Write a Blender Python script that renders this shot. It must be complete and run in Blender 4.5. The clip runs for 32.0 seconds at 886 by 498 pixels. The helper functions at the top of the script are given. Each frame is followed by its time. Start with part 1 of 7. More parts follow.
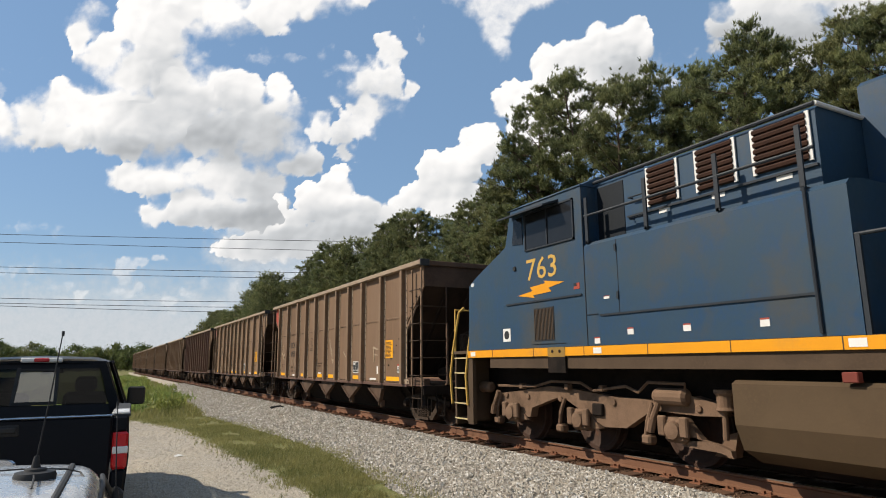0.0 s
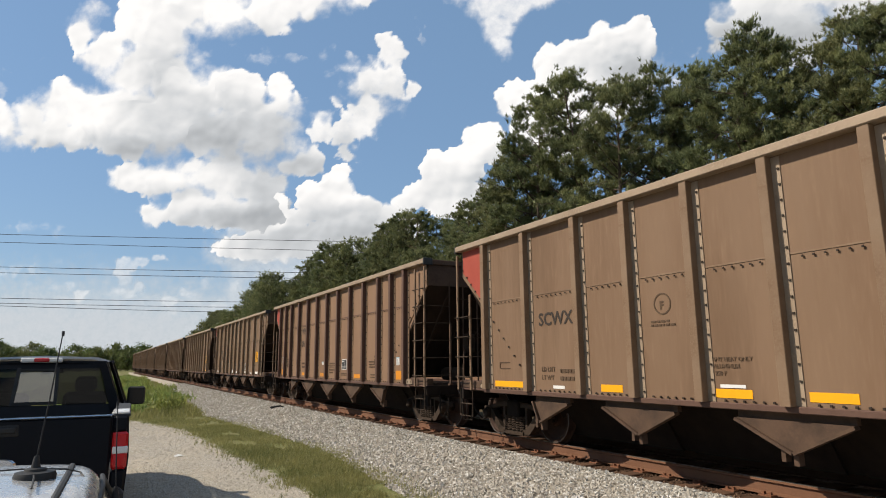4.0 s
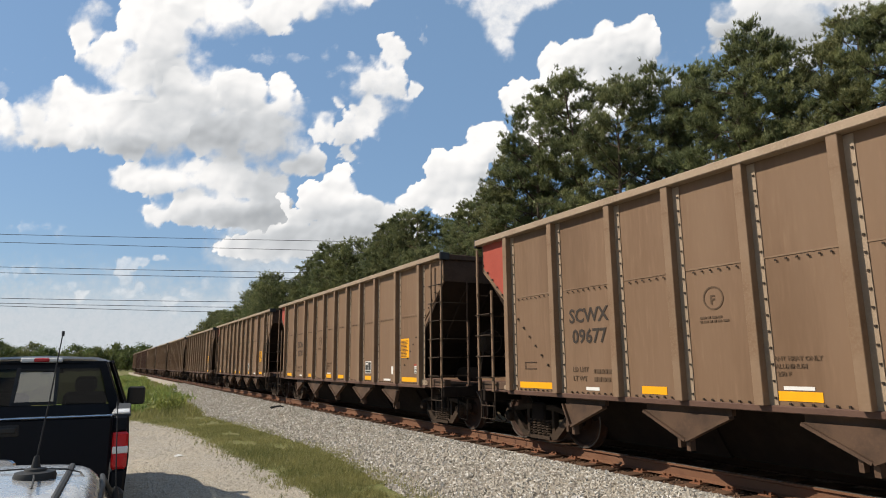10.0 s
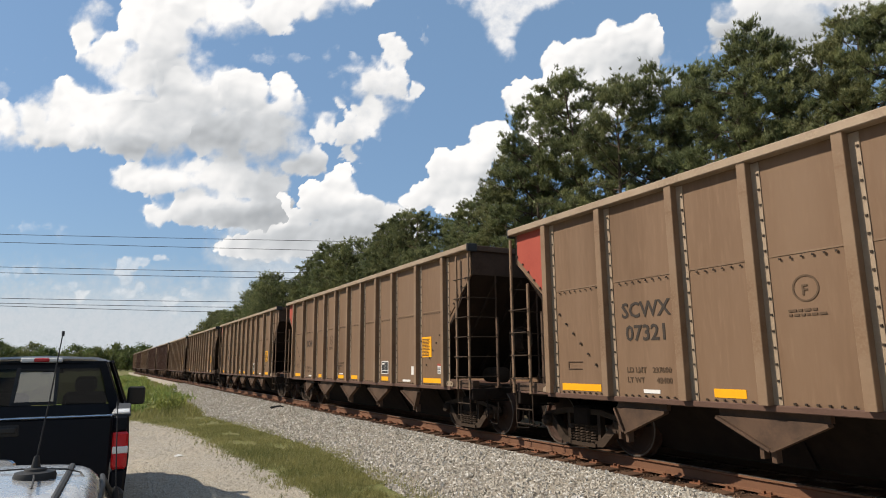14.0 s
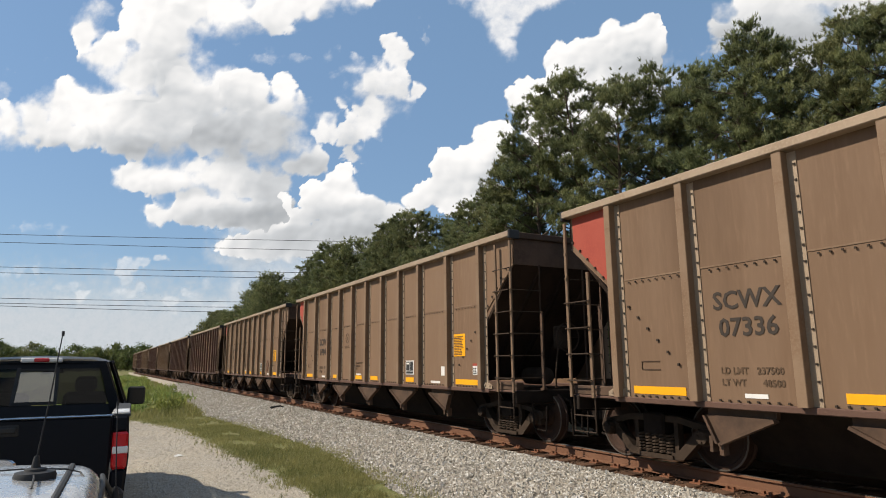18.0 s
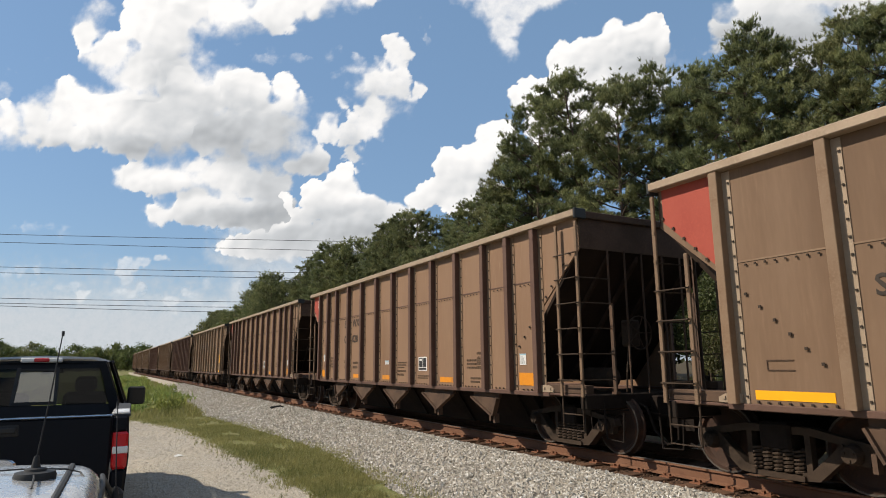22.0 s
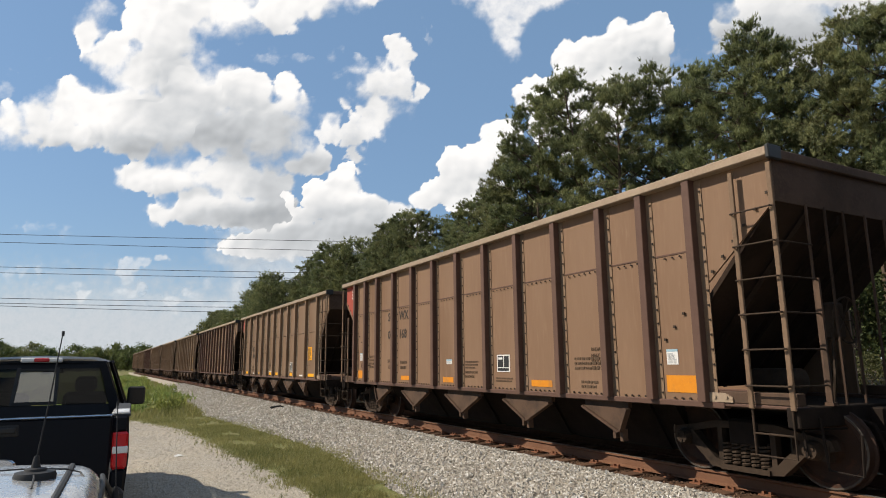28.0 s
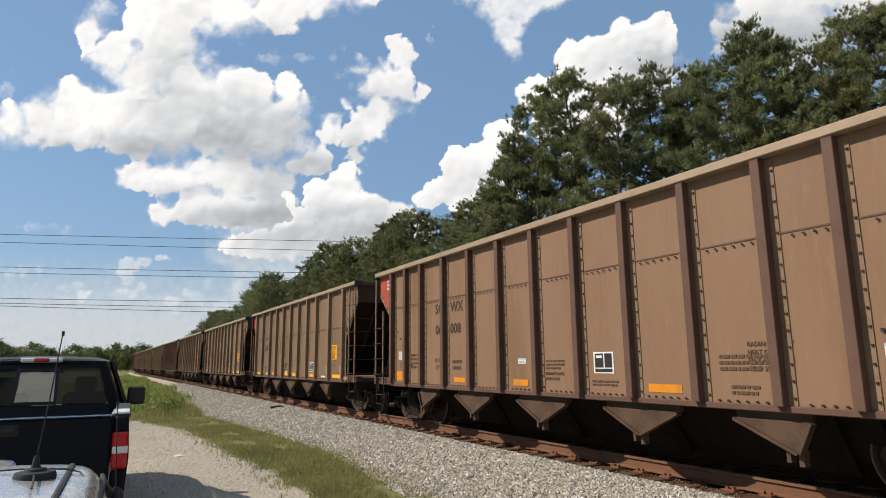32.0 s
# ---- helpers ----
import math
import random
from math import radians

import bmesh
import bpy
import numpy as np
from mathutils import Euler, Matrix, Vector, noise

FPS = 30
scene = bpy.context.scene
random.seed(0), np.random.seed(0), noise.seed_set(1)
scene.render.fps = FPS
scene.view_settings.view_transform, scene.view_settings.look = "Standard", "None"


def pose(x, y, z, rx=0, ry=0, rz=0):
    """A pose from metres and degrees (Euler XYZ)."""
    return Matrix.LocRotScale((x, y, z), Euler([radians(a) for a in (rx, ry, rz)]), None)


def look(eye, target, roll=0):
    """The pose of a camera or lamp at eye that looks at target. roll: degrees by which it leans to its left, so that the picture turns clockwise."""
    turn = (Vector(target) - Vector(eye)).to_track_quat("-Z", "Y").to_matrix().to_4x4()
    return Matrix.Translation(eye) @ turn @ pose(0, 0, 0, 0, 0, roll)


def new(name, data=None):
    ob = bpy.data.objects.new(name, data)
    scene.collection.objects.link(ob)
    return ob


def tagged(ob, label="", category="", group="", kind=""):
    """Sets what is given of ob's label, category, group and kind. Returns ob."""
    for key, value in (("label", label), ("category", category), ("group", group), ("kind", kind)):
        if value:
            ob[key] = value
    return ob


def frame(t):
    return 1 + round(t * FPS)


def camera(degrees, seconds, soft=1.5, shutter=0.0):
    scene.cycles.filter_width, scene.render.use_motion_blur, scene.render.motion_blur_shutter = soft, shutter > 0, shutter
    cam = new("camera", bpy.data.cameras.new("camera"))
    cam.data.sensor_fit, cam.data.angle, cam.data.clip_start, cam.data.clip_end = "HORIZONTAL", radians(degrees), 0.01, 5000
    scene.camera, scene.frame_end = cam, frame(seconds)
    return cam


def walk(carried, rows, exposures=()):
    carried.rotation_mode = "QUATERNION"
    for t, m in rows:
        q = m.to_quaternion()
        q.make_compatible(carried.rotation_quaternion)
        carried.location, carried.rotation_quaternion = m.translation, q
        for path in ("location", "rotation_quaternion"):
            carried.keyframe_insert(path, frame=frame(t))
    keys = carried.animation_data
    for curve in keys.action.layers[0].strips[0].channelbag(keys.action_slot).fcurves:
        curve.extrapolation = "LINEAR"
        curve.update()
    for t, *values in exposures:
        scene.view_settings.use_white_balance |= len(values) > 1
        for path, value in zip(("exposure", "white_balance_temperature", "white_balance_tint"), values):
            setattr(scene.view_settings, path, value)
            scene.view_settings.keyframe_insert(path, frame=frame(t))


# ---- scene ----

# ---- camera: stands still beside the gravel lot ----
cam = camera(70.97, 32.0, soft=1.0)
EYE = Vector((0.0, 0.0, 1.82))
PAN, PITCH, ROLL = radians(28.755), radians(10.371), -0.515
AIM = Vector((math.sin(PAN) * math.cos(PITCH), math.cos(PAN) * math.cos(PITCH), math.sin(PITCH)))
walk(cam, [(0.0, look(EYE, EYE + AIM, ROLL)), (32.0, look(EYE, EYE + AIM, ROLL))], exposures=[(0.0, 0.38), (32.0, 0.38)])

# ---- light: afternoon sun from the lot's side, clear sky between clouds ----
SUN_FROM = Vector((-0.96, 0.57, 1.0)).normalized()
world = bpy.data.worlds.new("sky")
scene.world = world
world.use_nodes = True
wt = world.node_tree
sky = wt.nodes.new("ShaderNodeTexSky")
sky.sky_type = "NISHITA"
sky.sun_disc = False
sky.sun_elevation = math.asin(SUN_FROM.z)
sky.sun_rotation = math.atan2(SUN_FROM.x, SUN_FROM.y)
sky.air_density, sky.dust_density, sky.ozone_density = 1.3, 0.2, 2.2
bg = next(n for n in wt.nodes if n.type == "BACKGROUND")
bg.inputs["Strength"].default_value = 0.080
tint = wt.nodes.new("ShaderNodeMixRGB")  # the summer sky's deeper blue
tint.blend_type, tint.inputs["Fac"].default_value, tint.inputs["Color2"].default_value = "MULTIPLY", 1.0, (0.98, 1.02, 1.15, 1)
wt.links.new(sky.outputs["Color"], tint.inputs["Color1"])
veil = wt.nodes.new("ShaderNodeMixRGB")  # thin, even summer haze in the air
veil.inputs["Fac"].default_value, veil.inputs["Color2"].default_value = 0.60, (2.12, 3.55, 5.45, 1)
wt.links.new(tint.outputs["Color"], veil.inputs["Color1"])
wt.links.new(veil.outputs["Color"], bg.inputs["Color"])
sun = new("sun", bpy.data.lights.new("sun", "SUN"))
sun.data.energy, sun.data.angle, sun.data.color = 5.0, radians(0.53), (1.0, 0.90, 0.76)
sun.matrix_world = look(SUN_FROM * 100, (0, 0, 0))


# ---- materials ----
def material(name, c1, c2=None, rough=0.8, metal=0.0, scale=4.0, fine=60.0, bump=0.2, dirt=None, dirt_at=0.55, tint=0.0, spec=0.2, stretch=(1, 1, 1), coat=0.0):
    """Two colours mixed by a coarse and a fine noise, a third for stains, relief from the fine noise."""
    m = bpy.data.materials.new(name)
    m.use_nodes = True
    t = m.node_tree
    b = t.nodes["Principled BSDF"]
    co = t.nodes.new("ShaderNodeTexCoord")
    mp = t.nodes.new("ShaderNodeMapping")
    mp.inputs["Scale"].default_value = stretch
    t.links.new(co.outputs["Object"], mp.inputs["Vector"])

    def noise_tex(s, detail=5.0, rough_=0.6):
        n = t.nodes.new("ShaderNodeTexNoise")
        n.inputs["Scale"].default_value, n.inputs["Detail"].default_value, n.inputs["Roughness"].default_value = s, detail, rough_
        t.links.new(mp.outputs["Vector"], n.inputs["Vector"])
        return n.outputs["Fac"]

    def ramp(src, lo, hi):
        r = t.nodes.new("ShaderNodeMapRange")
        r.inputs["From Min"].default_value, r.inputs["From Max"].default_value = lo, hi
        t.links.new(src, r.inputs["Value"])
        return r.outputs["Result"]

    def mix(fac, a, c):
        x = t.nodes.new("ShaderNodeMix")
        x.data_type = "RGBA"
        t.links.new(fac, x.inputs["Factor"])
        for k, v in (("A", a), ("B", c)):
            sock = [i for i in x.inputs if i.name == k and i.type == "RGBA"][0]
            if isinstance(v, tuple):
                sock.default_value = (*v, 1)
            else:
                t.links.new(v, sock)
        return [o for o in x.outputs if o.type == "RGBA"][0]

    c2 = c2 or tuple(k * 0.8 for k in c1)
    fine_n = noise_tex(fine, 3.0)
    col = mix(ramp(noise_tex(scale), 0.35, 0.65), c1, c2)
    col = mix(ramp(fine_n, 0.3, 0.75), col, mix(ramp(fine_n, 0.0, 1.0), tuple(k * 0.75 for k in c1), tuple(min(1, k * 1.15) for k in c2)))
    if dirt:
        col = mix(ramp(noise_tex(scale * 0.37, 6.0, 0.7), dirt_at, dirt_at + 0.2), col, dirt)
    if tint:
        oi = t.nodes.new("ShaderNodeObjectInfo")
        hs = t.nodes.new("ShaderNodeHueSaturation")
        t.links.new(ramp(oi.outputs["Random"], 0.0, 1.0), hs.inputs["Fac"])
        mr = t.nodes.new("ShaderNodeMapRange")
        mr.inputs["To Min"].default_value, mr.inputs["To Max"].default_value = 1 - tint, 1 + tint
        t.links.new(oi.outputs["Random"], mr.inputs["Value"])
        hs.inputs["Fac"].default_value = 1.0
        for link in list(hs.inputs["Fac"].links):
            t.links.remove(link)
        t.links.new(mr.outputs["Result"], hs.inputs["Value"])
        t.links.new(col, hs.inputs["Color"])
        col = hs.outputs["Color"]
    t.links.new(col, b.inputs["Base Color"])
    rr = t.nodes.new("ShaderNodeMapRange")
    rr.inputs["To Min"].default_value, rr.inputs["To Max"].default_value = max(0.02, rough - 0.1), min(1.0, rough + 0.1)
    t.links.new(fine_n, rr.inputs["Value"])
    t.links.new(rr.outputs["Result"], b.inputs["Roughness"])
    b.inputs["Metallic"].default_value = metal
    b.inputs["Specular IOR Level"].default_value = spec
    b.inputs["Coat Weight"].default_value = coat
    if bump:
        bp = t.nodes.new("ShaderNodeBump")
        bp.inputs["Strength"].default_value, bp.inputs["Distance"].default_value = bump, 0.02
        t.links.new(fine_n, bp.inputs["Height"])
        t.links.new(bp.outputs["Normal"], b.inputs["Normal"])
    return m


M = {}
M["body_a"] = material("dusty_aluminium", (0.132, 0.0775, 0.0437), (0.172, 0.109, 0.0675), 0.65, 0.0, 1.5, 14, 0.06, (0.1018, 0.05936, 0.03286), 0.54, 0.07, stretch=(1, 1, 0.16))
M["body_b"] = material("tan_dusty_aluminium", (0.160, 0.0925, 0.0535), (0.196, 0.120, 0.0735), 0.65, 0.0, 1.5, 14, 0.06, (0.1266, 0.07006, 0.03616), 0.55, 0.06, stretch=(1, 1, 0.16))
M["post_a"] = material("dusty_post", (0.1431, 0.0848, 0.0477), (0.1961, 0.1325, 0.0848), 0.65, 0.0, 2.2, 30, 0.06, (0.1071, 0.06201, 0.03477), 0.52, 0.05)
M["ladder"] = material("dusty_ladder_steel", (0.125, 0.078, 0.046), (0.165, 0.108, 0.068), 0.7, 0.0, 2.2, 30, 0.06, (0.055, 0.034, 0.022), 0.50, 0.05)
M["panel"] = material("brown_hopper_plate", (0.0663, 0.039, 0.025), (0.0936, 0.0562, 0.0359), 0.75, 0.0, 3, 30, 0.1, (0.039, 0.025, 0.0172), 0.45)
M["scribble"] = material("faded_red_scribble", (0.17, 0.060, 0.042), (0.14, 0.066, 0.042), 0.8, 0, 6, 40, 0)
M["chalk"] = material("rubbed_chalk", (0.265, 0.203, 0.14), (0.328, 0.257, 0.179), 0.9, 0, 14, 60, 0, (0.203, 0.14, 0.0897), 0.5)
M["post_b"] = material("brown_post_paint", (0.080, 0.0435, 0.031), (0.103, 0.058, 0.042), 0.65, 0.0, 3.0, 30, 0.06, (0.0708, 0.04012, 0.02596), 0.55, 0.05)
M["chord"] = material("pale_worn_aluminium", (0.2184, 0.1568, 0.1048), (0.2968, 0.2274, 0.1613), 0.6, 0.1, 2.0, 30, 0.08, (0.1568, 0.1048, 0.06552), 0.58)
# car ends face away from the sun; that shade is mixed into these browns
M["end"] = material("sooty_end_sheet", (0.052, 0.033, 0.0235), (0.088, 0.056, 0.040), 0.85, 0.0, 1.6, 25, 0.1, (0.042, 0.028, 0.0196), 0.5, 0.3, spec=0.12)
# near-black puts the deep shade on the slope sheets into their colour
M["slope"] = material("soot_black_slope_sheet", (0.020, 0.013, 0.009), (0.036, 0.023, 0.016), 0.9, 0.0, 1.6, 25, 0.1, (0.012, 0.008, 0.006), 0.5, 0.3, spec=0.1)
# grimy steel, taken to near-black for the deep shade beneath the cars
M["under"] = material("shaded_grimy_steel", (0.011, 0.008, 0.0065), (0.021, 0.015, 0.0115), 0.9, 0.0, 5, 60, 0.2, (0.006, 0.005, 0.004), 0.55, spec=0.12)
# real dust on the steel, its tone lowered to carry the body's shade
M["under_dust"] = material("shaded_dusty_bogie_steel", (0.030, 0.020, 0.014), (0.055, 0.037, 0.025), 0.85, 0.0, 5, 60, 0.2, (0.014, 0.010, 0.007), 0.50, spec=0.15)
M["wheel"] = material("grimy_wheel_plate", (0.030, 0.018, 0.013), (0.060, 0.032, 0.021), 0.75, 0.1, 5, 50, 0.15, (0.13, 0.048, 0.022), 0.56)
M["tread"] = material("worn_rim", (0.09, 0.075, 0.062), (0.15, 0.13, 0.11), 0.45, 0.6, 8, 60, 0.02, (0.06, 0.045, 0.035), 0.5)
M["bolt"] = material("dark_bolts", (0.04, 0.028, 0.02), None, 0.7, 0.2, 20, 80, 0.0)
M["red"] = material("faded_red_paint", (0.26, 0.045, 0.028), (0.30, 0.06, 0.038), 0.65, 0, 2, 25, 0.05, (0.2, 0.07, 0.04), 0.6)
M["yellow"] = material("yellow_reflective_sheet", (0.686, 0.296, 0.00468), (0.718, 0.335, 0.00624), 0.6, 0, 6, 60, 0.0, (0.546, 0.25, 0.0156), 0.72, spec=0.2)
M["orange"] = material("worn_orange_reflective_sheet", (0.50, 0.175, 0.010), (0.56, 0.21, 0.014), 0.6, 0, 5, 40, 0.0, (0.30, 0.14, 0.04), 0.52, spec=0.2)
M["white"] = material("white_decal", (0.562, 0.546, 0.515), (0.624, 0.608, 0.585), 0.5, 0, 6, 60, 0.02, (0.39, 0.351, 0.296), 0.66)
M["pale_blue"] = material("pale_blue_print", (0.24, 0.36, 0.42), (0.28, 0.40, 0.46), 0.5, 0, 6, 60, 0.0)
M["pale_print"] = material("pale_grey_print", (0.36, 0.36, 0.36), (0.42, 0.42, 0.41), 0.6, 0, 6, 60, 0.0)
M["black"] = material("black_decal", (0.02, 0.02, 0.02), (0.03, 0.03, 0.03), 0.5, 0, 6, 60, 0.0)
M["ink"] = material("faded_black_lettering", (0.026, 0.020, 0.016), (0.045, 0.034, 0.026), 0.7, 0, 5, 40, 0.0)
M["faint"] = material("faint_lettering", (0.070, 0.043, 0.025), (0.09, 0.056, 0.033), 0.7, 0, 5, 40, 0.0)
M["rail"] = material("rusty_rail", (0.1263, 0.059, 0.03249), (0.1687, 0.0853, 0.05022), 0.8, 0.1, 2.5, 40, 0.1, (0.07741, 0.0344, 0.01989), 0.55)
M["railtop"] = material("bright_rail_head", (0.42, 0.38, 0.34), (0.5, 0.46, 0.42), 0.35, 0.8, 3, 60, 0.03)
M["tie"] = material("weathered_tie", (0.0544, 0.0288, 0.0166), (0.0959, 0.0512, 0.0294), 0.9, 0, 6, 40, 0.4, (0.141, 0.0704, 0.0352), 0.55, 0.25, stretch=(0.3, 1, 1))
M["plate"] = material("rusty_tie_plate", (0.1551, 0.064, 0.032), (0.1969, 0.0894, 0.0512), 0.8, 0.2, 10, 60, 0.1)
M["wood"] = material("pine_bark", (0.06, 0.043, 0.032), (0.10, 0.072, 0.053), 0.95, 0, 8, 40, 0.6, (0.04, 0.028, 0.022), 0.55, 0.1, stretch=(1, 1, 0.4))


# ---- mesh building ----
class G:
    """Collects vertices and faces of one part."""

    def __init__(self):
        self.v, self.f = [], []

    def add(self, vs, fs):
        n = len(self.v)
        self.v += [tuple(p) for p in vs]
        self.f += [tuple(i + n for i in f) for f in fs]
        return self

    def box(self, x0, x1, y0, y1, z0, z1):
        return self.add([(x, y, z) for z in (z0, z1) for y in (y0, y1) for x in (x0, x1)],
                        [(0, 2, 3, 1), (4, 5, 7, 6), (0, 1, 5, 4), (2, 6, 7, 3), (0, 4, 6, 2), (1, 3, 7, 5)])

    def cbox(self, x0, x1, y0, y1, z0, z1, c=0.01):
        """A box with chamfered edges."""
        c = min(c, abs(x1 - x0) * 0.45, abs(y1 - y0) * 0.45, abs(z1 - z0) * 0.45)
        b = bmesh.new()
        bmesh.ops.create_cube(b, size=1.0, matrix=Matrix.Translation(((x0 + x1) / 2, (y0 + y1) / 2, (z0 + z1) / 2)) @ Matrix.Diagonal((x1 - x0, y1 - y0, z1 - z0, 1)))
        bmesh.ops.bevel(b, geom=b.edges[:], offset=c, segments=1, affect="EDGES")
        return self.take(b)

    def take(self, b):
        b.verts.index_update()
        self.add([v.co for v in b.verts], [[v.index for v in f.verts] for f in b.faces])
        b.free()
        return self

    def prism(self, poly, axis, a0, a1):
        """A flat outline pulled along an axis. poly: pairs in the other two axes, in their order."""
        n = len(poly)

        def at(p, a):
            return {"x": (a, p[0], p[1]), "y": (p[0], a, p[1]), "z": (p[0], p[1], a)}[axis]
        vs = [at(p, a0) for p in poly] + [at(p, a1) for p in poly]
        return self.add(vs, [tuple(range(n))[::-1], tuple(range(n, 2 * n))] + [(i, (i + 1) % n, n + (i + 1) % n, n + i) for i in range(n)])

    def tube(self, pts, r, n=6, r1=None):
        """A round bar through points."""
        pts = [Vector(p) for p in pts]
        r1 = r if r1 is None else r1
        rings = []
        for i, p in enumerate(pts):
            d = (pts[min(i + 1, len(pts) - 1)] - pts[max(i - 1, 0)]).normalized()
            a = d.orthogonal().normalized() if i == 0 else (rings[-1][1] - d * rings[-1][1].dot(d)).normalized()
            rings.append((p, a, d.cross(a), r + (r1 - r) * i / max(1, len(pts) - 1)))
        vs = [p + (a * math.cos(6.2832 * k / n) + c * math.sin(6.2832 * k / n)) * q for p, a, c, q in rings for k in range(n)]
        fs = [(i * n + k, i * n + (k + 1) % n, (i + 1) * n + (k + 1) % n, (i + 1) * n + k) for i in range(len(pts) - 1) for k in range(n)]
        return self.add(vs, fs + [tuple(range(n))[::-1], tuple(range(len(vs) - n, len(vs)))])

    def lathe(self, prof, n=24, centre=(0, 0, 0), axis="x"):
        """A profile of (along, radius) turned about an axis."""
        vs = []
        for a, r in prof:
            for k in range(n):
                c, s = r * math.cos(6.2832 * k / n), r * math.sin(6.2832 * k / n)
                p = {"x": (a, c, s), "y": (c, a, s), "z": (c, s, a)}[axis]
                vs.append((p[0] + centre[0], p[1] + centre[1], p[2] + centre[2]))
        m = len(prof)
        fs = [(i * n + k, i * n + (k + 1) % n, (i + 1) * n + (k + 1) % n, (i + 1) * n + k) for i in range(m - 1) for k in range(n)]
        return self.add(vs, fs + [tuple(range(n))[::-1], tuple(range((m - 1) * n, m * n))])

    def mesh(self, name, mat, smooth=False):
        me = bpy.data.meshes.new(name)
        me.from_pydata(self.v, [], self.f)
        b = bmesh.new()
        b.from_mesh(me)
        bmesh.ops.recalc_face_normals(b, faces=b.faces[:])
        b.to_mesh(me)
        b.free()
        me.materials.append(mat)
        if smooth:
            me.polygons.foreach_set("use_smooth", [True] * len(me.polygons))
            me.set_sharp_from_angle(angle=radians(40))
        return me


def part(name, g, mat, parent=None, label="", smooth=False, at=None):
    ob = new(name, g if isinstance(g, bpy.types.Mesh) else g.mesh(name, mat, smooth))
    ob.parent = parent
    if at is not None:
        ob.matrix_basis = at
    return tagged(ob, label) if label else ob


def thing(name, label, category, group="", m=None, kind=""):
    ob = new(name)
    ob.empty_display_size = 0.3
    if m is not None:
        ob.matrix_basis = m
    return tagged(ob, label, category, group, kind)


def fast_mesh(name, verts, faces, mat, smooth=False):
    """A mesh from number arrays, all faces with equally many corners."""
    verts, faces = np.asarray(verts, np.float32), np.asarray(faces, np.int32)
    me = bpy.data.meshes.new(name)
    me.vertices.add(len(verts))
    me.vertices.foreach_set("co", verts.ravel())
    k = faces.shape[1]
    me.loops.add(faces.size)
    me.loops.foreach_set("vertex_index", faces.ravel())
    me.polygons.add(len(faces))
    me.polygons.foreach_set("loop_start", np.arange(0, faces.size, k, dtype=np.int32))
    me.polygons.foreach_set("use_smooth", np.full(len(faces), smooth))
    me.update(calc_edges=True)
    me.materials.append(mat)
    return me


TEXTS = {}
FACE = Matrix(((0, 0, -1, 0), (-1, 0, 0, 0), (0, 1, 0, 0), (0, 0, 0, 1)))  # writing that faces the lot


def lettering(text, size, mat, parent, x, y, z, name="lettering", wide=1.0, bold=0.028):
    """Letters flat on a side that faces the lot; (y, z) is the lower left corner."""
    if not text:
        return None
    key = (text, size, mat.name, wide, bold)
    if key not in TEXTS:
        cu = bpy.data.curves.new("text", "FONT")
        cu.body, cu.size, cu.extrude, cu.offset, cu.resolution_u = text, size * 1.37, 0.0015, size * bold, 2
        ob = bpy.data.objects.new("text", cu)
        me = bpy.data.meshes.new_from_object(ob)
        bpy.data.objects.remove(ob)
        bpy.data.curves.remove(cu)
        me.transform(Matrix.Diagonal((wide, 1, 1, 1)))
        me.materials.clear()
        me.materials.append(mat)
        TEXTS[key] = me
    return part(name, TEXTS[key], mat, parent, at=Matrix.Translation((x, y, z)) @ FACE)

# ---- the line of the track: straight, then a bend to the right far off ----
TRACK_X, RAIL_Z, BEND_AT, BEND_R = 8.31, 0.34, 140.0, 500.0


def on_track(s, across=0.0, z=0.0):
    """The pose of a thing s metres up the line from abeam of the camera."""
    if s <= BEND_AT:
        return pose(TRACK_X + across, s, z)
    a = (s - BEND_AT) / BEND_R
    return pose(TRACK_X + BEND_R * (1 - math.cos(a)) + across * math.cos(a), BEND_AT + BEND_R * math.sin(a) - across * math.sin(a), z, 0, 0, -math.degrees(a))


# ---- ground, ballast, track ----
def smooth(a, b, x):
    t = np.clip((x - a) / (b - a), 0, 1)
    return t * t * (3 - 2 * t)


def value_noise(x, y, seed=0):
    """Smooth noise in 0..1 over arrays."""
    xi, yi = np.floor(x).astype(np.int64), np.floor(y).astype(np.int64)
    fx, fy = x - xi, y - yi
    fx, fy = fx * fx * (3 - 2 * fx), fy * fy * (3 - 2 * fy)

    def h(i, j):
        n = (i * 374761393 + j * 668265263 + seed * 974634777) & 0x7FFFFFFF
        n = ((n ^ (n >> 13)) * 1274126177) & 0x7FFFFFFF
        return ((n ^ (n >> 16)) & 0xFFFF) / 65535.0
    return (h(xi, yi) * (1 - fx) + h(xi + 1, yi) * fx) * (1 - fy) + (h(xi, yi + 1) * (1 - fx) + h(xi + 1, yi + 1) * fx) * fy


def fbm(x, y, octaves=4, seed=0):
    out, amp, tot = 0, 1.0, 0
    for o in range(octaves):
        out, tot, amp = out + amp * value_noise(x * 2 ** o + 17.3 * o, y * 2 ** o + 5.1 * o, seed + o), tot + amp, amp * 0.5
    return out / tot


def grass_left(y):
    """Where the lot's gravel gives way to grass."""
    return np.interp(y, (-10, 9, 12, 14.3, 19.8, 24, 26, 40), (2.9, 2.78, 2.74, 2.55, 2.35, 1.1, -3, -30))


def grass_right(y):
    """Where the grass meets the ballast."""
    bend = BEND_R * (1 - np.cos(np.clip((y - BEND_AT) / BEND_R, 0, 0.95)))
    return np.interp(y, (-10, 8, 10, 12.8, 16.6, 25, 33, 60, 110), (4.0, 3.98, 4.15, 4.5, 4.3, 3.6, 3.9, 5.2, 5.9)) + bend


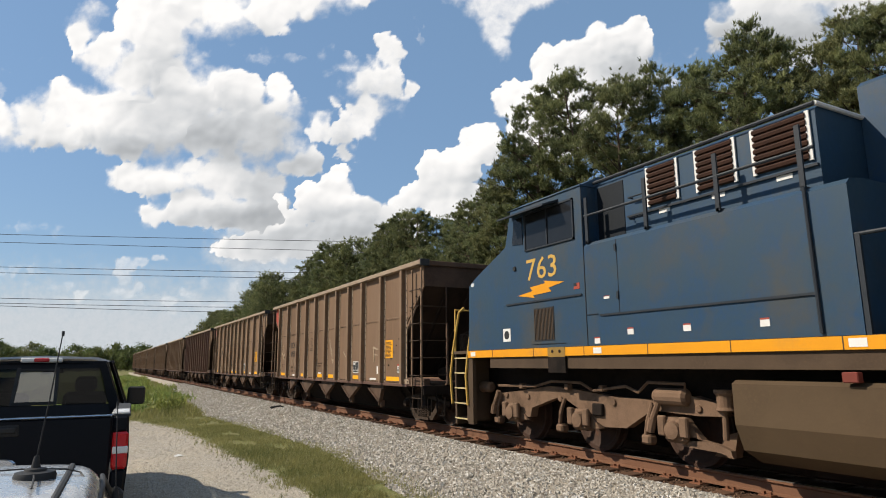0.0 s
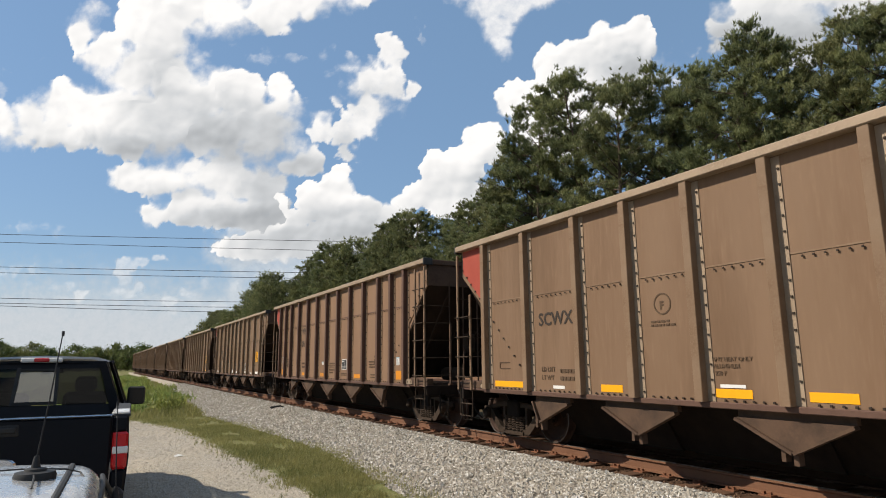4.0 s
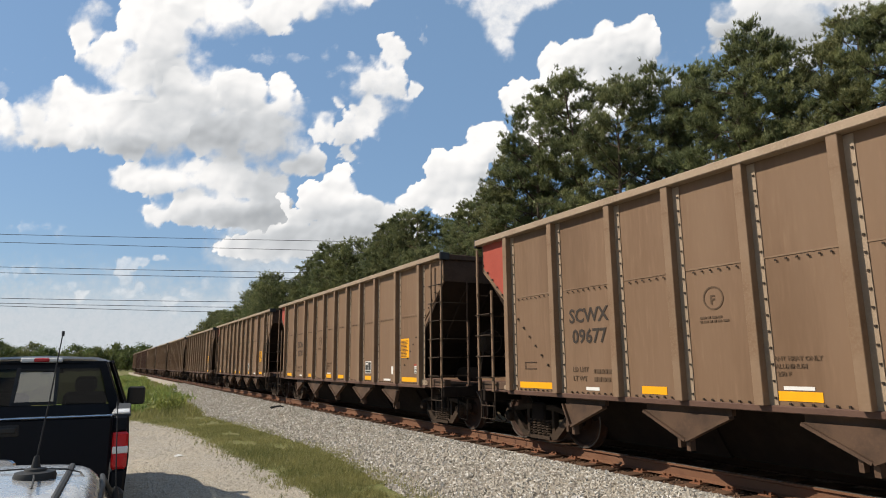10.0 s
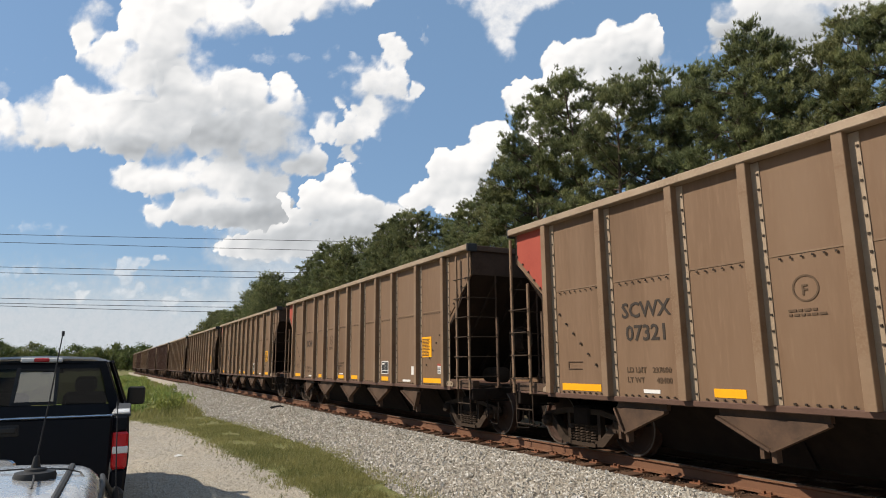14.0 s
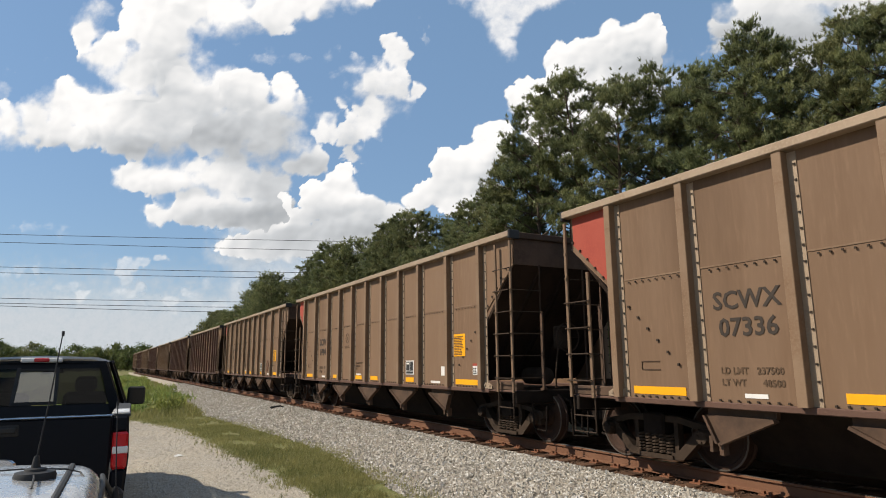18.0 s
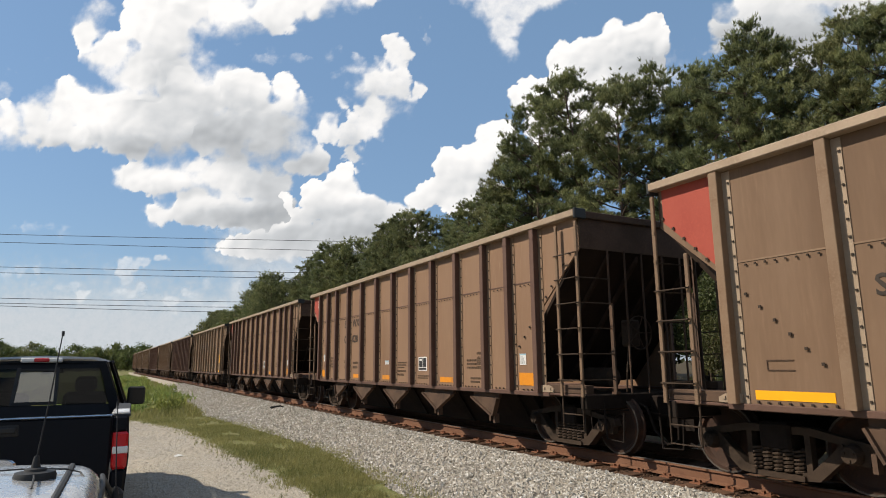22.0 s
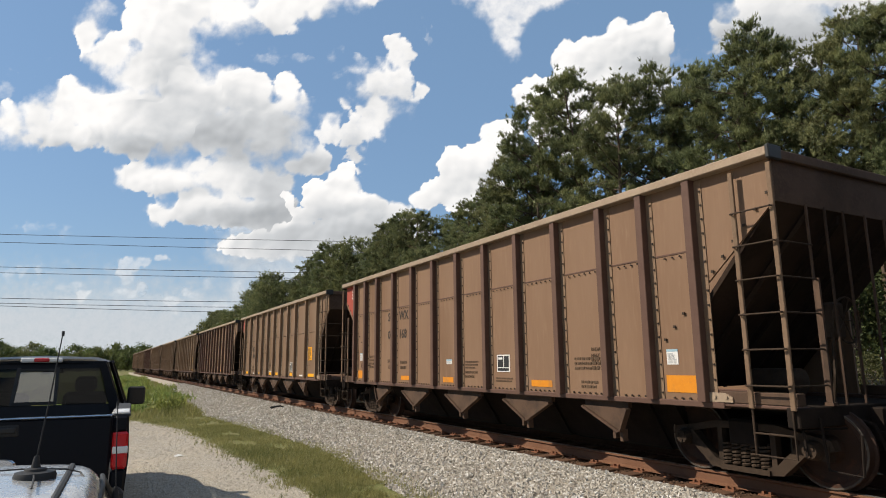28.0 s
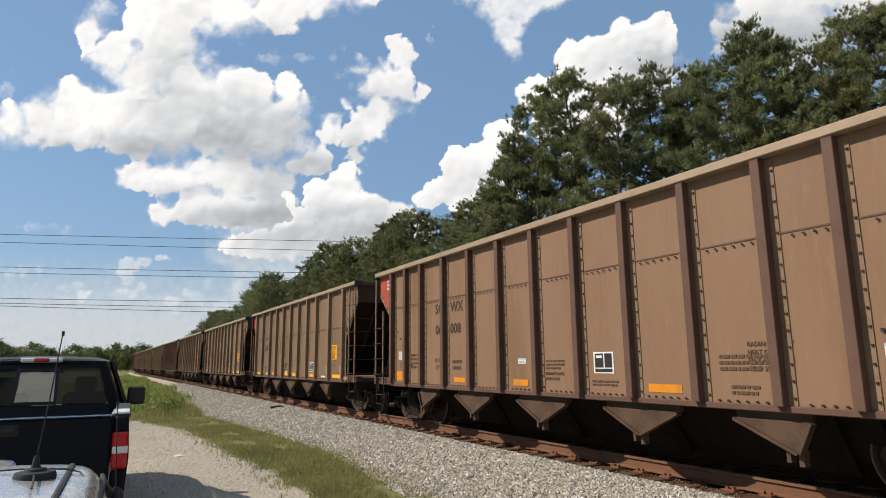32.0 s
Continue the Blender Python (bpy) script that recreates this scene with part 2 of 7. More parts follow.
def height(x, y):
    """The ground's height: level lot, ballast bank, a shallow ditch and a rise beyond the line."""
    a = np.clip((y - BEND_AT) / BEND_R, 0, 0.95)
    c = TRACK_X + BEND_R * (1 - np.cos(a))
    d = x - c
    lo = grass_right(y)
    bank = smooth(lo - 0.3, TRACK_X - 1.75, np.where(d < 0, x, -99)) * 0.19
    bank = np.where((d >= -1.75) & (d < 1.7), 0.19 - 0.07 * smooth(-1.6, -1.3, d) * (1 - smooth(1.3, 1.6, d)), bank)
    bank = np.where(d >= 1.7, 0.19 * (1 - smooth(1.7, 3.4, d)) - 0.25 * smooth(2.6, 4.5, d) + 0.5 * smooth(6, 13, d), bank)
    return bank + 0.05 * (fbm(x * 0.5, y * 0.5, 3, 3) - 0.5) * np.where(abs(d) < 2.2, 0.2, 1)


def ground_material():
    m = bpy.data.materials.new("gravel_and_grass_ground")
    m.use_nodes = True
    t = m.node_tree
    b = t.nodes["Principled BSDF"]
    at = t.nodes.new("ShaderNodeAttribute")
    at.attribute_name = "grass"
    co = t.nodes.new("ShaderNodeTexCoord")

    def tex(kind, s, **kw):
        n = t.nodes.new(kind)
        n.inputs["Scale"].default_value = s
        for k, v in kw.items():
            n.inputs[k].default_value = v
        t.links.new(co.outputs["Object"], n.inputs["Vector"])
        return n

    def ramp(src, stops):
        r = t.nodes.new("ShaderNodeValToRGB")
        while len(r.color_ramp.elements) < len(stops):
            r.color_ramp.elements.new(0.5)
        for e, (p, c) in zip(r.color_ramp.elements, stops):
            e.position, e.color = p, (*c, 1)
        t.links.new(src, r.inputs["Fac"])
        return r.outputs["Color"]

    def mix(fac, a, c, how="MIX"):
        x = t.nodes.new("ShaderNodeMixRGB")
        x.blend_type = how
        for k, v in (("Fac", fac), ("Color1", a), ("Color2", c)):
            if isinstance(v, (float, tuple)):
                x.inputs[k].default_value = v
            else:
                t.links.new(v, x.inputs[k])
        return x.outputs["Color"]

    stones = tex("ShaderNodeTexVoronoi", 62.0)
    stone = ramp(stones.outputs["Color"], [(0.0, (0.245, 0.217, 0.177)), (0.5, (0.325, 0.295, 0.245)), (1.0, (0.43, 0.395, 0.338))])
    gaps = ramp(stones.outputs["Distance"], [(0.0, (1, 1, 1)), (0.55, (0.97, 0.97, 0.97)), (0.9, (0.80, 0.77, 0.73))])
    grit = mix(1.0, stone, gaps, "MULTIPLY")
    grit = mix(ramp(tex("ShaderNodeTexNoise", 0.6, Detail=5.0).outputs["Fac"], [(0.4, (0, 0, 0)), (0.65, (0.515, 0.515, 0.515))]), grit, (0.386, 0.33, 0.249, 1))
    grit = mix(0.5, grit, ramp(tex("ShaderNodeTexNoise", 9.0, Detail=7.0, Roughness=0.72).outputs["Fac"], [(0.36, (0.60, 0.59, 0.57)), (0.5, (0.95, 0.95, 0.95)), (0.62, (1.22, 1.21, 1.19))]), "MULTIPLY")
    sod = ramp(tex("ShaderNodeTexNoise", 1.3, Detail=8.0, Roughness=0.7).outputs["Fac"], [(0.3, (0.095, 0.10, 0.032)), (0.46, (0.135, 0.13, 0.048)), (0.57, (0.20, 0.165, 0.085)), (0.72, (0.27, 0.21, 0.125))])
    sod = mix(0.6, sod, ramp(tex("ShaderNodeTexNoise", 45.0, Detail=4.0).outputs["Fac"], [(0.3, (0.06, 0.07, 0.02)), (0.7, (0.16, 0.165, 0.06))]))
    edge = t.nodes.new("ShaderNodeMath")
    edge.operation = "ADD"
    n2 = tex("ShaderNodeTexNoise", 5.0, Detail=6.0, Roughness=0.7)
    sc = t.nodes.new("ShaderNodeMapRange")
    sc.inputs["To Min"].default_value, sc.inputs["To Max"].default_value = -0.6, 0.6
    t.links.new(n2.outputs["Fac"], sc.inputs["Value"])
    t.links.new(at.outputs["Fac"], edge.inputs[0])
    t.links.new(sc.outputs["Result"], edge.inputs[1])
    sel = ramp(edge.outputs["Value"], [(0.4, (0, 0, 0)), (0.6, (1, 1, 1))])
    wood = t.nodes.new("ShaderNodeAttribute")
    wood.attribute_name = "woods"
    floor_ = ramp(tex("ShaderNodeTexNoise", 3.0, Detail=8.0, Roughness=0.7).outputs["Fac"], [(0.3, (0.030, 0.022, 0.013)), (0.5, (0.06, 0.042, 0.024)), (0.7, (0.055, 0.06, 0.02))])
    rust = t.nodes.new("ShaderNodeAttribute")
    rust.attribute_name = "track_bed"
    bed = mix(1.0, ramp(tex("ShaderNodeTexNoise", 2.5, Detail=6.0, Roughness=0.7).outputs["Fac"], [(0.35, (0.0374, 0.02, 0.0118)), (0.55, (0.0808, 0.0437, 0.025)), (0.7, (0.15, 0.106, 0.0749))]), gaps, "MULTIPLY")
    t.links.new(mix(wood.outputs["Fac"], mix(rust.outputs["Fac"], mix(sel, grit, sod), bed), floor_), b.inputs["Base Color"])
    b.inputs["Roughness"].default_value = 0.95
    b.inputs["Specular IOR Level"].default_value = 0.15
    bp = t.nodes.new("ShaderNodeBump")
    bp.inputs["Strength"].default_value, bp.inputs["Distance"].default_value = 0.55, 0.012
    bp.invert = True
    t.links.new(stones.outputs["Distance"], bp.inputs["Height"])
    t.links.new(bp.outputs["Normal"], b.inputs["Normal"])
    return m


def build_ground():
    xs = np.concatenate([[-4000, -1500, -600, -250, -120, -70, -45, -30, -22, -16, -12], np.arange(-9, 14, 0.25), np.arange(14, 40, 1.0), [42, 50, 60, 75, 95, 120, 160, 220, 300, 500, 1000, 2000, 4000]])
    ys = np.concatenate([[-4000, -1500, -500, -200, -100, -50, -25, -15, -10], np.arange(-6, 32, 0.25), np.arange(32, 70, 0.8), np.arange(70, 200, 3.0), [205, 215, 230, 250, 280, 320, 380, 460, 600, 1000, 2000, 4000]])
    X, Y = np.meshgrid(xs, ys)
    Z = height(X, Y)
    n, k = X.shape
    i = np.arange(n * k).reshape(n, k)
    faces = np.stack([i[:-1, :-1], i[:-1, 1:], i[1:, 1:], i[1:, :-1]], -1).reshape(-1, 4)
    me = fast_mesh("ground", np.stack([X, Y, Z], -1).reshape(-1, 3), faces, ground_material(), True)
    g = smooth(-0.25, 0.25, X - grass_left(Y)) * (1 - smooth(-0.25, 0.25, X - grass_right(Y)))
    a = np.clip((Y - BEND_AT) / BEND_R, 0, 0.95)
    c = TRACK_X + BEND_R * (1 - np.cos(a))
    g = np.maximum(g, smooth(2.6, 4.0, X - c))
    g = np.where(Y < 24, g, np.maximum(g, 1 - smooth(-0.25, 0.25, X - grass_right(Y))))
    me.attributes.new("track_bed", "FLOAT", "POINT").data.foreach_set("value", (smooth(-1.6, -1.35, X - c) * (1 - smooth(2.6, 3.2, X - c))).ravel().astype(np.float32))
    me.attributes.new("woods", "FLOAT", "POINT").data.foreach_set("value", smooth(2.8, 4.2, X - c).ravel().astype(np.float32))
    me.attributes.new("grass", "FLOAT", "POINT").data.foreach_set("value", g.ravel().astype(np.float32))
    return tagged(new("ground", me), "pale gravel lot, grass verge and ballast bank", "ground", kind="structure")


ground = build_ground()
track = thing("railway_track", "rusty rails on weathered timber ties in ballast", "track", kind="structure")
STATIONS = [*range(-12, 140, 8), *range(140, 460, 8)]


def rail(side):
    prof = [(-0.037, 0.0), (0.037, 0.0), (0.037, -0.03), (0.009, -0.045), (0.009, -0.15), (0.07, -0.165), (0.07, -0.178), (-0.07, -0.178), (-0.07, -0.165), (-0.009, -0.15), (-0.009, -0.045), (-0.037, -0.03)]
    vs, fs, n = [], [], len(prof)
    for s in STATIONS:
        for a, z in prof:
            vs.append(on_track(s, side * 0.755 + a, RAIL_Z + z).translation)
    for i in range(len(STATIONS) - 1):
        fs += [(i * n + k, i * n + (k + 1) % n, (i + 1) * n + (k + 1) % n, (i + 1) * n + k) for k in range(n)]
    ob = part("rail", G().add(vs, fs), M["rail"], track, "rust-brown steel rail with a bright running head")
    ob.data.materials.append(M["railtop"])
    for p in ob.data.polygons:
        if p.normal.z > 0.9 and p.center.z > RAIL_Z - 0.01:
            p.material_index = 1
    return ob


rail(-1), rail(1)


def stone_material(name="crushed_grey_stone", shade=1.0):
    m = bpy.data.materials.new(name)
    m.use_nodes = True
    t = m.node_tree
    b = t.nodes["Principled BSDF"]
    ge, r = t.nodes.new("ShaderNodeNewGeometry"), t.nodes.new("ShaderNodeValToRGB")
    for pos, c in ((0.35, (0.318, 0.285, 0.233)), (0.75, (0.407, 0.373, 0.314))):
        r.color_ramp.elements.new(pos).color = (*(k * shade for k in c), 1)
    r.color_ramp.elements[0].color = (*(k * shade ** 2 for k in (0.28, 0.245, 0.20)), 1)
    r.color_ramp.elements[-1].color = (*(k * shade ** 0.3 for k in (0.532, 0.506, 0.463)), 1)
    t.links.new(ge.outputs["Random Per Island"], r.inputs["Fac"])
    t.links.new(r.outputs["Color"], b.inputs["Base Color"])
    b.inputs["Roughness"].default_value = 0.9
    b.inputs["Specular IOR Level"].default_value = 0.2
    return m


M["stone"] = stone_material()
M["ballast"] = stone_material("grey_ballast_stone", 0.90)
M["rusty_stone"] = material("rust_stained_stone", (0.0624, 0.0343, 0.02), (0.125, 0.0749, 0.0468), 0.95, 0, 3, 30, 0.1, (0.0374, 0.0218, 0.0138), 0.5)


def scatter(name, x, y, size, label, rng, category="gravel"):
    """Many small broken stones on the ground, each an uneven eight-sided lump."""
    n = len(x)
    base = np.array([(1, 0, 0), (0, 1, 0), (-1, 0, 0), (0, -1, 0), (0, 0, 0.75), (0, 0, -0.6)])
    tri = np.array([(0, 1, 4), (1, 2, 4), (2, 3, 4), (3, 0, 4), (1, 0, 5), (2, 1, 5), (3, 2, 5), (0, 3, 5)])
    v = base[None] * (1 + rng.uniform(-0.4, 0.3, (n, 6, 1))) + rng.normal(0, 0.12, (n, 6, 3))
    a, tilt = rng.uniform(0, 6.2832, n), rng.normal(0, 0.5, n)
    c, s = np.cos(a)[:, None], np.sin(a)[:, None]
    vx, vy, vz = v[..., 0] * c - v[..., 1] * s, v[..., 0] * s + v[..., 1] * c, v[..., 2]
    ct, st = np.cos(tilt)[:, None], np.sin(tilt)[:, None]
    vx, vz = vx * ct - vz * st, vx * st + vz * ct
    z = height(x, y) + size * 0.25
    co = np.stack([vx * size[:, None] + x[:, None], vy * size[:, None] + y[:, None], vz * size[:, None] + z[:, None]], -1)
    faces = (tri[None] + 6 * np.arange(n)[:, None, None]).reshape(-1, 3)
    return tagged(new(name, fast_mesh(name, co.reshape(-1, 3), faces, M["stone"])), label, category, kind="stuff")


def build_stones():
    r = np.random.default_rng(8)
    n = 62000
    y = 5.0 * (60 / 5.0) ** r.uniform(0, 1, n)
    lo = grass_right(y) - 0.15
    x = lo + (TRACK_X - 1.32 - lo) * r.uniform(0, 1, n) + 0.06 * np.sin(y * 7) + r.normal(0, 0.03, n)
    keep = x > lo
    size = 0.021 * r.uniform(0.6, 1.7, n) * (1 + y / 50)
    n = 9000
    yb = r.uniform(5, 40, n)
    xb = TRACK_X - 1.4 + 1.2 * r.uniform(0, 1, n)
    ob = scatter("track_bed_stones", xb, yb, 0.02 * r.uniform(0.6, 1.6, n), "rust-stained stones between the ties", r, "ballast")
    ob.data.materials[0] = M["rusty_stone"]
    ob = scatter("ballast", x[keep], y[keep], size[keep], "loose grey and white crushed stone beside the rails", r, "ballast")
    ob.data.materials[0] = M["ballast"]
    n = 26000
    y = 6.5 * (28 / 6.5) ** r.uniform(0, 1, n)
    x = -0.5 + (grass_left(y) + 0.5) * r.uniform(0, 1, n) ** 0.8 + r.normal(0, 0.12, n)
    scatter("lot_gravel", x, y, 0.0052 * r.uniform(0.5, 2.0, n) * (1 + y / 40), "fine pale gravel of the lot", r)


build_stones()


def build_ties():
    r = random.Random(12)
    me = [G().cbox(-1.3 - r.uniform(0, 0.06), 1.3, -0.115, 0.115, -0.17, 0.0, 0.012).mesh("tie", M["tie"]) for k in range(4)]
    plate = G().box(-0.19, 0.19, -0.09, 0.09, 0.0, 0.018).box(-0.15, -0.11, -0.06, -0.03, 0.018, 0.05).box(-0.15, -0.11, 0.03, 0.06, 0.018, 0.05).box(0.10, 0.14, -0.02, 0.02, 0.018, 0.05).mesh("tie_plate", M["plate"])
    rest = G()
    s, k = 0.5, 0
    while s < 150:
        z, turn, out = RAIL_Z - 0.180 + r.uniform(-0.012, 0.0), r.gauss(0, 1.0), r.gauss(0, 0.03)
        if k < 170:
            t = part("tie", me[k % 4], None, track, at=pose(TRACK_X + out, s, z, 0, r.gauss(0, 0.4), turn))
            if k < 70:
                part("tie_plate", plate, None, t, at=pose(-0.755 - out, 0, 0))
        else:
            rest.box(TRACK_X - 1.3, TRACK_X + 1.3, s - 0.115, s + 0.115, z - 0.15, z)
        s, k = s + 0.52 + r.uniform(-0.03, 0.03), k + 1
    tagged(part("far_ties", rest, M["tie"], track), kind="stuff")


build_ties()


# ---- clouds: sheets of cloud far off, each drifting by itself ----
def cells(x, y, seed):
    """Distance to the nearest of one random point a cell."""
    xi, yi = np.floor(x).astype(np.int64), np.floor(y).astype(np.int64)
    best = np.full(x.shape, 9.0)
    for i in (-1, 0, 1):
        for j in (-1, 0, 1):
            n = ((xi + i) * 374761393 + (yi + j) * 668265263 + seed * 974634777) & 0x7FFFFFFF
            n = ((n ^ (n >> 13)) * 1274126177) & 0x7FFFFFFF
            px, py = xi + i + (n & 1023) / 1023.0, yi + j + ((n >> 10) & 1023) / 1023.0
            best = np.minimum(best, np.hypot(px - x, py - y))
    return best


def cloud_material(name="sunlit_cloud", low=(0.40, 0.44, 0.47), mid=(0.70, 0.725, 0.745), high=(1.02, 1.0, 0.985), reach=0.42):
    m = bpy.data.materials.new(name)
    m.use_nodes = True
    t = m.node_tree
    t.nodes.remove(t.nodes["Principled BSDF"])
    out = t.nodes["Material Output"]
    den, tone = t.nodes.new("ShaderNodeAttribute"), t.nodes.new("ShaderNodeAttribute")
    den.attribute_name, tone.attribute_name = "thickness", "tone"
    co = t.nodes.new("ShaderNodeTexCoord")
    no = t.nodes.new("ShaderNodeTexNoise")
    no.inputs["Scale"].default_value, no.inputs["Detail"].default_value, no.inputs["Roughness"].default_value = 0.02, 6.0, 0.62
    t.links.new(co.outputs["Object"], no.inputs["Vector"])
    a = t.nodes.new("ShaderNodeMath")
    a.operation, a.inputs[1].default_value = "MULTIPLY_ADD", 0.6
    a.inputs[2].default_value = -0.3
    t.links.new(no.outputs["Fac"], a.inputs[0])
    s = t.nodes.new("ShaderNodeMath")
    t.links.new(a.outputs[0], s.inputs[0])
    t.links.new(den.outputs["Fac"], s.inputs[1])
    al = t.nodes.new("ShaderNodeMapRange")
    al.interpolation_type = "SMOOTHSTEP"
    al.inputs["From Min"].default_value, al.inputs["From Max"].default_value = 0.0, reach
    t.links.new(s.outputs[0], al.inputs["Value"])
    ramp = t.nodes.new("ShaderNodeValToRGB")
    e = ramp.color_ramp.elements
    e[0].position, e[0].color = 0.0, (*low, 1)
    e[1].position, e[1].color = 1.0, (*high, 1)
    ramp.color_ramp.elements.new(0.5).color = (*mid, 1)
    t2 = t.nodes.new("ShaderNodeMath")
    t2.operation, t2.inputs[1].default_value = "MULTIPLY_ADD", 0.10
    t.links.new(a.outputs[0], t2.inputs[0])
    t.links.new(tone.outputs["Fac"], t2.inputs[2])
    t.links.new(t2.outputs[0], ramp.inputs["Fac"])
    em, tr, mx = t.nodes.new("ShaderNodeEmission"), t.nodes.new("ShaderNodeBsdfTransparent"), t.nodes.new("ShaderNodeMixShader")
    em.inputs["Strength"].default_value = 0.77
    t.links.new(ramp.outputs["Color"], em.inputs["Color"])
    t.links.new(al.outputs["Result"], mx.inputs[0])
    t.links.new(tr.outputs[0], mx.inputs[1])
    t.links.new(em.outputs[0], mx.inputs[2])
    t.links.new(mx.outputs[0], out.inputs["Surface"])
    return m


CLOUD = cloud_material(low=(0.37, 0.387, 0.405), mid=(0.645, 0.66, 0.675), high=(1.04, 1.015, 0.99), reach=1.0)
LOW_CLOUD = cloud_material("hazy_cloud", (0.44, 0.49, 0.54), (0.60, 0.65, 0.70), (0.88, 0.88, 0.88), 1.0)
HAZE = cloud_material("summer_haze", (0.51, 0.55, 0.60), (0.57, 0.605, 0.645), (0.62, 0.655, 0.69), 0.9)
FAR, UNIT = 3000.0, 3000.0 / 1099.65
CLOUD_FRAME = look(EYE, EYE + AIM, ROLL) @ Matrix.Translation((0, 0, -FAR))


def cloud(puffs, seed, dark=(), edge=5.0, curl=9.0, thin=1.0, patchy=0.25, relief=1.0, fray=4.2, ragged=0.4, sheet=0.0, mat=None, label="white cumulus cloud with grey hollows"):
    """A cloud of round puffs (across, up, half width, half height), in the far sheet's units, with billowing edges.
    edge: how wide the rim thins out; curl: how far its billows swell; thin: how opaque it gets; ragged: how torn it is."""
    P = np.array(puffs, float)
    x0, x1 = (P[:, 0] - P[:, 2]).min() - 40, (P[:, 0] + P[:, 2]).max() + 40
    y0, y1 = (P[:, 1] - P[:, 3]).min() - 40, (P[:, 1] + P[:, 3]).max() + 40
    X, Y = np.meshgrid(np.arange(x0, x1, 3.0), np.arange(y0, y1, 3.0))
    wx = X + curl * 1.8 * (fbm(X / 30, Y / 30, 5, seed) - 0.5)
    wy = Y + curl * 1.8 * (fbm(X / 30 + 9, Y / 30, 5, seed + 7) - 0.5)
    deep, body = np.full(X.shape, -99.0), np.zeros(X.shape)
    for px, py, rx, ry in puffs:
        q = 1 - np.hypot((wx - px) / rx, (wy - py) / ry)
        deep = np.maximum(deep, q * min(rx, ry))
        body = np.maximum(body, np.sqrt(np.clip(1 - (1 - q) ** 2, 0, 1)) * min(rx, ry))
    billow = (0.55 - cells(wx / 26, wy / 26, seed)) + 0.6 * (0.55 - cells(wx / 12, wy / 12, seed + 5)) + 0.35 * (0.55 - cells(wx / 6.5, wy / 6.5, seed + 9))
    # the rim is crisp in some places and frayed in others
    rim = edge * (0.55 + fray * smooth(0.40, 0.68, fbm(X / 60, Y / 60, 3, seed + 50)))
    den = (deep + curl * billow) / rim + ragged * (fbm(X / 26, Y / 20, 5, seed + 31) - 0.52)
    # sunlit from the upper left: the swell of the puffs and of the billows on them
    lumps = 12.0 * (1 - cells(wx / 60, wy / 60, seed + 3)) + 7.0 * (1 - cells(wx / 30, wy / 30, seed + 4)) + 3.0 * (1 - cells(wx / 14, wy / 14, seed + 6))
    swell = body * 0.35 + lumps * (0.35 + 1.3 * fbm(X / 80, Y / 80, 3, seed + 60))
    for k in range(3):
        swell[1:-1, 1:-1] = (swell[1:-1, 1:-1] * 2 + swell[:-2, 1:-1] + swell[2:, 1:-1] + swell[1:-1, :-2] + swell[1:-1, 2:]) / 6
    gy, gx = np.gradient(swell, 3.0)
    tone = 0.94 + relief * np.clip(0.12 * gx - 0.20 * gy, -0.34, 0.18)
    tone += patchy * (fbm(X / 90, Y / 70, 5, seed + 77) - 0.5)
    hollow = 0.35 + 1.3 * fbm(X / 46, Y / 26, 5, seed + 90)
    shade = np.zeros(X.shape)
    for px, py, rx, ry, k in dark:
        shade += 1.65 * k * hollow * np.exp(-1.0 * (((wx - px) / rx) ** 2 + ((wy - py) / ry) ** 2))
    # deep hollows level off, since light still seeps into them
    tone -= 0.86 * (1 - np.exp(-shade / 0.62))
    n, k = X.shape
    i = np.arange(n * k).reshape(n, k)
    faces = np.stack([i[:-1, :-1], i[:-1, 1:], i[1:, 1:], i[1:, :-1]], -1).reshape(-1, 4)
    keep = (den.ravel()[faces].max(1) > -0.4)
    unit = UNIT * (FAR + 40.0 * sheet) / FAR
    co = np.stack([X * unit, Y * unit, np.clip(den, 0, 8) * 8], -1).reshape(-1, 3)
    faces = faces[keep]
    used, inv = np.unique(faces, return_inverse=True)
    me = fast_mesh("cloud", co[used], inv.reshape(-1, 4), mat or CLOUD, True)
    me.attributes.new("thickness", "FLOAT", "POINT").data.foreach_set("value", np.clip(den.ravel()[used], -1, thin).astype(np.float32))
    me.attributes.new("tone", "FLOAT", "POINT").data.foreach_set("value", np.clip(tone.ravel()[used], 0, 1).astype(np.float32))
    ob = tagged(new("cloud", me), label, "cloud", "clouds in the sky")
    ob.matrix_basis = CLOUD_FRAME @ pose(0, 0, -40.0 * sheet)
    return ob


def sky_spot(x, y, rx, ry, *rest):
    return (x - 784.0, 441.0 - y, rx, ry, *rest)


CLOUDS = []  # each as it stands at mid-clip, with its drift across and down over the whole clip


def add_cloud(drift, puffs, seed, dark=(), **kw):
    CLOUDS.append((cloud([sky_spot(*p) for p in puffs], seed, [sky_spot(*p) for p in dark], sheet=kw.pop("sheet", len(CLOUDS)), **kw), drift))


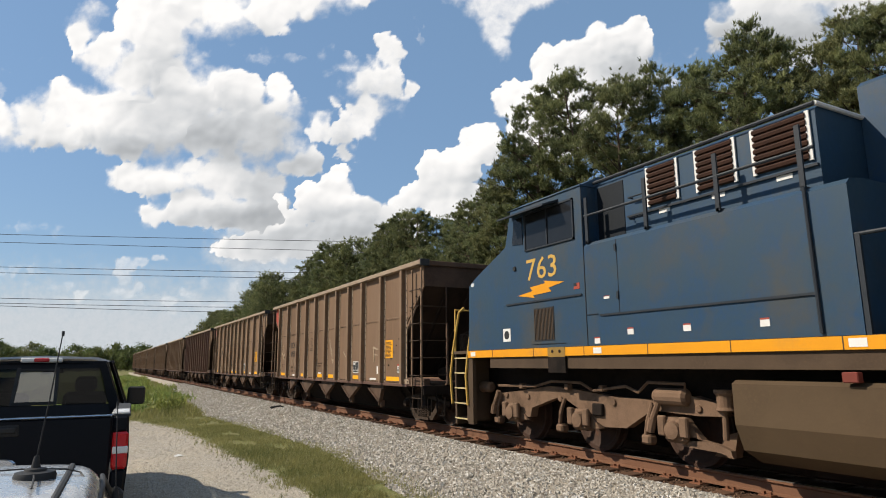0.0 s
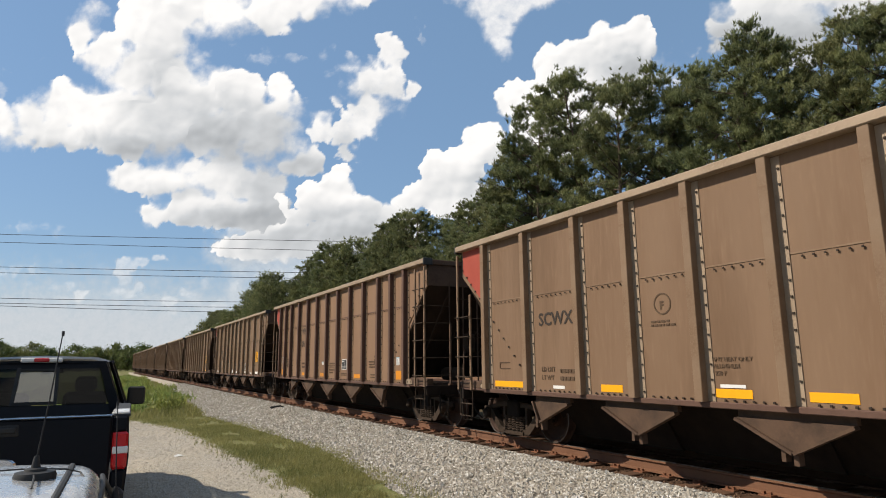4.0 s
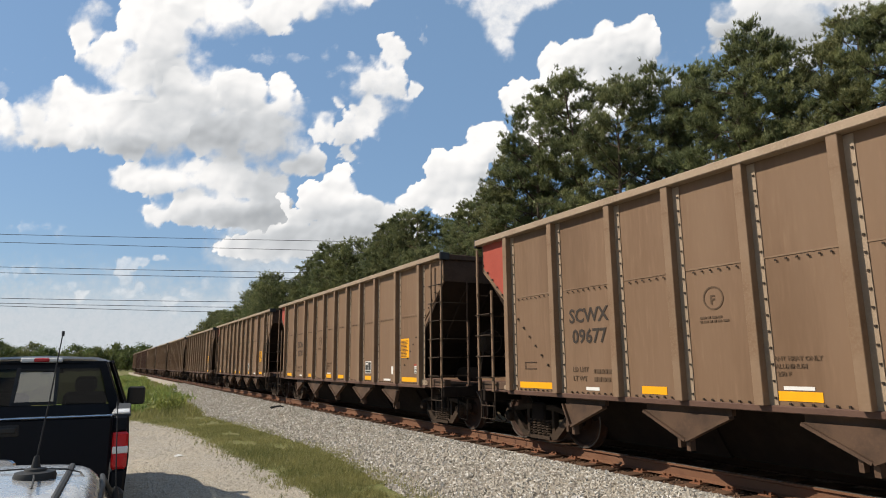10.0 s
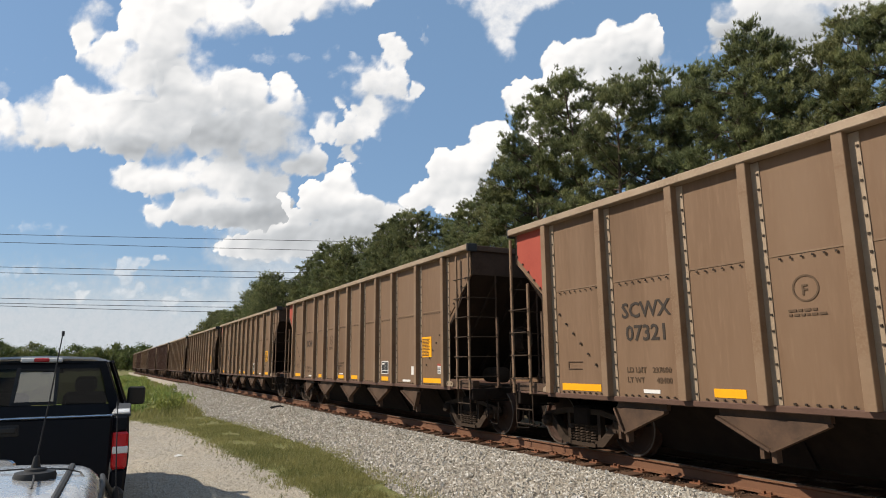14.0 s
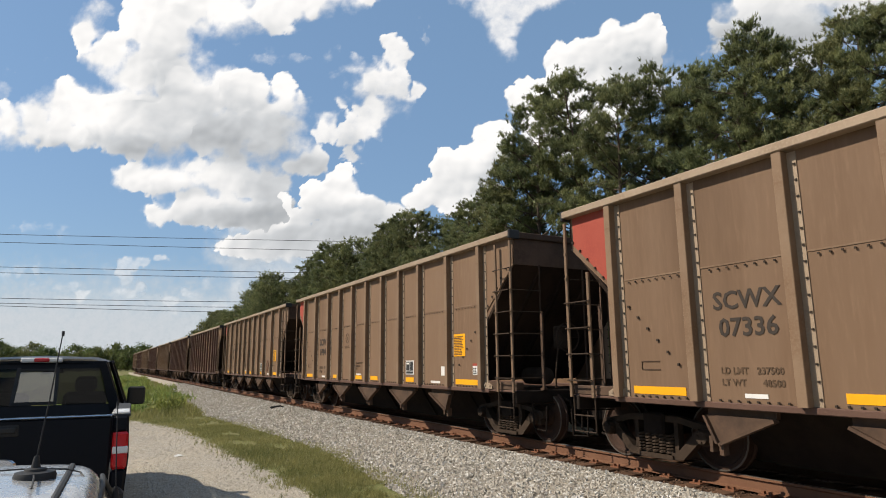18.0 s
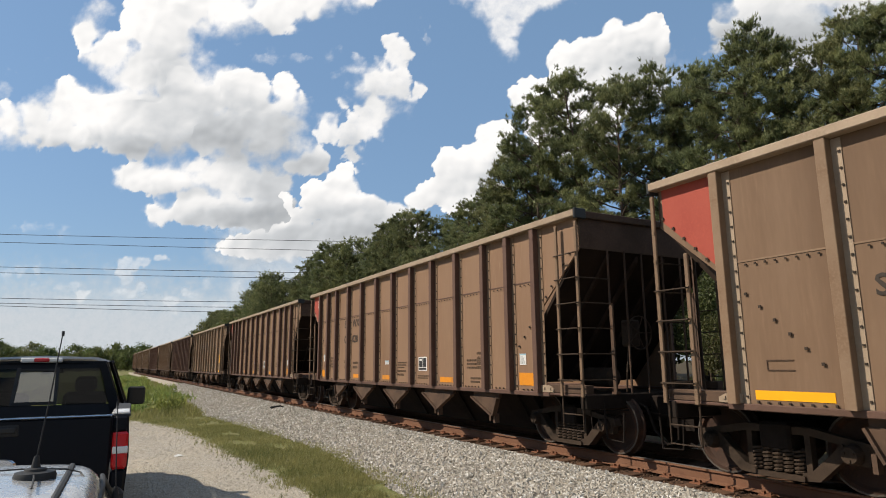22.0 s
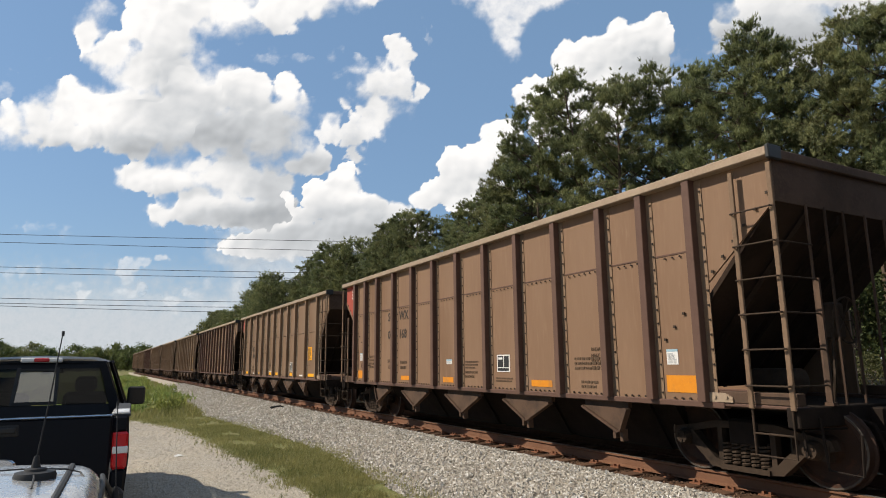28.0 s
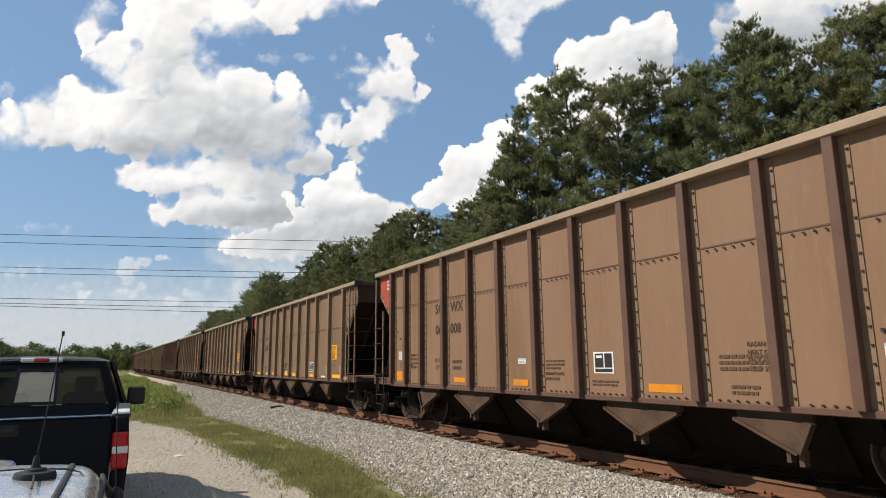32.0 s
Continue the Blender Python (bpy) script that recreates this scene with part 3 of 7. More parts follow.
# the tall column, the broad bank at its foot, the shoulder at its side and two lower tiers
COLUMN = [(150, 50, 28, 38), (172, 20, 28, 28), (165, 105, 24, 36), (197, 108, 42, 52), (250, 40, 40, 90), (300, 60, 55, 95), (240, 130, 60, 60), (310, 140, 60, 70), (15, 218, 45, 45),
          (60, 212, 52, 48), (115, 193, 64, 55), (178, 203, 66, 54), (235, 205, 75, 75), (40, 250, 45, 22), (115, 236, 85, 30), (300, 220, 110, 68), (250, 250, 90, 36)]
SHOULDER = [(365, 165, 62, 52), (358, 108, 20, 22), (372, 96, 15, 10), (410, 168, 58, 50), (448, 168, 36, 42), (400, 232, 95, 58), (470, 245, 60, 56), (505, 152, 25, 25), (512, 188, 34, 38), (500, 218, 46, 44),
            (522, 256, 45, 28), (548, 275, 34, 34), (520, 290, 52, 26), (440, 280, 70, 30), (405, 15, 72, 56), (358, 40, 42, 36), (470, 15, 66, 44), (540, 2, 66, 40), (610, -6, 62, 28), (330, 0, 60, 60), (490, 50, 34, 14), (452, 48, 30, 16)]
TIERS = [(232, 312, 36, 26), (288, 315, 60, 36), (350, 318, 75, 42), (420, 318, 70, 42), (472, 318, 50, 44), (284, 380, 32, 20), (330, 374, 48, 28), (400, 370, 70, 38), (462, 376, 62, 36), (505, 392, 30, 22)]
add_cloud((16, -2), COLUMN + SHOULDER + TIERS, 3,
          [(300, 115, 40, 60, 0.12), (285, 170, 50, 36, 0.2), (400, 222, 105, 42, 0.34), (440, 232, 70, 44, 0.26), (300, 256, 130, 28, 0.26), (110, 262, 150, 14, 0.16), (230, 272, 90, 16, 0.2), (548, 292, 34, 20, 0.24),
           (480, 285, 80, 30, 0.24), (470, 385, 76, 28, 0.5), (400, 390, 80, 18, 0.34), (480, 320, 50, 40, 0.26), (300, 340, 70, 14, 0.16), (470, 60, 60, 12, 0.12)], edge=8.5, curl=11, patchy=0.34)
# a thin torn cloud in the blue
add_cloud((20, 4), [(650, 142, 40, 42), (688, 150, 36, 48), (702, 95, 25, 32), (690, 70, 18, 14), (620, 115, 20, 18), (597, 100, 15, 9), (612, 150, 18, 24), (738, 155, 16, 12), (715, 182, 22, 20), (660, 192, 36, 30),
                    (640, 222, 34, 32), (665, 236, 18, 18), (615, 235, 32, 26), (575, 225, 26, 22), (620, 268, 13, 30), (603, 172, 10, 22)],
          11, [(690, 170, 40, 36, 0.16), (620, 268, 20, 30, 0.2), (640, 180, 30, 30, 0.1)], edge=13, curl=15, patchy=0.25, thin=0.9, relief=0.8, ragged=1.0)
# bright heaped cloud low in the middle
add_cloud((14, -4), [(608, 307, 20, 19), (600, 330, 34, 28), (554, 339, 24, 20), (590, 366, 56, 38), (536, 386, 28, 15), (511, 362, 8, 14), (504, 348, 8, 6), (522, 377, 12, 8), (640, 366, 33, 26), (664, 375, 26, 24),
                     (690, 386, 35, 28), (620, 412, 90, 44), (545, 425, 78, 34), (700, 420, 60, 40), (470, 438, 80, 26)],
          17, [(520, 425, 110, 34, 0.34), (620, 405, 100, 40, 0.26), (570, 375, 30, 14, 0.12), (670, 415, 60, 40, 0.2)], edge=3, curl=8, patchy=0.25, relief=1.3, fray=2.6, ragged=0.3, sheet=-2)
# the great cumulus behind the pines
add_cloud((44, -8), [(735, 360, 28, 18), (790, 300, 30, 42), (775, 342, 46, 30), (830, 292, 45, 38), (872, 252, 38, 38), (830, 350, 70, 40), (908, 180, 16, 28), (932, 176, 30, 38), (992, 112, 28, 38), (962, 168, 38, 33),
                     (1018, 108, 38, 36), (1030, 142, 60, 50), (1080, 68, 28, 35), (1060, 96, 38, 38), (1110, 76, 34, 36), (1147, 54, 24, 32), (1160, 76, 22, 28), (1130, 112, 44, 44), (1090, 152, 80, 60), (1000, 212, 90, 70)],
          23, [(1130, 108, 60, 24, 0.2), (1150, 140, 70, 40, 0.28), (850, 330, 90, 40, 0.2), (1050, 130, 60, 30, 0.12)], edge=2.6, curl=8, patchy=0.2, relief=1.3, fray=2.0, ragged=0.2)
add_cloud((40, -8), [(1185, 112, 40, 18), (1170, 140, 56, 26), (1222, 92, 22, 10)], 27, edge=24, curl=14, thin=0.5, label="thin veil at the cumulus's edge")
add_cloud((10, 2), [(1300, 38, 46, 46), (1350, 16, 72, 62), (1425, 28, 80, 72), (1505, 20, 90, 74), (1295, 85, 40, 26), (1400, 92, 90, 42), (1565, 60, 60, 60)], 29, [(1390, 80, 170, 44, 0.5), (1320, 75, 70, 44, 0.3), (1500, 40, 90, 50, 0.2)], edge=16, curl=10, patchy=0.2, relief=0.5)
add_cloud((22, 2), [(890, -4, 70, 56), (888, 44, 34, 44), (896, 78, 20, 30), (835, -6, 50, 24), (950, -6, 60, 24)], 37, edge=34, curl=7, thin=0.7, relief=0.2, fray=0.6, ragged=0.5, label="soft wedge of white cloud")
# small heaps and scraps near the horizon
add_cloud((6, 0), [(226, 470, 19, 13), (252, 464, 19, 10), (286, 458, 15, 6), (212, 486, 13, 9), (246, 510, 11, 10), (216, 520, 28, 14), (150, 520, 19, 7), (128, 531, 20, 7), (228, 498, 20, 16)],
          41, [(225, 500, 60, 16, 0.2)], edge=10, curl=7, thin=0.55, ragged=1.0, mat=LOW_CLOUD, label="hazy low cumulus near the horizon")
add_cloud((6, 0), [(376, 500, 34, 18), (340, 520, 28, 14), (308, 535, 28, 10), (412, 485, 32, 18), (452, 490, 48, 24), (505, 482, 60, 32), (430, 520, 62, 28), (500, 522, 62, 30), (380, 540, 80, 24), (425, 425, 74, 26), (410, 452, 54, 26), (490, 465, 100, 44), (570, 480, 80, 44)],
          45, [(440, 520, 120, 26, 0.3), (480, 445, 140, 34, 0.5)], edge=11, curl=8, thin=0.6, ragged=1.2, mat=LOW_CLOUD, label="hazy low cumulus near the horizon")
add_cloud((18, 0), [(746, 60, 9, 14), (525, 105, 14, 8), (470, 108, 11, 6), (30, 126, 12, 8), (5, 160, 14, 18), (60, 480, 46, 6), (110, 504, 40, 5), (60, 404, 18, 5)], 43, edge=22, curl=12, thin=0.28, ragged=1.0, label="thin scraps of white cloud")
add_cloud((4, 0), [(100, 640, 900, 200), (600, 600, 420, 190), (440, 470, 120, 70)], 47, edge=300, curl=4, thin=0.75, patchy=0.1, relief=0.0, fray=0.0, ragged=0.0, mat=HAZE, label="pale summer haze above the horizon")


def fill_light_clouds():
    """Unseen glowing cumulus, added behind and above the lot to whiten the shadows, clear of the sun: compass bearing
    and height in degrees.
    """
    r = random.Random(31)
    for k, (bearing, up) in enumerate(((104, 30), (142, 24), (178, 36), (214, 24), (250, 34), (160, 64), (228, 66), (30, 74))):
        puffs = [(x + r.uniform(-16, 16), r.uniform(-20, 34) - abs(x) * 0.12, r.uniform(34, 62), r.uniform(26, 48)) for x in range(-150, 151, 34)]
        ob = cloud(puffs, 61 + k, [(x, -44, 70, 26, 0.3) for x in (-90, 0, 90)], edge=8, curl=11)
        ob.matrix_basis = pose(EYE.x, EYE.y, EYE.z, 90 + up, 0, -bearing) @ Matrix.Translation((0, 0, -FAR)) @ Matrix.Diagonal((2.3, 2.3, 1, 1))


fill_light_clouds()


# ---- hopper cars ----
HALF, SHEET, OUT = 7.17, 1.58, 1.70
POSTS_A = (0.0, 1.13, 2.26, 3.38, 4.78, 6.13)
POSTS_B = (0.0, 1.10, 2.21, 3.33, 4.43, 5.28, 6.12)
AXLES = (-7.00, -5.22, 5.22, 7.00)
MESHES = {}


def shared(key, make, mat, smooth=False):
    if key not in MESHES:
        MESHES[key] = make().mesh(key.split("/")[0], mat, smooth)
    return MESHES[key]


def side_sheet(sx):
    out = [(-HALF, 3.82), (-HALF, 3.30), (-6.15, 2.42), (-6.15, 0.975), (6.15, 0.975), (6.15, 2.42), (HALF, 3.30), (HALF, 3.82)]
    return G().prism(out, "x", sx * (SHEET - 0.03), sx * SHEET)


def red_corner(sx):
    return G().prism([(6.24, 3.815), (6.24, 2.58), (HALF - 0.07, 3.36), (HALF - 0.07, 3.815)], "x", sx * SHEET, sx * (SHEET + 0.005))


def post(sx):
    g = G()
    g.prism([(sx * SHEET, -0.03), (sx * (OUT - 0.006), -0.03), (sx * OUT, -0.024), (sx * OUT, 0.084), (sx * (OUT - 0.006), 0.09), (sx * SHEET, 0.09)], "z", 0.975, 3.825)
    return g


def flange(sx):
    return G().box(min(sx * SHEET, sx * (SHEET + 0.012)), max(sx * SHEET, sx * (SHEET + 0.012)), -0.135, -0.03, 0.98, 3.80)


def bolts(posts, seam, sx, shift):
    """Bolt heads down each post's flange, along the lap and over the slope sheet."""
    g = G()
    ys = sorted({k * p for p in posts for k in (-1, 1)})

    def head(y, z, d=0.016):
        x0, x1 = sorted((sx * (SHEET + 0.012), sx * (SHEET + 0.026)))
        g.box(x0, x1, y - d, y + d, z - d, z + d)
    for y in ys:
        for k in range(15):
            head(y - 0.112 + shift, 1.06 + k * 0.185, 0.012)
    n = int(12.2 / 0.125)
    for k in range(n):
        y = -6.1 + (k + 0.5) * 12.2 / n
        if min(abs(y - p) for p in ys) > 0.14:
            head(y, seam - 0.035, 0.011)
            head(y, 1.0, 0.013)
    for e in (-1, 1):
        for k in range(13):
            y, z = 7.10 - k * 0.165, 3.36 - k * 0.165
            if 1.1 < z and min(abs(y - p) for p in ys) > 0.11:
                head(e * y, z + 0.05, 0.017)
    return g


def end_sheet(e):
    g = G()
    g.box(-SHEET, SHEET, *sorted((e * HALF, e * (HALF - 0.03))), 3.30, 3.83)
    return g


def slope_sheet(e):
    g = G()
    g.prism([(e * HALF, 3.32), (e * 5.15, 1.10), (e * 5.10, 1.14), (e * (HALF - 0.06), 3.34)], "x", -SHEET + 0.03, SHEET - 0.03)
    return g


def slope_rib(e, x):
    return G().prism([(e * HALF, 3.25), (e * 5.25, 1.14), (e * 5.32, 1.10), (e * (HALF - 0.02), 3.14)], "x", x - 0.03, x + 0.03)


def end_post(e, x):
    return G().box(x - 0.013, x + 0.013, *sorted((e * (HALF - 0.01), e * (HALF + 0.015))), 0.95, 3.32)


def ladder_rail(top=3.74):
    g = G()
    g.cbox(-0.035, 0.0, -0.03, 0.03, 0.93, top, 0.006)
    for k in range(int((top - 0.9) / 0.45)):
        g.box(-0.045, -0.03, -0.02, 0.02, 1.17 + k * 0.405, 1.21 + k * 0.405)
    return g


def rung():
    return G().tube([(0, 0, 0), (-0.06, 0, 0), (-0.06, 0.52, 0), (0, 0.52, 0)], 0.011, 6)


def end_stile(e):
    """The inner stile of the ladder on the car's end, cranked out at the foot."""
    y = e * (HALF + 0.04)
    return G().prism([(-1.0, 0.96), (-0.965, 0.96), (-0.965, 2.42), (-1.0, 2.42)], "y", y - 0.025, y + 0.025).box(-1.03, -0.94, y - 0.05, y + 0.05, 0.96, 1.0)


def end_rung(e):
    y = e * (HALF + 0.05)
    return G().tube([(-1.62, y - e * 0.04, 0), (-1.58, y, 0), (-1.02, y, 0), (-0.97, y - e * 0.04, 0)], 0.011, 6)


def jacking_bracket(e):
    g = G().prism([(e * 6.10, 0.98), (e * 6.42, 0.98), (e * 6.42, 1.04), (e * 6.32, 1.09), (e * 6.10, 1.09)], "x", -SHEET - 0.045, -SHEET - 0.018)
    for y in (6.18, 6.34):
        g.box(-SHEET - 0.06, -SHEET - 0.04, e * y - 0.018, e * y + 0.018, 1.02, 1.056)
    return g


def v_panel(sx, kind):
    w = 0.68
    tri = {"mid": [(-w, 0.81), (0, 0.48), (w, 0.81)], "near": [(-0.16, 0.81), (0.0, 0.48), (0.76, 0.81)], "far": [(-0.76, 0.81), (0.0, 0.48), (0.16, 0.81)]}[kind]
    g = G()
    x = SHEET - 0.05
    g.prism(tri, "x", sx * (x - 0.02), sx * x)
    g.box(*sorted((sx * (x - 0.10), sx * (x - 0.03))), tri[0][0], tri[2][0], 0.81, 0.90)
    for p, q in ((tri[0], tri[1]), (tri[1], tri[2])):
        dy, dz = q[0] - p[0], q[1] - p[1]
        n = math.hypot(dy, dz)
        oy, oz = -dz / n * 0.035, dy / n * 0.035
        if oz > 0:
            oy, oz = -oy, -oz
        g.prism([p, q, (q[0] + oy, q[1] + oz), (p[0] + oy, p[1] + oz)], "x", sx * (x - 0.05), sx * (x + 0.05))
    g.box(*sorted((sx * (x - 0.12), sx * (x - 0.02))), -0.03, 0.03, 0.33, 0.5)
    g.box(*sorted((sx * (x - 0.12), sx * (x - 0.02))), 0.12, 0.17, 0.36, 0.55)
    return g


def hopper_trough():
    g = G()
    g.prism([(-1.05, 0.93), (-0.55, 0.17), (0.55, 0.17), (1.05, 0.93)], "y", -5.0, 5.0)
    return g


def door(sx):
    g = G()
    g.prism([(sx * 1.08, 0.90), (sx * 0.60, 0.16), (sx * 0.56, 0.16), (sx * 1.04, 0.90)], "y", -1.05, 1.05)
    return g


def sideframe():
    """A cast bogie side frame: arched top member, sloping lower arms, spring seat and axle ends."""
    g = G()
    g.prism([(-1.12, 0.47), (-1.08, 0.58), (-0.72, 0.64), (-0.42, 0.70), (0.42, 0.70), (0.72, 0.64), (1.08, 0.58), (1.12, 0.47), (1.02, 0.44), (0.78, 0.54), (0.42, 0.61), (-0.42, 0.61), (-0.78, 0.54), (-1.02, 0.44)], "x", -0.05, 0.07)
    for e in (-1, 1):
        g.prism([(e * 0.78, 0.56), (e * 0.86, 0.45), (e * 0.50, 0.12), (e * 0.30, 0.10), (e * 0.30, 0.19), (e * 0.42, 0.22)], "x", -0.08, 0.06)
        g.box(-0.04, 0.07, e * 0.37 - 0.035, e * 0.37 + 0.035, 0.20, 0.64)
        g.prism([(e * 1.05, 0.34), (e * 1.06, 0.52), (e * 0.72, 0.52), (e * 0.74, 0.36)], "x", -0.06, 0.05)
        g.lathe([(-0.17, 0.05), (-0.17, 0.085), (-0.11, 0.11), (0.05, 0.12)], 14, (0, e * 0.89, 0.457))
        for k in range(3):
            a = 2.094 * k + 0.5
            g.box(-0.185, -0.165, e * 0.89 + 0.055 * math.cos(a) - 0.014, e * 0.89 + 0.055 * math.cos(a) + 0.014, 0.457 + 0.055 * math.sin(a) - 0.014, 0.457 + 0.055 * math.sin(a) + 0.014)
    g.box(-0.11, 0.09, -0.34, 0.34, 0.10, 0.16)
    return g


def spring():
    g = G()
    pts = [(0.055 * math.cos(k * 0.8), 0.055 * math.sin(k * 0.8), 0.17 + 0.0058 * k) for k in range(48)]
    return g.tube(pts, 0.019, 5)


def wheel(sx):
    f = -sx
    return G().lathe([(sx * 0.755 + f * 0.095, 0.40), (sx * 0.755 + f * 0.095, 0.485), (sx * 0.755 + f * 0.062, 0.485), (sx * 0.755 + f * 0.05, 0.459), (sx * 0.755 - f * 0.045, 0.452), (sx * 0.755 - f * 0.048, 0.39),
                      (sx * 0.755 - f * 0.01, 0.36), (sx * 0.755 + f * 0.02, 0.16), (sx * 0.755 - f * 0.05, 0.13), (sx * 0.755 - f * 0.06, 0.09)], 28)


def wheel_rim():
    g = G().lathe([(-0.802, 0.428), (-0.808, 0.432), (-0.808, 0.450), (-0.800, 0.455)], 28)
    g.f = g.f[:-2]
    return g


def axle():
    return G().lathe([(-1.05, 0.075), (-0.9, 0.085), (-0.7, 0.105), (0.7, 0.105), (0.9, 0.085), (1.05, 0.075)], 12)


def coupler(e):
    g = G()
    g.box(-0.09, 0.09, *sorted((e * 7.39, e * 7.82)), 0.42, 0.62)
    g.prism([(-0.14, e * 7.80), (0.14, e * 7.80), (0.16, e * 7.99), (0.06, e * 8.03), (0.02, e * 7.92), (-0.12, e * 7.95)], "z", 0.40, 0.72)
    g.tube([(0.32, e * 7.29, 0.7), (0.36, e * 7.54, 0.52), (0.30, e * 7.74, 0.28), (0.16, e * 7.86, 0.22)], 0.022, 6)
    g.tube([(-1.5, e * 7.17, 0.72), (-0.6, e * 7.24, 0.70), (-0.2, e * 7.69, 0.60)], 0.014, 6)
    g.tube([(-1.5, e * 7.17, 0.72), (-1.5, e * 7.19, 0.45)], 0.014, 6)
    for x in (-0.55, 0.3):
        g.tube([(x, e * 7.23, 0.8), (x, e * 7.41, 0.75), (x + 0.05, e * 7.51, 0.4), (x + 0.12, e * 7.69, 0.2), (x + 0.1, e * 7.89, 0.25)], 0.024, 6)
    g.tube([(-1.3, e * 7.25, 0.85), (-1.3, e * 7.29, 0.3), (-1.3, e * 7.64, 0.28), (-1.3, e * 7.67, 0.7)], 0.016, 6)
    return g


def stirrup(e):
    y0, y1 = e * 7.17, e * 6.69
    return G().tube([(-1.65, y0, 0.94), (-1.65, y0, 0.42), (-1.65, y1, 0.42), (-1.65, y1, 0.94)], 0.014, 6).tube([(-1.65, y0, 0.66), (-1.65, y1, 0.66)], 0.012, 6)


def brake_gear():
    """Brake wheel, valves and pipes on the end platform."""
    g = G()
    g.tube([(-0.30 + 0.28 * math.cos(6.2832 * k / 20), -7.12, 1.95 + 0.28 * math.sin(6.2832 * k / 20)) for k in range(21)], 0.014, 5)
    for k in range(5):
        a = 6.2832 * k / 5
        g.tube([(-0.30, -7.08, 1.95), (-0.30 + 0.28 * math.cos(a), -7.12, 1.95 + 0.28 * math.sin(a))], 0.009, 5)
    g.cbox(-0.42, -0.18, -7.04, -6.80, 1.72, 2.18, 0.03)
    g.tube([(-0.46, -7.02, 1.8), (-0.56, -7.05, 1.3), (-0.52, -6.98, 0.98)], 0.018, 6)
    return g


def brake_tank():
    return G().lathe([(-6.55, 0.05), (-6.5, 0.17), (-5.85, 0.17), (-5.8, 0.05)], 16, (-0.35, 0, 1.2), "y")


def decal(y0, y1, z0, z1):
    return G().box(-SHEET - 0.006, -SHEET + 0.002, min(y0, y1), max(y0, y1), z0, z1)


def from_r(o):
    return -7.27 + 0.99 * o


def from_l(o):
    return 7.20 - 0.985 * o


def chart(car, y0, y1, z0, z1):
    """The square test chart: white frame, black fields."""
    body = part("test_chart", decal(y0, y1, z0, z1), M["white"], car, "black and white test chart decal")
    w, h = y1 - y0, z1 - z0
    for a, b, c, d in ((0.07, 0.5, 0.27, 0.93), (0.56, 0.93, 0.27, 0.93), (0.07, 0.93, 0.06, 0.22)):
        part("black_field", G().box(-SHEET - 0.009, -SHEET - 0.004, y1 - w * b, y1 - w * a, z0 + h * c, z0 + h * d), M["black"], body)
    part("print_line", G().box(-SHEET - 0.012, -SHEET - 0.008, y1 - w * 0.44, y1 - w * 0.14, z0 + h * 0.72, z0 + h * 0.84), M["white"], body)


WEIGHTS = {"07336": ("237500", "48500"), "07848": ("237600", "48400"), "07321": ("237600", "48400"), "07854": ("237400", "48600"), "07316": ("237400", "48600")}


# rubbed pale marks on one car: width, then places along and up the side
SCRAWL = [(0.05, (-0.25, 2.3), (-0.31, 2.13), (-0.35, 1.96), (-0.41, 1.79)), (0.03, (-0.45, 1.99), (-0.48, 1.69)), (0.04, (-0.61, 1.92), (-0.62, 1.78), (-0.59, 1.67)),
          (0.07, (-0.48, 1.65), (-0.55, 1.59), (-0.66, 1.61)), (0.06, (-0.56, 1.54), (-0.62, 1.5)), (0.03, (-0.67, 1.62), (-0.71, 1.49)), (0.05, (-0.76, 1.89), (-0.78, 1.81), (-0.78, 1.72)),
          (0.04, (-0.77, 1.61), (-0.79, 1.51)), (0.05, (5.69, 2.25), (5.6, 2.03), (5.58, 1.81)), (0.09, (5.86, 1.93), (5.64, 1.81), (5.39, 1.88)), (0.05, (5.64, 1.74), (5.46, 1.65)),
          (0.04, (4.32, 1.71), (4.35, 1.52), (4.31, 1.42)), (0.03, (4.18, 1.77), (4.12, 1.58), (4.13, 1.42), (4.23, 1.39)),
          (0.05, (-4.05, 1.93), (-4.10, 1.75), (-4.13, 1.52)), (0.05, (-4.05, 1.92), (-4.30, 1.86), (-4.53, 1.86)), (0.04, (-4.10, 1.72), (-4.38, 1.70)), (0.04, (-1.63, 1.84), (-1.82, 1.70), (-2.02, 1.61))]


def print_lines(car, y0, y1, z0, z1, n, mat, name="print_line", seed=1, x=-SHEET - 0.005):
    """Lines of small print, as plain bars of unequal length."""
    r = random.Random(seed)
    g = G()
    step = (z1 - z0) / n
    for k in range(n):
        y = y1
        end = y0 + (y1 - y0) * r.uniform(0, 0.25)
        while y > end + 0.03:
            w = r.uniform(0.03, 0.11)
            g.box(x - 0.004, x + 0.003, max(end, y - w), y, z0 + k * step, z0 + (k + 0.5) * step)
            y -= w + 0.02
    return tagged(part(name, g, mat, car), kind="stuff")


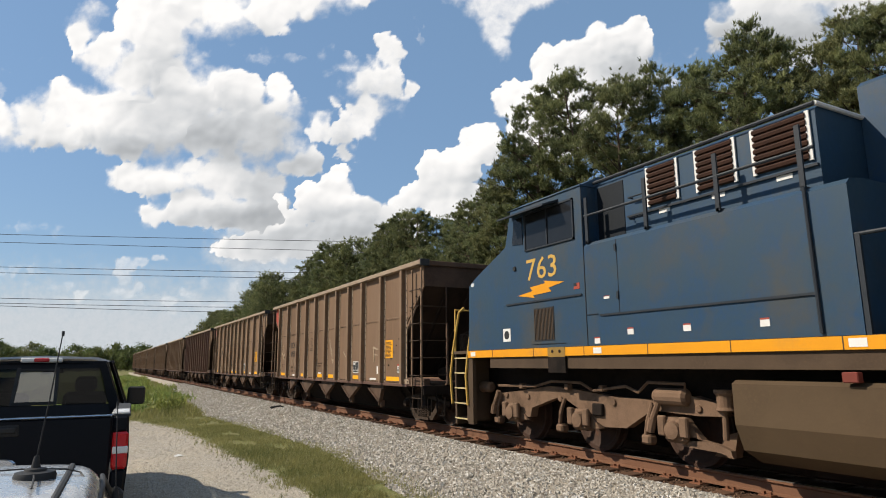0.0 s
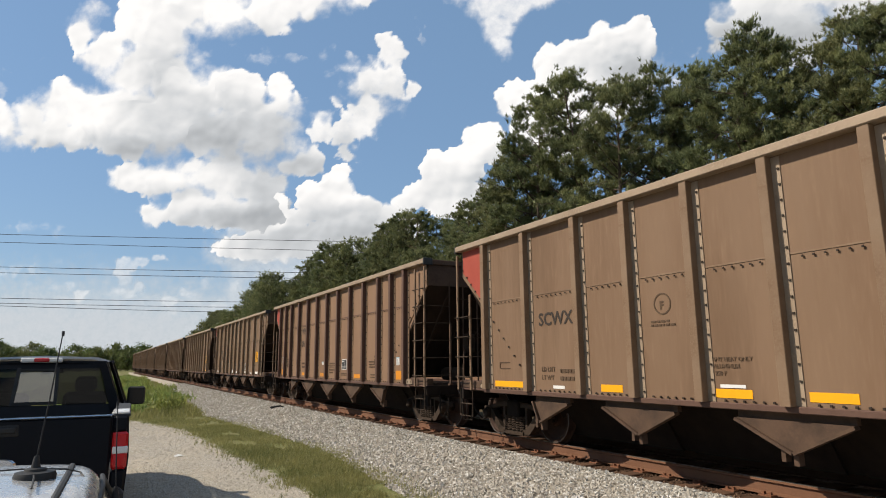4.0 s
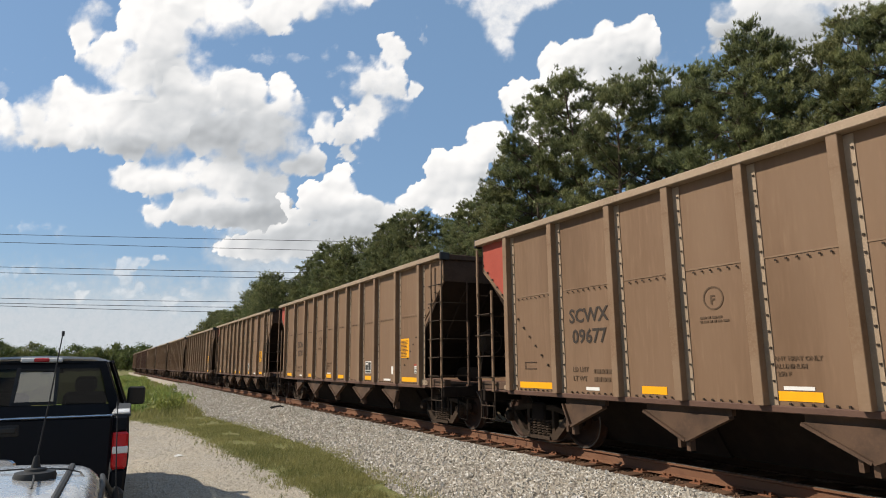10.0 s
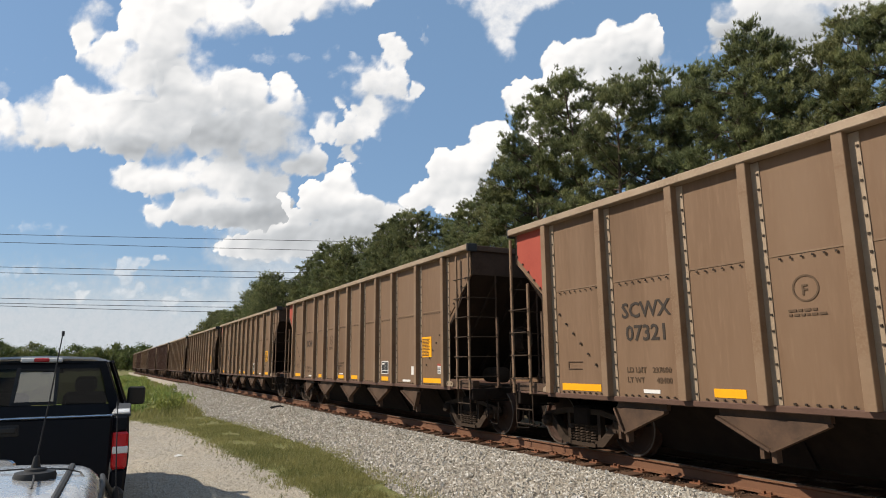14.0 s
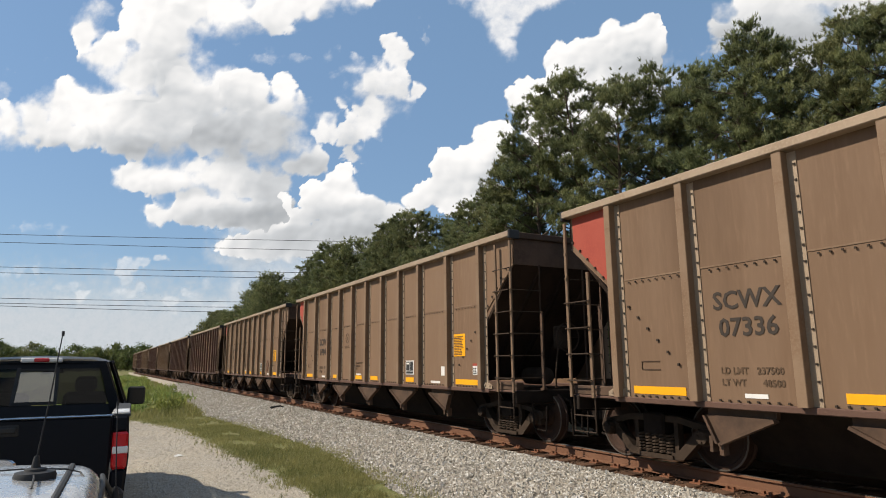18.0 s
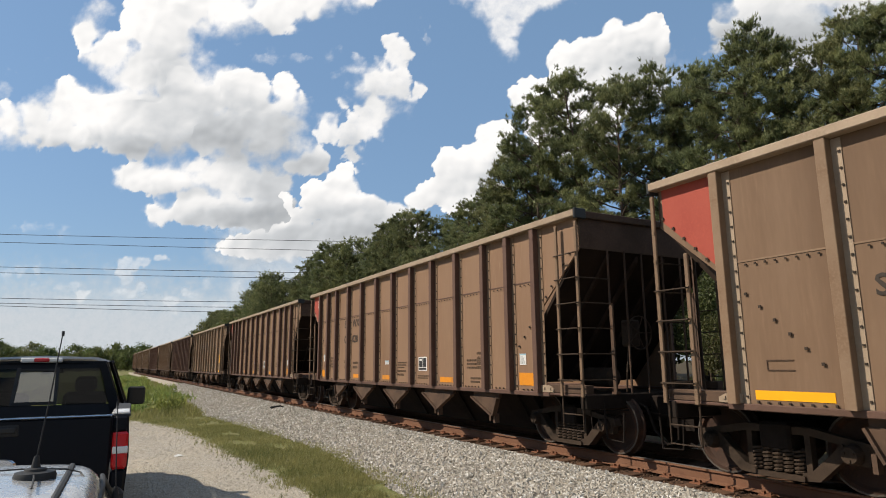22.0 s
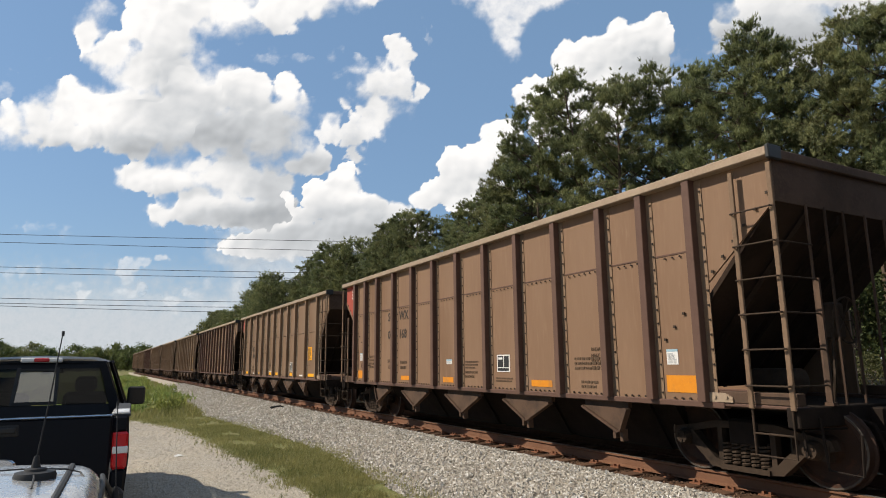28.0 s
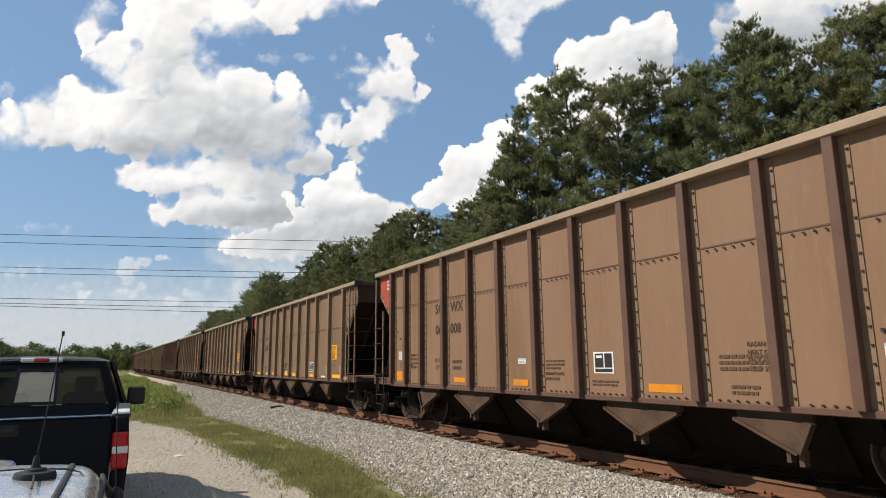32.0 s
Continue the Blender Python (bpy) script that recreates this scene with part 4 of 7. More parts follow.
def hopper_car(kind, number, bars="yellow", label="", close=True):
    """One coal car; close: it comes near the camera, so it has its springs and flange strips as parts."""
    b = kind == "b"
    posts, seam = (POSTS_B, 2.89) if b else (POSTS_A, 2.64)
    car = thing("hopper_car", label, "hopper car", "coal cars of the train")
    body, pm = M["body_" + kind], M["post_" + kind]
    k = "/" + kind
    for sx in (-1, 1):
        side = "n" if sx < 0 else "f"
        sheet = part("side_sheet", shared("side_sheet" + k + side, lambda: side_sheet(sx), body), body, car)
        tagged(part("bolts", shared("bolts" + k + side, lambda: bolts(posts, seam, sx, 0.055 if b else 0.03), M["bolt"]), None, sheet), kind="stuff")
        part("seam_strip", shared("seam_strip" + k + side, lambda: G().box(*sorted((sx * SHEET, sx * (SHEET + 0.008))), -6.1, 6.1, seam, seam + 0.02), pm), None, sheet)
        for y in sorted({s * p for p in posts for s in (-1, 1)}):
            po = part("post", shared("post" + k + side, lambda: post(sx), pm), None, car, at=pose(0, y + (0.055 if b else 0.03), 0))
            if sx < 0 and close:
                part("flange", shared("flange" + k, lambda: flange(-1), M["post_a"] if b else M["chord"]), None, po, "pale flange strip")
                part("lip", shared("lip" + k, lambda: G().box(-SHEET - 0.012, -SHEET, 0.09, 0.115, 0.98, 3.80), M["post_a"] if b else M["chord"]), None, po)
        part("top_chord", shared("top_chord/" + side, lambda: G().cbox(*sorted((sx * 1.50, sx * 1.72)), -HALF - 0.05, HALF + 0.05, 3.815, 3.93, 0.012), M["chord"]), None, car)
        part("side_sill", shared("side_sill/" + side, lambda: G().cbox(*sorted((sx * 1.40, sx * 1.625)), -6.3, 6.3, 0.90, 0.978, 0.01).cbox(*sorted((sx * 1.40, sx * 1.61)), -7.22, 7.22, 0.93, 0.97, 0.01), M["post_b"]), None, car)
        for e in (-1, 1):
            part("platform_beam", shared("platform_beam/%d%d" % (sx, e), lambda: G().cbox(*sorted((sx * 1.45, sx * 1.605)), *sorted((e * 6.24, e * 7.21)), 0.974, 1.11, 0.008), M["panel"]), None, car)
        for p, kd in ((-4.43, "near"), (-2.14, "mid"), (0.12, "mid"), (2.38, "mid"), (4.64, "far")):
            part("hopper_panel", shared("hopper_panel/" + side + kd, lambda: v_panel(sx, kd), M["panel"]), None, car, at=pose(0, p, 0))
        for p in (-3.5, -1.17, 1.17, 3.5) if close else ():
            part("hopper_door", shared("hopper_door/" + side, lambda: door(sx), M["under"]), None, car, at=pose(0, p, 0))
        for e in (-1, 1):
            lad = part("ladder", shared("ladder/", lambda: ladder_rail(), M["ladder"]), None, car, at=pose(sx * (SHEET + 0.075), e * (HALF + 0.03), 0, 0, 0, 0 if sx < 0 else 180))
            part("ladder_stile", shared("ladder_stile/%d" % (e * sx), lambda: ladder_rail(3.74 if e * sx > 0 else 2.86), M["ladder"]), None, lad, at=pose(0, -e * 0.50 if sx < 0 else e * 0.50, 0))
            for q in range(6 if e * sx > 0 else 4):
                part("rung", shared("rung/", rung, M["under_dust"]), None, lad, at=pose(-0.02, (-0.51 if (e > 0) == (sx < 0) else -0.01), 1.19 + 0.405 * q))
    for e in (-1, 1):
        s = "n" if e < 0 else "f"
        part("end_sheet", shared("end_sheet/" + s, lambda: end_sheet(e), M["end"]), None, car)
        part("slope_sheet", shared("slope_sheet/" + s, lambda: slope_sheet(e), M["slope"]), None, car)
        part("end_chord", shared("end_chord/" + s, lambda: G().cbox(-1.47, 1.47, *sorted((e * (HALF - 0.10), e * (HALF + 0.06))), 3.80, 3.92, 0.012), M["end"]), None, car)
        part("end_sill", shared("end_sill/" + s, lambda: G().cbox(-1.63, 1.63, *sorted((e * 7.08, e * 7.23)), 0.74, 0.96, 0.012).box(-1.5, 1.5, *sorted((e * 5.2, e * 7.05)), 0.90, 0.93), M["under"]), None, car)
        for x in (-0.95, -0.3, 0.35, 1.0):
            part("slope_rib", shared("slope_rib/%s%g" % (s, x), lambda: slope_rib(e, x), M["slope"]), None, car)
        for sx in (-1, 1):
            part("corner_cap", shared("corner_cap/%s%d" % (s, sx), lambda: G().cbox(*sorted((sx * 1.47, sx * 1.715)), *sorted((e * (HALF + 0.03), e * (HALF + 0.085))), 3.78, 3.95, 0.012), M["black"]), None, car, "black corner casting")
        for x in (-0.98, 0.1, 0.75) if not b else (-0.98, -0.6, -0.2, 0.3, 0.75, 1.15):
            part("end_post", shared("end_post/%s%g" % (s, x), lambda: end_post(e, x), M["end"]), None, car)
        end_lad = part("end_ladder", shared("end_ladder/" + s, lambda: end_stile(e), M["panel"]), None, car)
        for q in range(5 if close else 0):
            part("rung", shared("end_rung/" + s, lambda: end_rung(e), M["under_dust"]), None, end_lad, at=pose(0, 0, 1.19 + 0.405 * q))
        part("jacking_bracket", shared("jacking_bracket/" + s, lambda: jacking_bracket(e), M["chord"]), None, car, "pale bolted sill bracket")
        part("coupler", shared("coupler/" + s, lambda: coupler(e), M["under"]), None, car)
        part("step_stirrup", shared("step_stirrup/" + s, lambda: stirrup(e), M["under_dust"]), None, car)
        part("bolster", shared("bolster/", lambda: G().cbox(-1.1, 1.1, -0.2, 0.2, 0.42, 0.74, 0.03), M["under"]), None, car, at=pose(0, e * 6.11, 0))
        for sx in (-1, 1):
            fr = part("side_frame", shared("side_frame/", sideframe, M["under_dust"]), None, car, at=pose(sx * 1.0, e * 6.11, 0, 0, 0, 0 if sx < 0 else 180))
            for y in (-0.26, -0.13, 0.0, 0.13, 0.26) if close else ():
                part("spring", shared("spring/", spring, M["under_dust"]), None, fr, at=pose(-0.03, y, 0))
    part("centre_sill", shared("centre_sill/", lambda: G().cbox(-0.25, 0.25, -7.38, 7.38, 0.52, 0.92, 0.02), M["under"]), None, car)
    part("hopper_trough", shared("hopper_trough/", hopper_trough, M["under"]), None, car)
    part("brake_gear", shared("brake_gear/", brake_gear, M["under_dust"]), None, car)
    part("air_tank", shared("air_tank/", brake_tank, M["under_dust"], True), None, car)
    axles = []
    for y in AXLES:
        ws = part("wheelset", shared("axle/", axle, M["under"], True), None, car, at=pose(0, y, 0.457))
        for sx in (-1, 1):
            wh = part("wheel", shared("wheel/%d" % sx, lambda: wheel(sx), M["wheel"], True), None, ws)
            if sx < 0:
                part("rim", shared("rim/", wheel_rim, M["tread"], True), None, wh, "bright worn rim")
        axles.append((ws, y))
    # painted corner, decals and writing on the lot's side
    part("red_corner", shared("red_corner/", lambda: red_corner(-1), M["red"]), None, car, "faded red painted corner panel")
    x = -SHEET - 0.006
    if b:
        for o0, o1, z0, z1 in ((1.20, 1.72, 1.06, 1.28), (4.20, 4.67, 1.07, 1.17)):
            part("reflector", decal(from_l(o0), from_l(o1), z0, z1), M["orange"], car, "orange reflective patch")
        for o0, o1, z0, z1 in ((1.88, 1.37, 1.07, 1.29), (4.93, 4.35, 1.06, 1.17), (8.21, 7.75, 1.06, 1.17)):
            part("reflector", decal(from_r(o0), from_r(o1), z0, z1), M["orange"], car, "orange reflective patch")
        for y0, y1, z0, z1 in ((from_l(1.33), from_l(1.52), 1.56, 1.775), (from_r(1.85), from_r(1.66), 1.43, 1.63), (from_r(8.04), from_r(7.80), 1.45, 1.55)):
            nt = part("notice", decal(y0, y1, z0, z1), M["white"], car, "small white notice")
            part("notice_head", G().box(-SHEET - 0.009, -SHEET - 0.004, min(y0, y1), max(y0, y1), z1 - 0.03, z1), M["pale_blue"], nt)
            print_lines(nt, min(y0, y1) + 0.02, max(y0, y1) - 0.02, z0 + 0.02, z1 - 0.04, 7, M["pale_print"], seed=11, x=-SHEET - 0.009)
        chart(car, from_r(5.59), from_r(6.02), 1.30, 1.62)
        for txt, y, z in (("SC", from_l(3.36), 2.58), ("WX", from_l(4.08), 2.58), (number[:2], from_l(3.36), 2.11), (number[2:], from_l(4.06), 2.11)):
            if txt:
                lettering(txt, 0.225, M["ink"], car, x, y, z)
        for n, txt in enumerate(("ROTARY", "COUPLER", "END")):
            lettering(txt, 0.058, M["white"], car, -SHEET - 0.008, 6.66, 3.62 - 0.10 * n)
        lettering("LD LMT", 0.085, M["faint"], car, x, from_l(3.34), 1.50)
        lettering("LT WT", 0.085, M["faint"], car, x, from_l(3.38), 1.34)
        print_lines(car, from_l(4.55), from_l(4.15), 1.34, 1.6, 2, M["faint"], seed=3)
        for y in (from_l(2.0), from_r(3.35)):
            for n, txt in enumerate(("RADIANT THAW", "HEAT ONLY", "MAX ALUMINUM", "TEMP 250 F")):
                lettering(txt, 0.055, M["faint"], car, x, y, 1.64 - 0.095 * n)
        for n, txt in enumerate(("PRIMARY DOOR", "INDICATOR")):
            lettering(txt, 0.05, M["faint"], car, x, -0.10, 1.26 - 0.085 * n)
        for y0, y1, z0, z1, n in ((-4.35, -3.56, 1.36, 1.58, 3), (-4.15, -3.70, 1.08, 1.22, 2), (-1.98, -1.26, 1.12, 1.22, 2), (-0.68, -0.12, 1.36, 1.54, 3)):
            print_lines(car, y0, y1, z0, z1, n, M["faint"], seed=20 + n)
        print_lines(car, from_r(6.0), from_r(5.5), 1.80, 2.1, 3, M["faint"], seed=8)
    else:
        bm = M[bars]
        bl = "%s reflective bar" % bars
        for y0, y1 in ((from_l(1.27), from_l(2.19)), (from_l(4.22), from_l(4.67)), (from_r(2.35), from_r(1.41)), (from_r(4.86), from_r(4.41)), (from_r(7.19), from_r(6.68)), (from_r(8.37), from_r(7.87))):
            part("reflector", decal(y0, y1, 1.03, 1.135), bm, car, bl)
        for y0, y1, z0, z1 in ((from_l(3.05), from_l(3.35), 1.04, 1.09), (from_r(3.0), from_r(2.76), 1.2, 1.4), (from_r(3.5), from_r(3.06), 1.03, 1.08), (from_r(8.3), from_r(7.95), 1.15, 1.19)):
            part("notice", decal(y0, y1, z0, z1), M["white"], car, "small white notice")
        yp = part("instruction_panel", decal(from_r(2.42), from_r(1.93), 1.61, 2.08), M["yellow"], car, "yellow instruction panel with small black print")
        print_lines(yp, from_r(1.97), from_r(2.38), 1.64, 2.05, 12, M["panel"], seed=2, x=-SHEET - 0.009)
        rp = part("danger_notice", decal(from_r(1.63), from_r(1.455), 1.235, 1.46), M["white"], car, "white notice with a red head")
        part("red_head", G().box(-SHEET - 0.009, -SHEET - 0.004, from_r(1.455), from_r(1.63), 1.41, 1.46), M["red"], rp)
        print_lines(rp, from_r(1.475), from_r(1.61), 1.25, 1.39, 4, M["black"], seed=9, x=-SHEET - 0.009)
        chart(car, from_r(4.41), from_r(4.86), 1.205, 1.54)
        lettering("SCWX", 0.225, M["ink"], car, x, from_l(2.71), 2.10)
        lettering(number, 0.225, M["ink"], car, x, from_l(2.77), 1.77, wide=1.02)
        lettering("LD LMT", 0.08, M["faint"], car, x, from_l(2.75), 1.32)
        lettering("LT WT", 0.08, M["faint"], car, x, from_l(2.75), 1.18)
        if number in WEIGHTS:
            lettering(WEIGHTS[number][0], 0.08, M["faint"], car, x, from_l(3.24), 1.32)
            lettering(WEIGHTS[number][1], 0.08, M["faint"], car, x, from_l(3.30), 1.18)
        else:
            print_lines(car, from_l(3.65), from_l(3.25), 1.18, 1.42, 2, M["faint"], seed=3)
        for n, txt in enumerate(("RADIANT HEAT ONLY", "MAX ALUMINUM", "TEMP 250 F")):
            lettering(txt, 0.052, M["faint"], car, x, from_r(8.55), 1.47 - 0.085 * n)
        lettering("F", 0.12, M["faint"], car, x, from_l(5.47), 2.175)
        ring = G()
        for q in range(20):
            a, c = 6.2832 * q / 20, 6.2832 * (q + 1) / 20
            ring.prism([(0.15 * math.cos(a), 0.15 * math.sin(a)), (0.15 * math.cos(c), 0.15 * math.sin(c)), (0.13 * math.cos(c), 0.13 * math.sin(c)), (0.13 * math.cos(a), 0.13 * math.sin(a))], "x", -0.003, 0.003)
        part("emblem_ring", ring, M["faint"], car, "faded round emblem", at=pose(-SHEET - 0.004, from_l(5.52), 2.25))
        print_lines(car, from_l(5.75), from_l(5.3), 1.95, 2.05, 2, M["faint"], seed=4)
        print_lines(car, from_r(7.1), from_r(6.6), 1.25, 1.34, 2, M["faint"], seed=5)
        print_lines(car, from_r(4.05), from_r(3.3), 1.45, 1.7, 3, M["faint"], seed=7)
    if number == "07874":
        for n in range(5):
            r, a0 = 0.10 + 0.035 * n, 0.7 * n
            pts = [(x - 0.002, -3.88 + r * 0.9 * math.cos(a0 + 0.5 * q) + 0.03 * (n % 2), 1.50 + r * 1.2 * math.sin(a0 + 0.5 * q) - 0.02 * n) for q in range(9)]
            part("paint_scribble", G().tube(pts, 0.007, 4), M["scribble"], car, "faint reddish scribble")
    if number == "09338":
        for n, (w, *pts) in enumerate(SCRAWL):
            g = G()
            for (y0, z0), (y1, z1) in zip(pts, pts[1:]):
                ny, nz = -(z1 - z0), y1 - y0
                s = w / 2 / max(1e-6, math.hypot(ny, nz))
                g.prism([(y0 - ny * s, z0 - nz * s), (y0 + ny * s, z0 + nz * s), (y1 + ny * s * 0.7, z1 + nz * s * 0.7), (y1 - ny * s * 0.7, z1 - nz * s * 0.7)], "x", x - 0.0005 * n - 0.002, x + 0.004)
            part("chalk_mark", g, M["chalk"], car, "pale rubbed chalk mark")
    # a faint square door plate in the low corner
    part("card_holder", G().box(-SHEET - 0.012, -SHEET, from_l(1.78), from_l(1.45), 1.36, 1.37).box(-SHEET - 0.012, -SHEET, from_l(1.78), from_l(1.45), 1.47, 1.48).box(-SHEET - 0.012, -SHEET, from_l(1.46), from_l(1.45), 1.36, 1.48), M["panel"], car)
    return car, axles


TRAIN = [("a", "09338", "yellow"), ("a", "", "yellow"), ("b", "06091", ""), ("a", "07854", "white"), ("a", "09677", "yellow"), ("a", "07316", "yellow"), ("a", "07321", "yellow"), ("a", "", "yellow"),
         ("a", "07336", "yellow"), ("a", "07848", "yellow"), ("a", "07874", "yellow"), ("b", "06028", ""), ("b", "06100", ""), ("a", "09822", "yellow"), ("b", "06168", ""), ("a", "09634", "yellow"), ("b", "06008", "")]
while len(TRAIN) < 29:
    TRAIN.append(("a", "", "yellow") if len(TRAIN) % 5 else ("b", "", ""))
CARS = []
for k, (kd, num, bar) in enumerate(TRAIN):
    lab = {"": "tan dusty coal hopper with orange patches and red corner", "yellow": "grey-brown dusty aluminium coal hopper with yellow bars", "white": "grey-brown dusty coal hopper with white bars"}[bar]
    CARS.append(hopper_car(kd, num, bar or "orange", lab, k < 19))


# ---- locomotive ----
M["blue"] = material("weathered_blue_paint", (0.008, 0.038, 0.088), (0.020, 0.043, 0.064), 0.55, 0.0, 2.0, 16, 0.04, (0.044, 0.045, 0.041), 0.50, spec=0.3, stretch=(1, 1, 0.8))
# the cab recess's shade is painted into this darker blue
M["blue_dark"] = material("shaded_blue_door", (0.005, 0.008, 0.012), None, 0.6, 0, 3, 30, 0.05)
M["stripe"] = material("yellow_sill_stripe", (0.62, 0.26, 0.006), (0.56, 0.23, 0.008), 0.55, 0, 2, 30, 0.03, (0.36, 0.18, 0.04), 0.60)
M["sill"] = material("dusty_grey_frame", (0.0504, 0.03255, 0.0198), (0.072, 0.04725, 0.0288), 0.8, 0, 2, 30, 0.1, (0.042, 0.02835, 0.018), 0.55)
M["tank"] = material("tan_dusty_tank", (0.06426, 0.0416, 0.02235), (0.08078, 0.0536, 0.02958), 0.8, 0, 1.5, 30, 0.06, (0.05508, 0.0365, 0.02023), 0.58)
M["gauge"] = material("dull_red_box", (0.16, 0.035, 0.025), (0.12, 0.03, 0.02), 0.6, 0, 6, 40, 0.05)
M["grille"] = material("rusty_radiator_fins", (0.026, 0.012, 0.008), (0.045, 0.020, 0.012), 0.85, 0, 8, 60, 0.2)
M["yellow_dim"] = material("grimy_yellow_pad", (0.26, 0.15, 0.03), (0.18, 0.11, 0.03), 0.7, 0, 6, 40, 0.1)
M["gold"] = material("yellow_lettering", (0.50, 0.31, 0.07), (0.42, 0.26, 0.06), 0.55, 0, 6, 50, 0.0)
M["hand"] = material("pale_yellow_pipe", (0.40, 0.31, 0.14), (0.46, 0.37, 0.2), 0.5, 0, 6, 60, 0.0)
M["pipe"] = material("dark_blue_pipe", (0.014, 0.018, 0.024), (0.024, 0.028, 0.034), 0.55, 0, 6, 60, 0.0)
M["cast"] = material("tan_dusty_casting", (0.1111, 0.06809, 0.0425), (0.1639, 0.1018, 0.06426), 0.85, 0, 5, 50, 0.25, (0.0594, 0.03667, 0.02295), 0.52)
M["glass"] = material("dark_tinted_glass", (0.012, 0.013, 0.015), (0.015, 0.016, 0.018), 0.08, 0, 1, 10, 0.0, spec=0.25)
M["rubber"] = material("black_rubber", (0.018, 0.018, 0.018), (0.025, 0.025, 0.025), 0.7, 0, 5, 60, 0.05)


def locomotive():
    lo = thing("locomotive", "blue diesel locomotive with yellow stripe, weathered and dusty", "locomotive")
    S = -1.57
    blue = M["blue"]
    # cab and nose, one shell
    prof = [(0.0, 1.72), (-0.05, 3.05), (-0.28, 3.18), (-1.42, 3.66), (-1.62, 4.32), (-3.62, 4.36), (-3.62, 1.72)]
    g = G()
    inner = 1.40
    rows = [[(x, y, z) for y, z in prof] for x in (S, -S)]
    n = len(prof)
    g.add(rows[0] + rows[1], [tuple(range(n)), tuple(range(2 * n - 1, n - 1, -1))] + [(i, n + i, n + (i + 1) % n, (i + 1) % n) for i in range(n)])
    cab = part("cab", g, blue, lo)
    part("cab_roof", G().prism([(S - 0.02, 4.33), (-1.2, 4.52), (0, 4.62), (1.2, 4.52), (-S + 0.02, 4.33)], "y", -3.64, -1.52), blue, lo)
    part("cab_window", G().cbox(S - 0.012, S + 0.01, -3.40, -2.10, 3.50, 4.14, 0.008), M["glass"], cab, "dark cab side window, half slid open")
    wf = part("window_frame", G().box(S - 0.025, S, -3.43, -3.40, 3.47, 4.17).box(S - 0.025, S, -2.10, -2.07, 3.47, 4.17).box(S - 0.025, S, -3.43, -2.07, 3.47, 3.50).box(S - 0.025, S, -3.43, -2.07, 4.14, 4.17).box(S - 0.028, S, -2.74, -2.71, 3.5, 4.14), M["pipe"], cab)
    part("quarter_window", G().prism([(-1.66, 3.66), (-1.74, 4.14), (-1.98, 4.14), (-2.0, 3.62)], "x", S - 0.012, S + 0.01), M["glass"], cab)
    part("sun_visor", G().prism([(S, 4.24), (S - 0.34, 4.12), (S - 0.34, 4.09), (S, 4.20)], "y", -3.05, -1.65), M["pipe"], cab)
    part("belt_moulding", G().box(S - 0.02, S, -3.55, -1.42, 2.525, 2.555), M["pipe"], cab)
    gr = part("nose_grille", G().box(S - 0.008, S, -2.82, -2.26, 1.84, 2.41), M["rubber"], cab)
    for k in range(14):
        part("louvre", G().box(S - 0.016, S - 0.006, -2.80 + k * 0.039, -2.785 + k * 0.039, 1.86, 2.39), M["sill"], gr)
    part("body_seam", G().box(S - 0.006, S, -3.632, -3.62, 1.74, 4.3).box(S - 0.012, S, -3.1, -2.2, 1.78, 1.79), M["pipe"], cab)
    lettering("763", 0.40, M["gold"], cab, S - 0.004, -2.06, 2.93, "fleet_number", 1.12, bold=0.004)
    part("lightning_bolt", G().prism([(-1.80, 2.68), (-2.25, 2.73), (-2.17, 2.80), (-2.62, 2.83), (-2.56, 2.88), (-3.12, 2.80), (-2.70, 2.74), (-2.78, 2.67), (-2.25, 2.65), (-2.30, 2.60)], "x", S - 0.005, S), M["stripe"], cab, "yellow lightning bolt shape")
    part("flag_decal", G().box(S - 0.005, S, -3.50, -3.36, 2.64, 2.74), M["red"], cab, "small red and white flag decal")
    part("flag_canton", G().box(S - 0.008, S - 0.004, -3.43, -3.36, 2.69, 2.74), M["pipe"], cab)
    part("nose_decal", G().box(S - 0.005, S, -1.52, -1.28, 1.86, 2.10), M["white"], cab, "square white decal with a dark emblem")
    part("emblem", G().lathe([(S - 0.008, 0.08), (S - 0.004, 0.08)], 16, (0, -1.40, 1.98)), M["black"], cab)
    part("nose_notice", G().box(S - 0.005, S, -0.24, -0.14, 3.03, 3.10), M["white"], cab)
    part("number_light", G().lathe([(S - 0.03, 0.04), (S, 0.05)], 10, (0, -1.72, 3.20)), M["rubber"], cab)
    # equipment cabinet: wide lower half, ledge, narrow upper half with grilles
    U = -1.26
    cabinet = part("equipment_cabinet", G().prism([(S, 1.72), (S, 3.30), (S + 0.06, 3.36), (U, 3.40), (-U, 3.40), (-S - 0.06, 3.36), (-S, 3.30), (-S, 1.72)], "y", -7.72, -3.64), blue, lo)
    part("upper_cabinet", G().prism([(U, 3.38), (U, 4.34), (U + 0.12, 4.42), (-U - 0.12, 4.42), (-U, 4.34), (-U, 3.38)], "y", -7.32, -3.60), blue, lo)
    part("cab_door", G().cbox(U - 0.01, U + 0.01, -4.28, -3.68, 3.40, 4.30, 0.01), M["blue_dark"], lo, "cab door coloured dark for its shaded recess")
    part("ledge_lip", G().box(U - 0.035, U, -7.30, -4.35, 3.66, 3.69), M["pipe"], cabinet)
    part("roof_edge", G().tube([(U - 0.03, -7.34, 4.40), (U - 0.03, -3.6, 4.40)], 0.03, 8), M["pipe"], lo)
    part("roof_edge", G().tube([(U - 0.03, -7.34, 4.40), (0.6, -7.34, 4.40)], 0.03, 8), M["white"], lo, "pale pipe along the cabinet end")
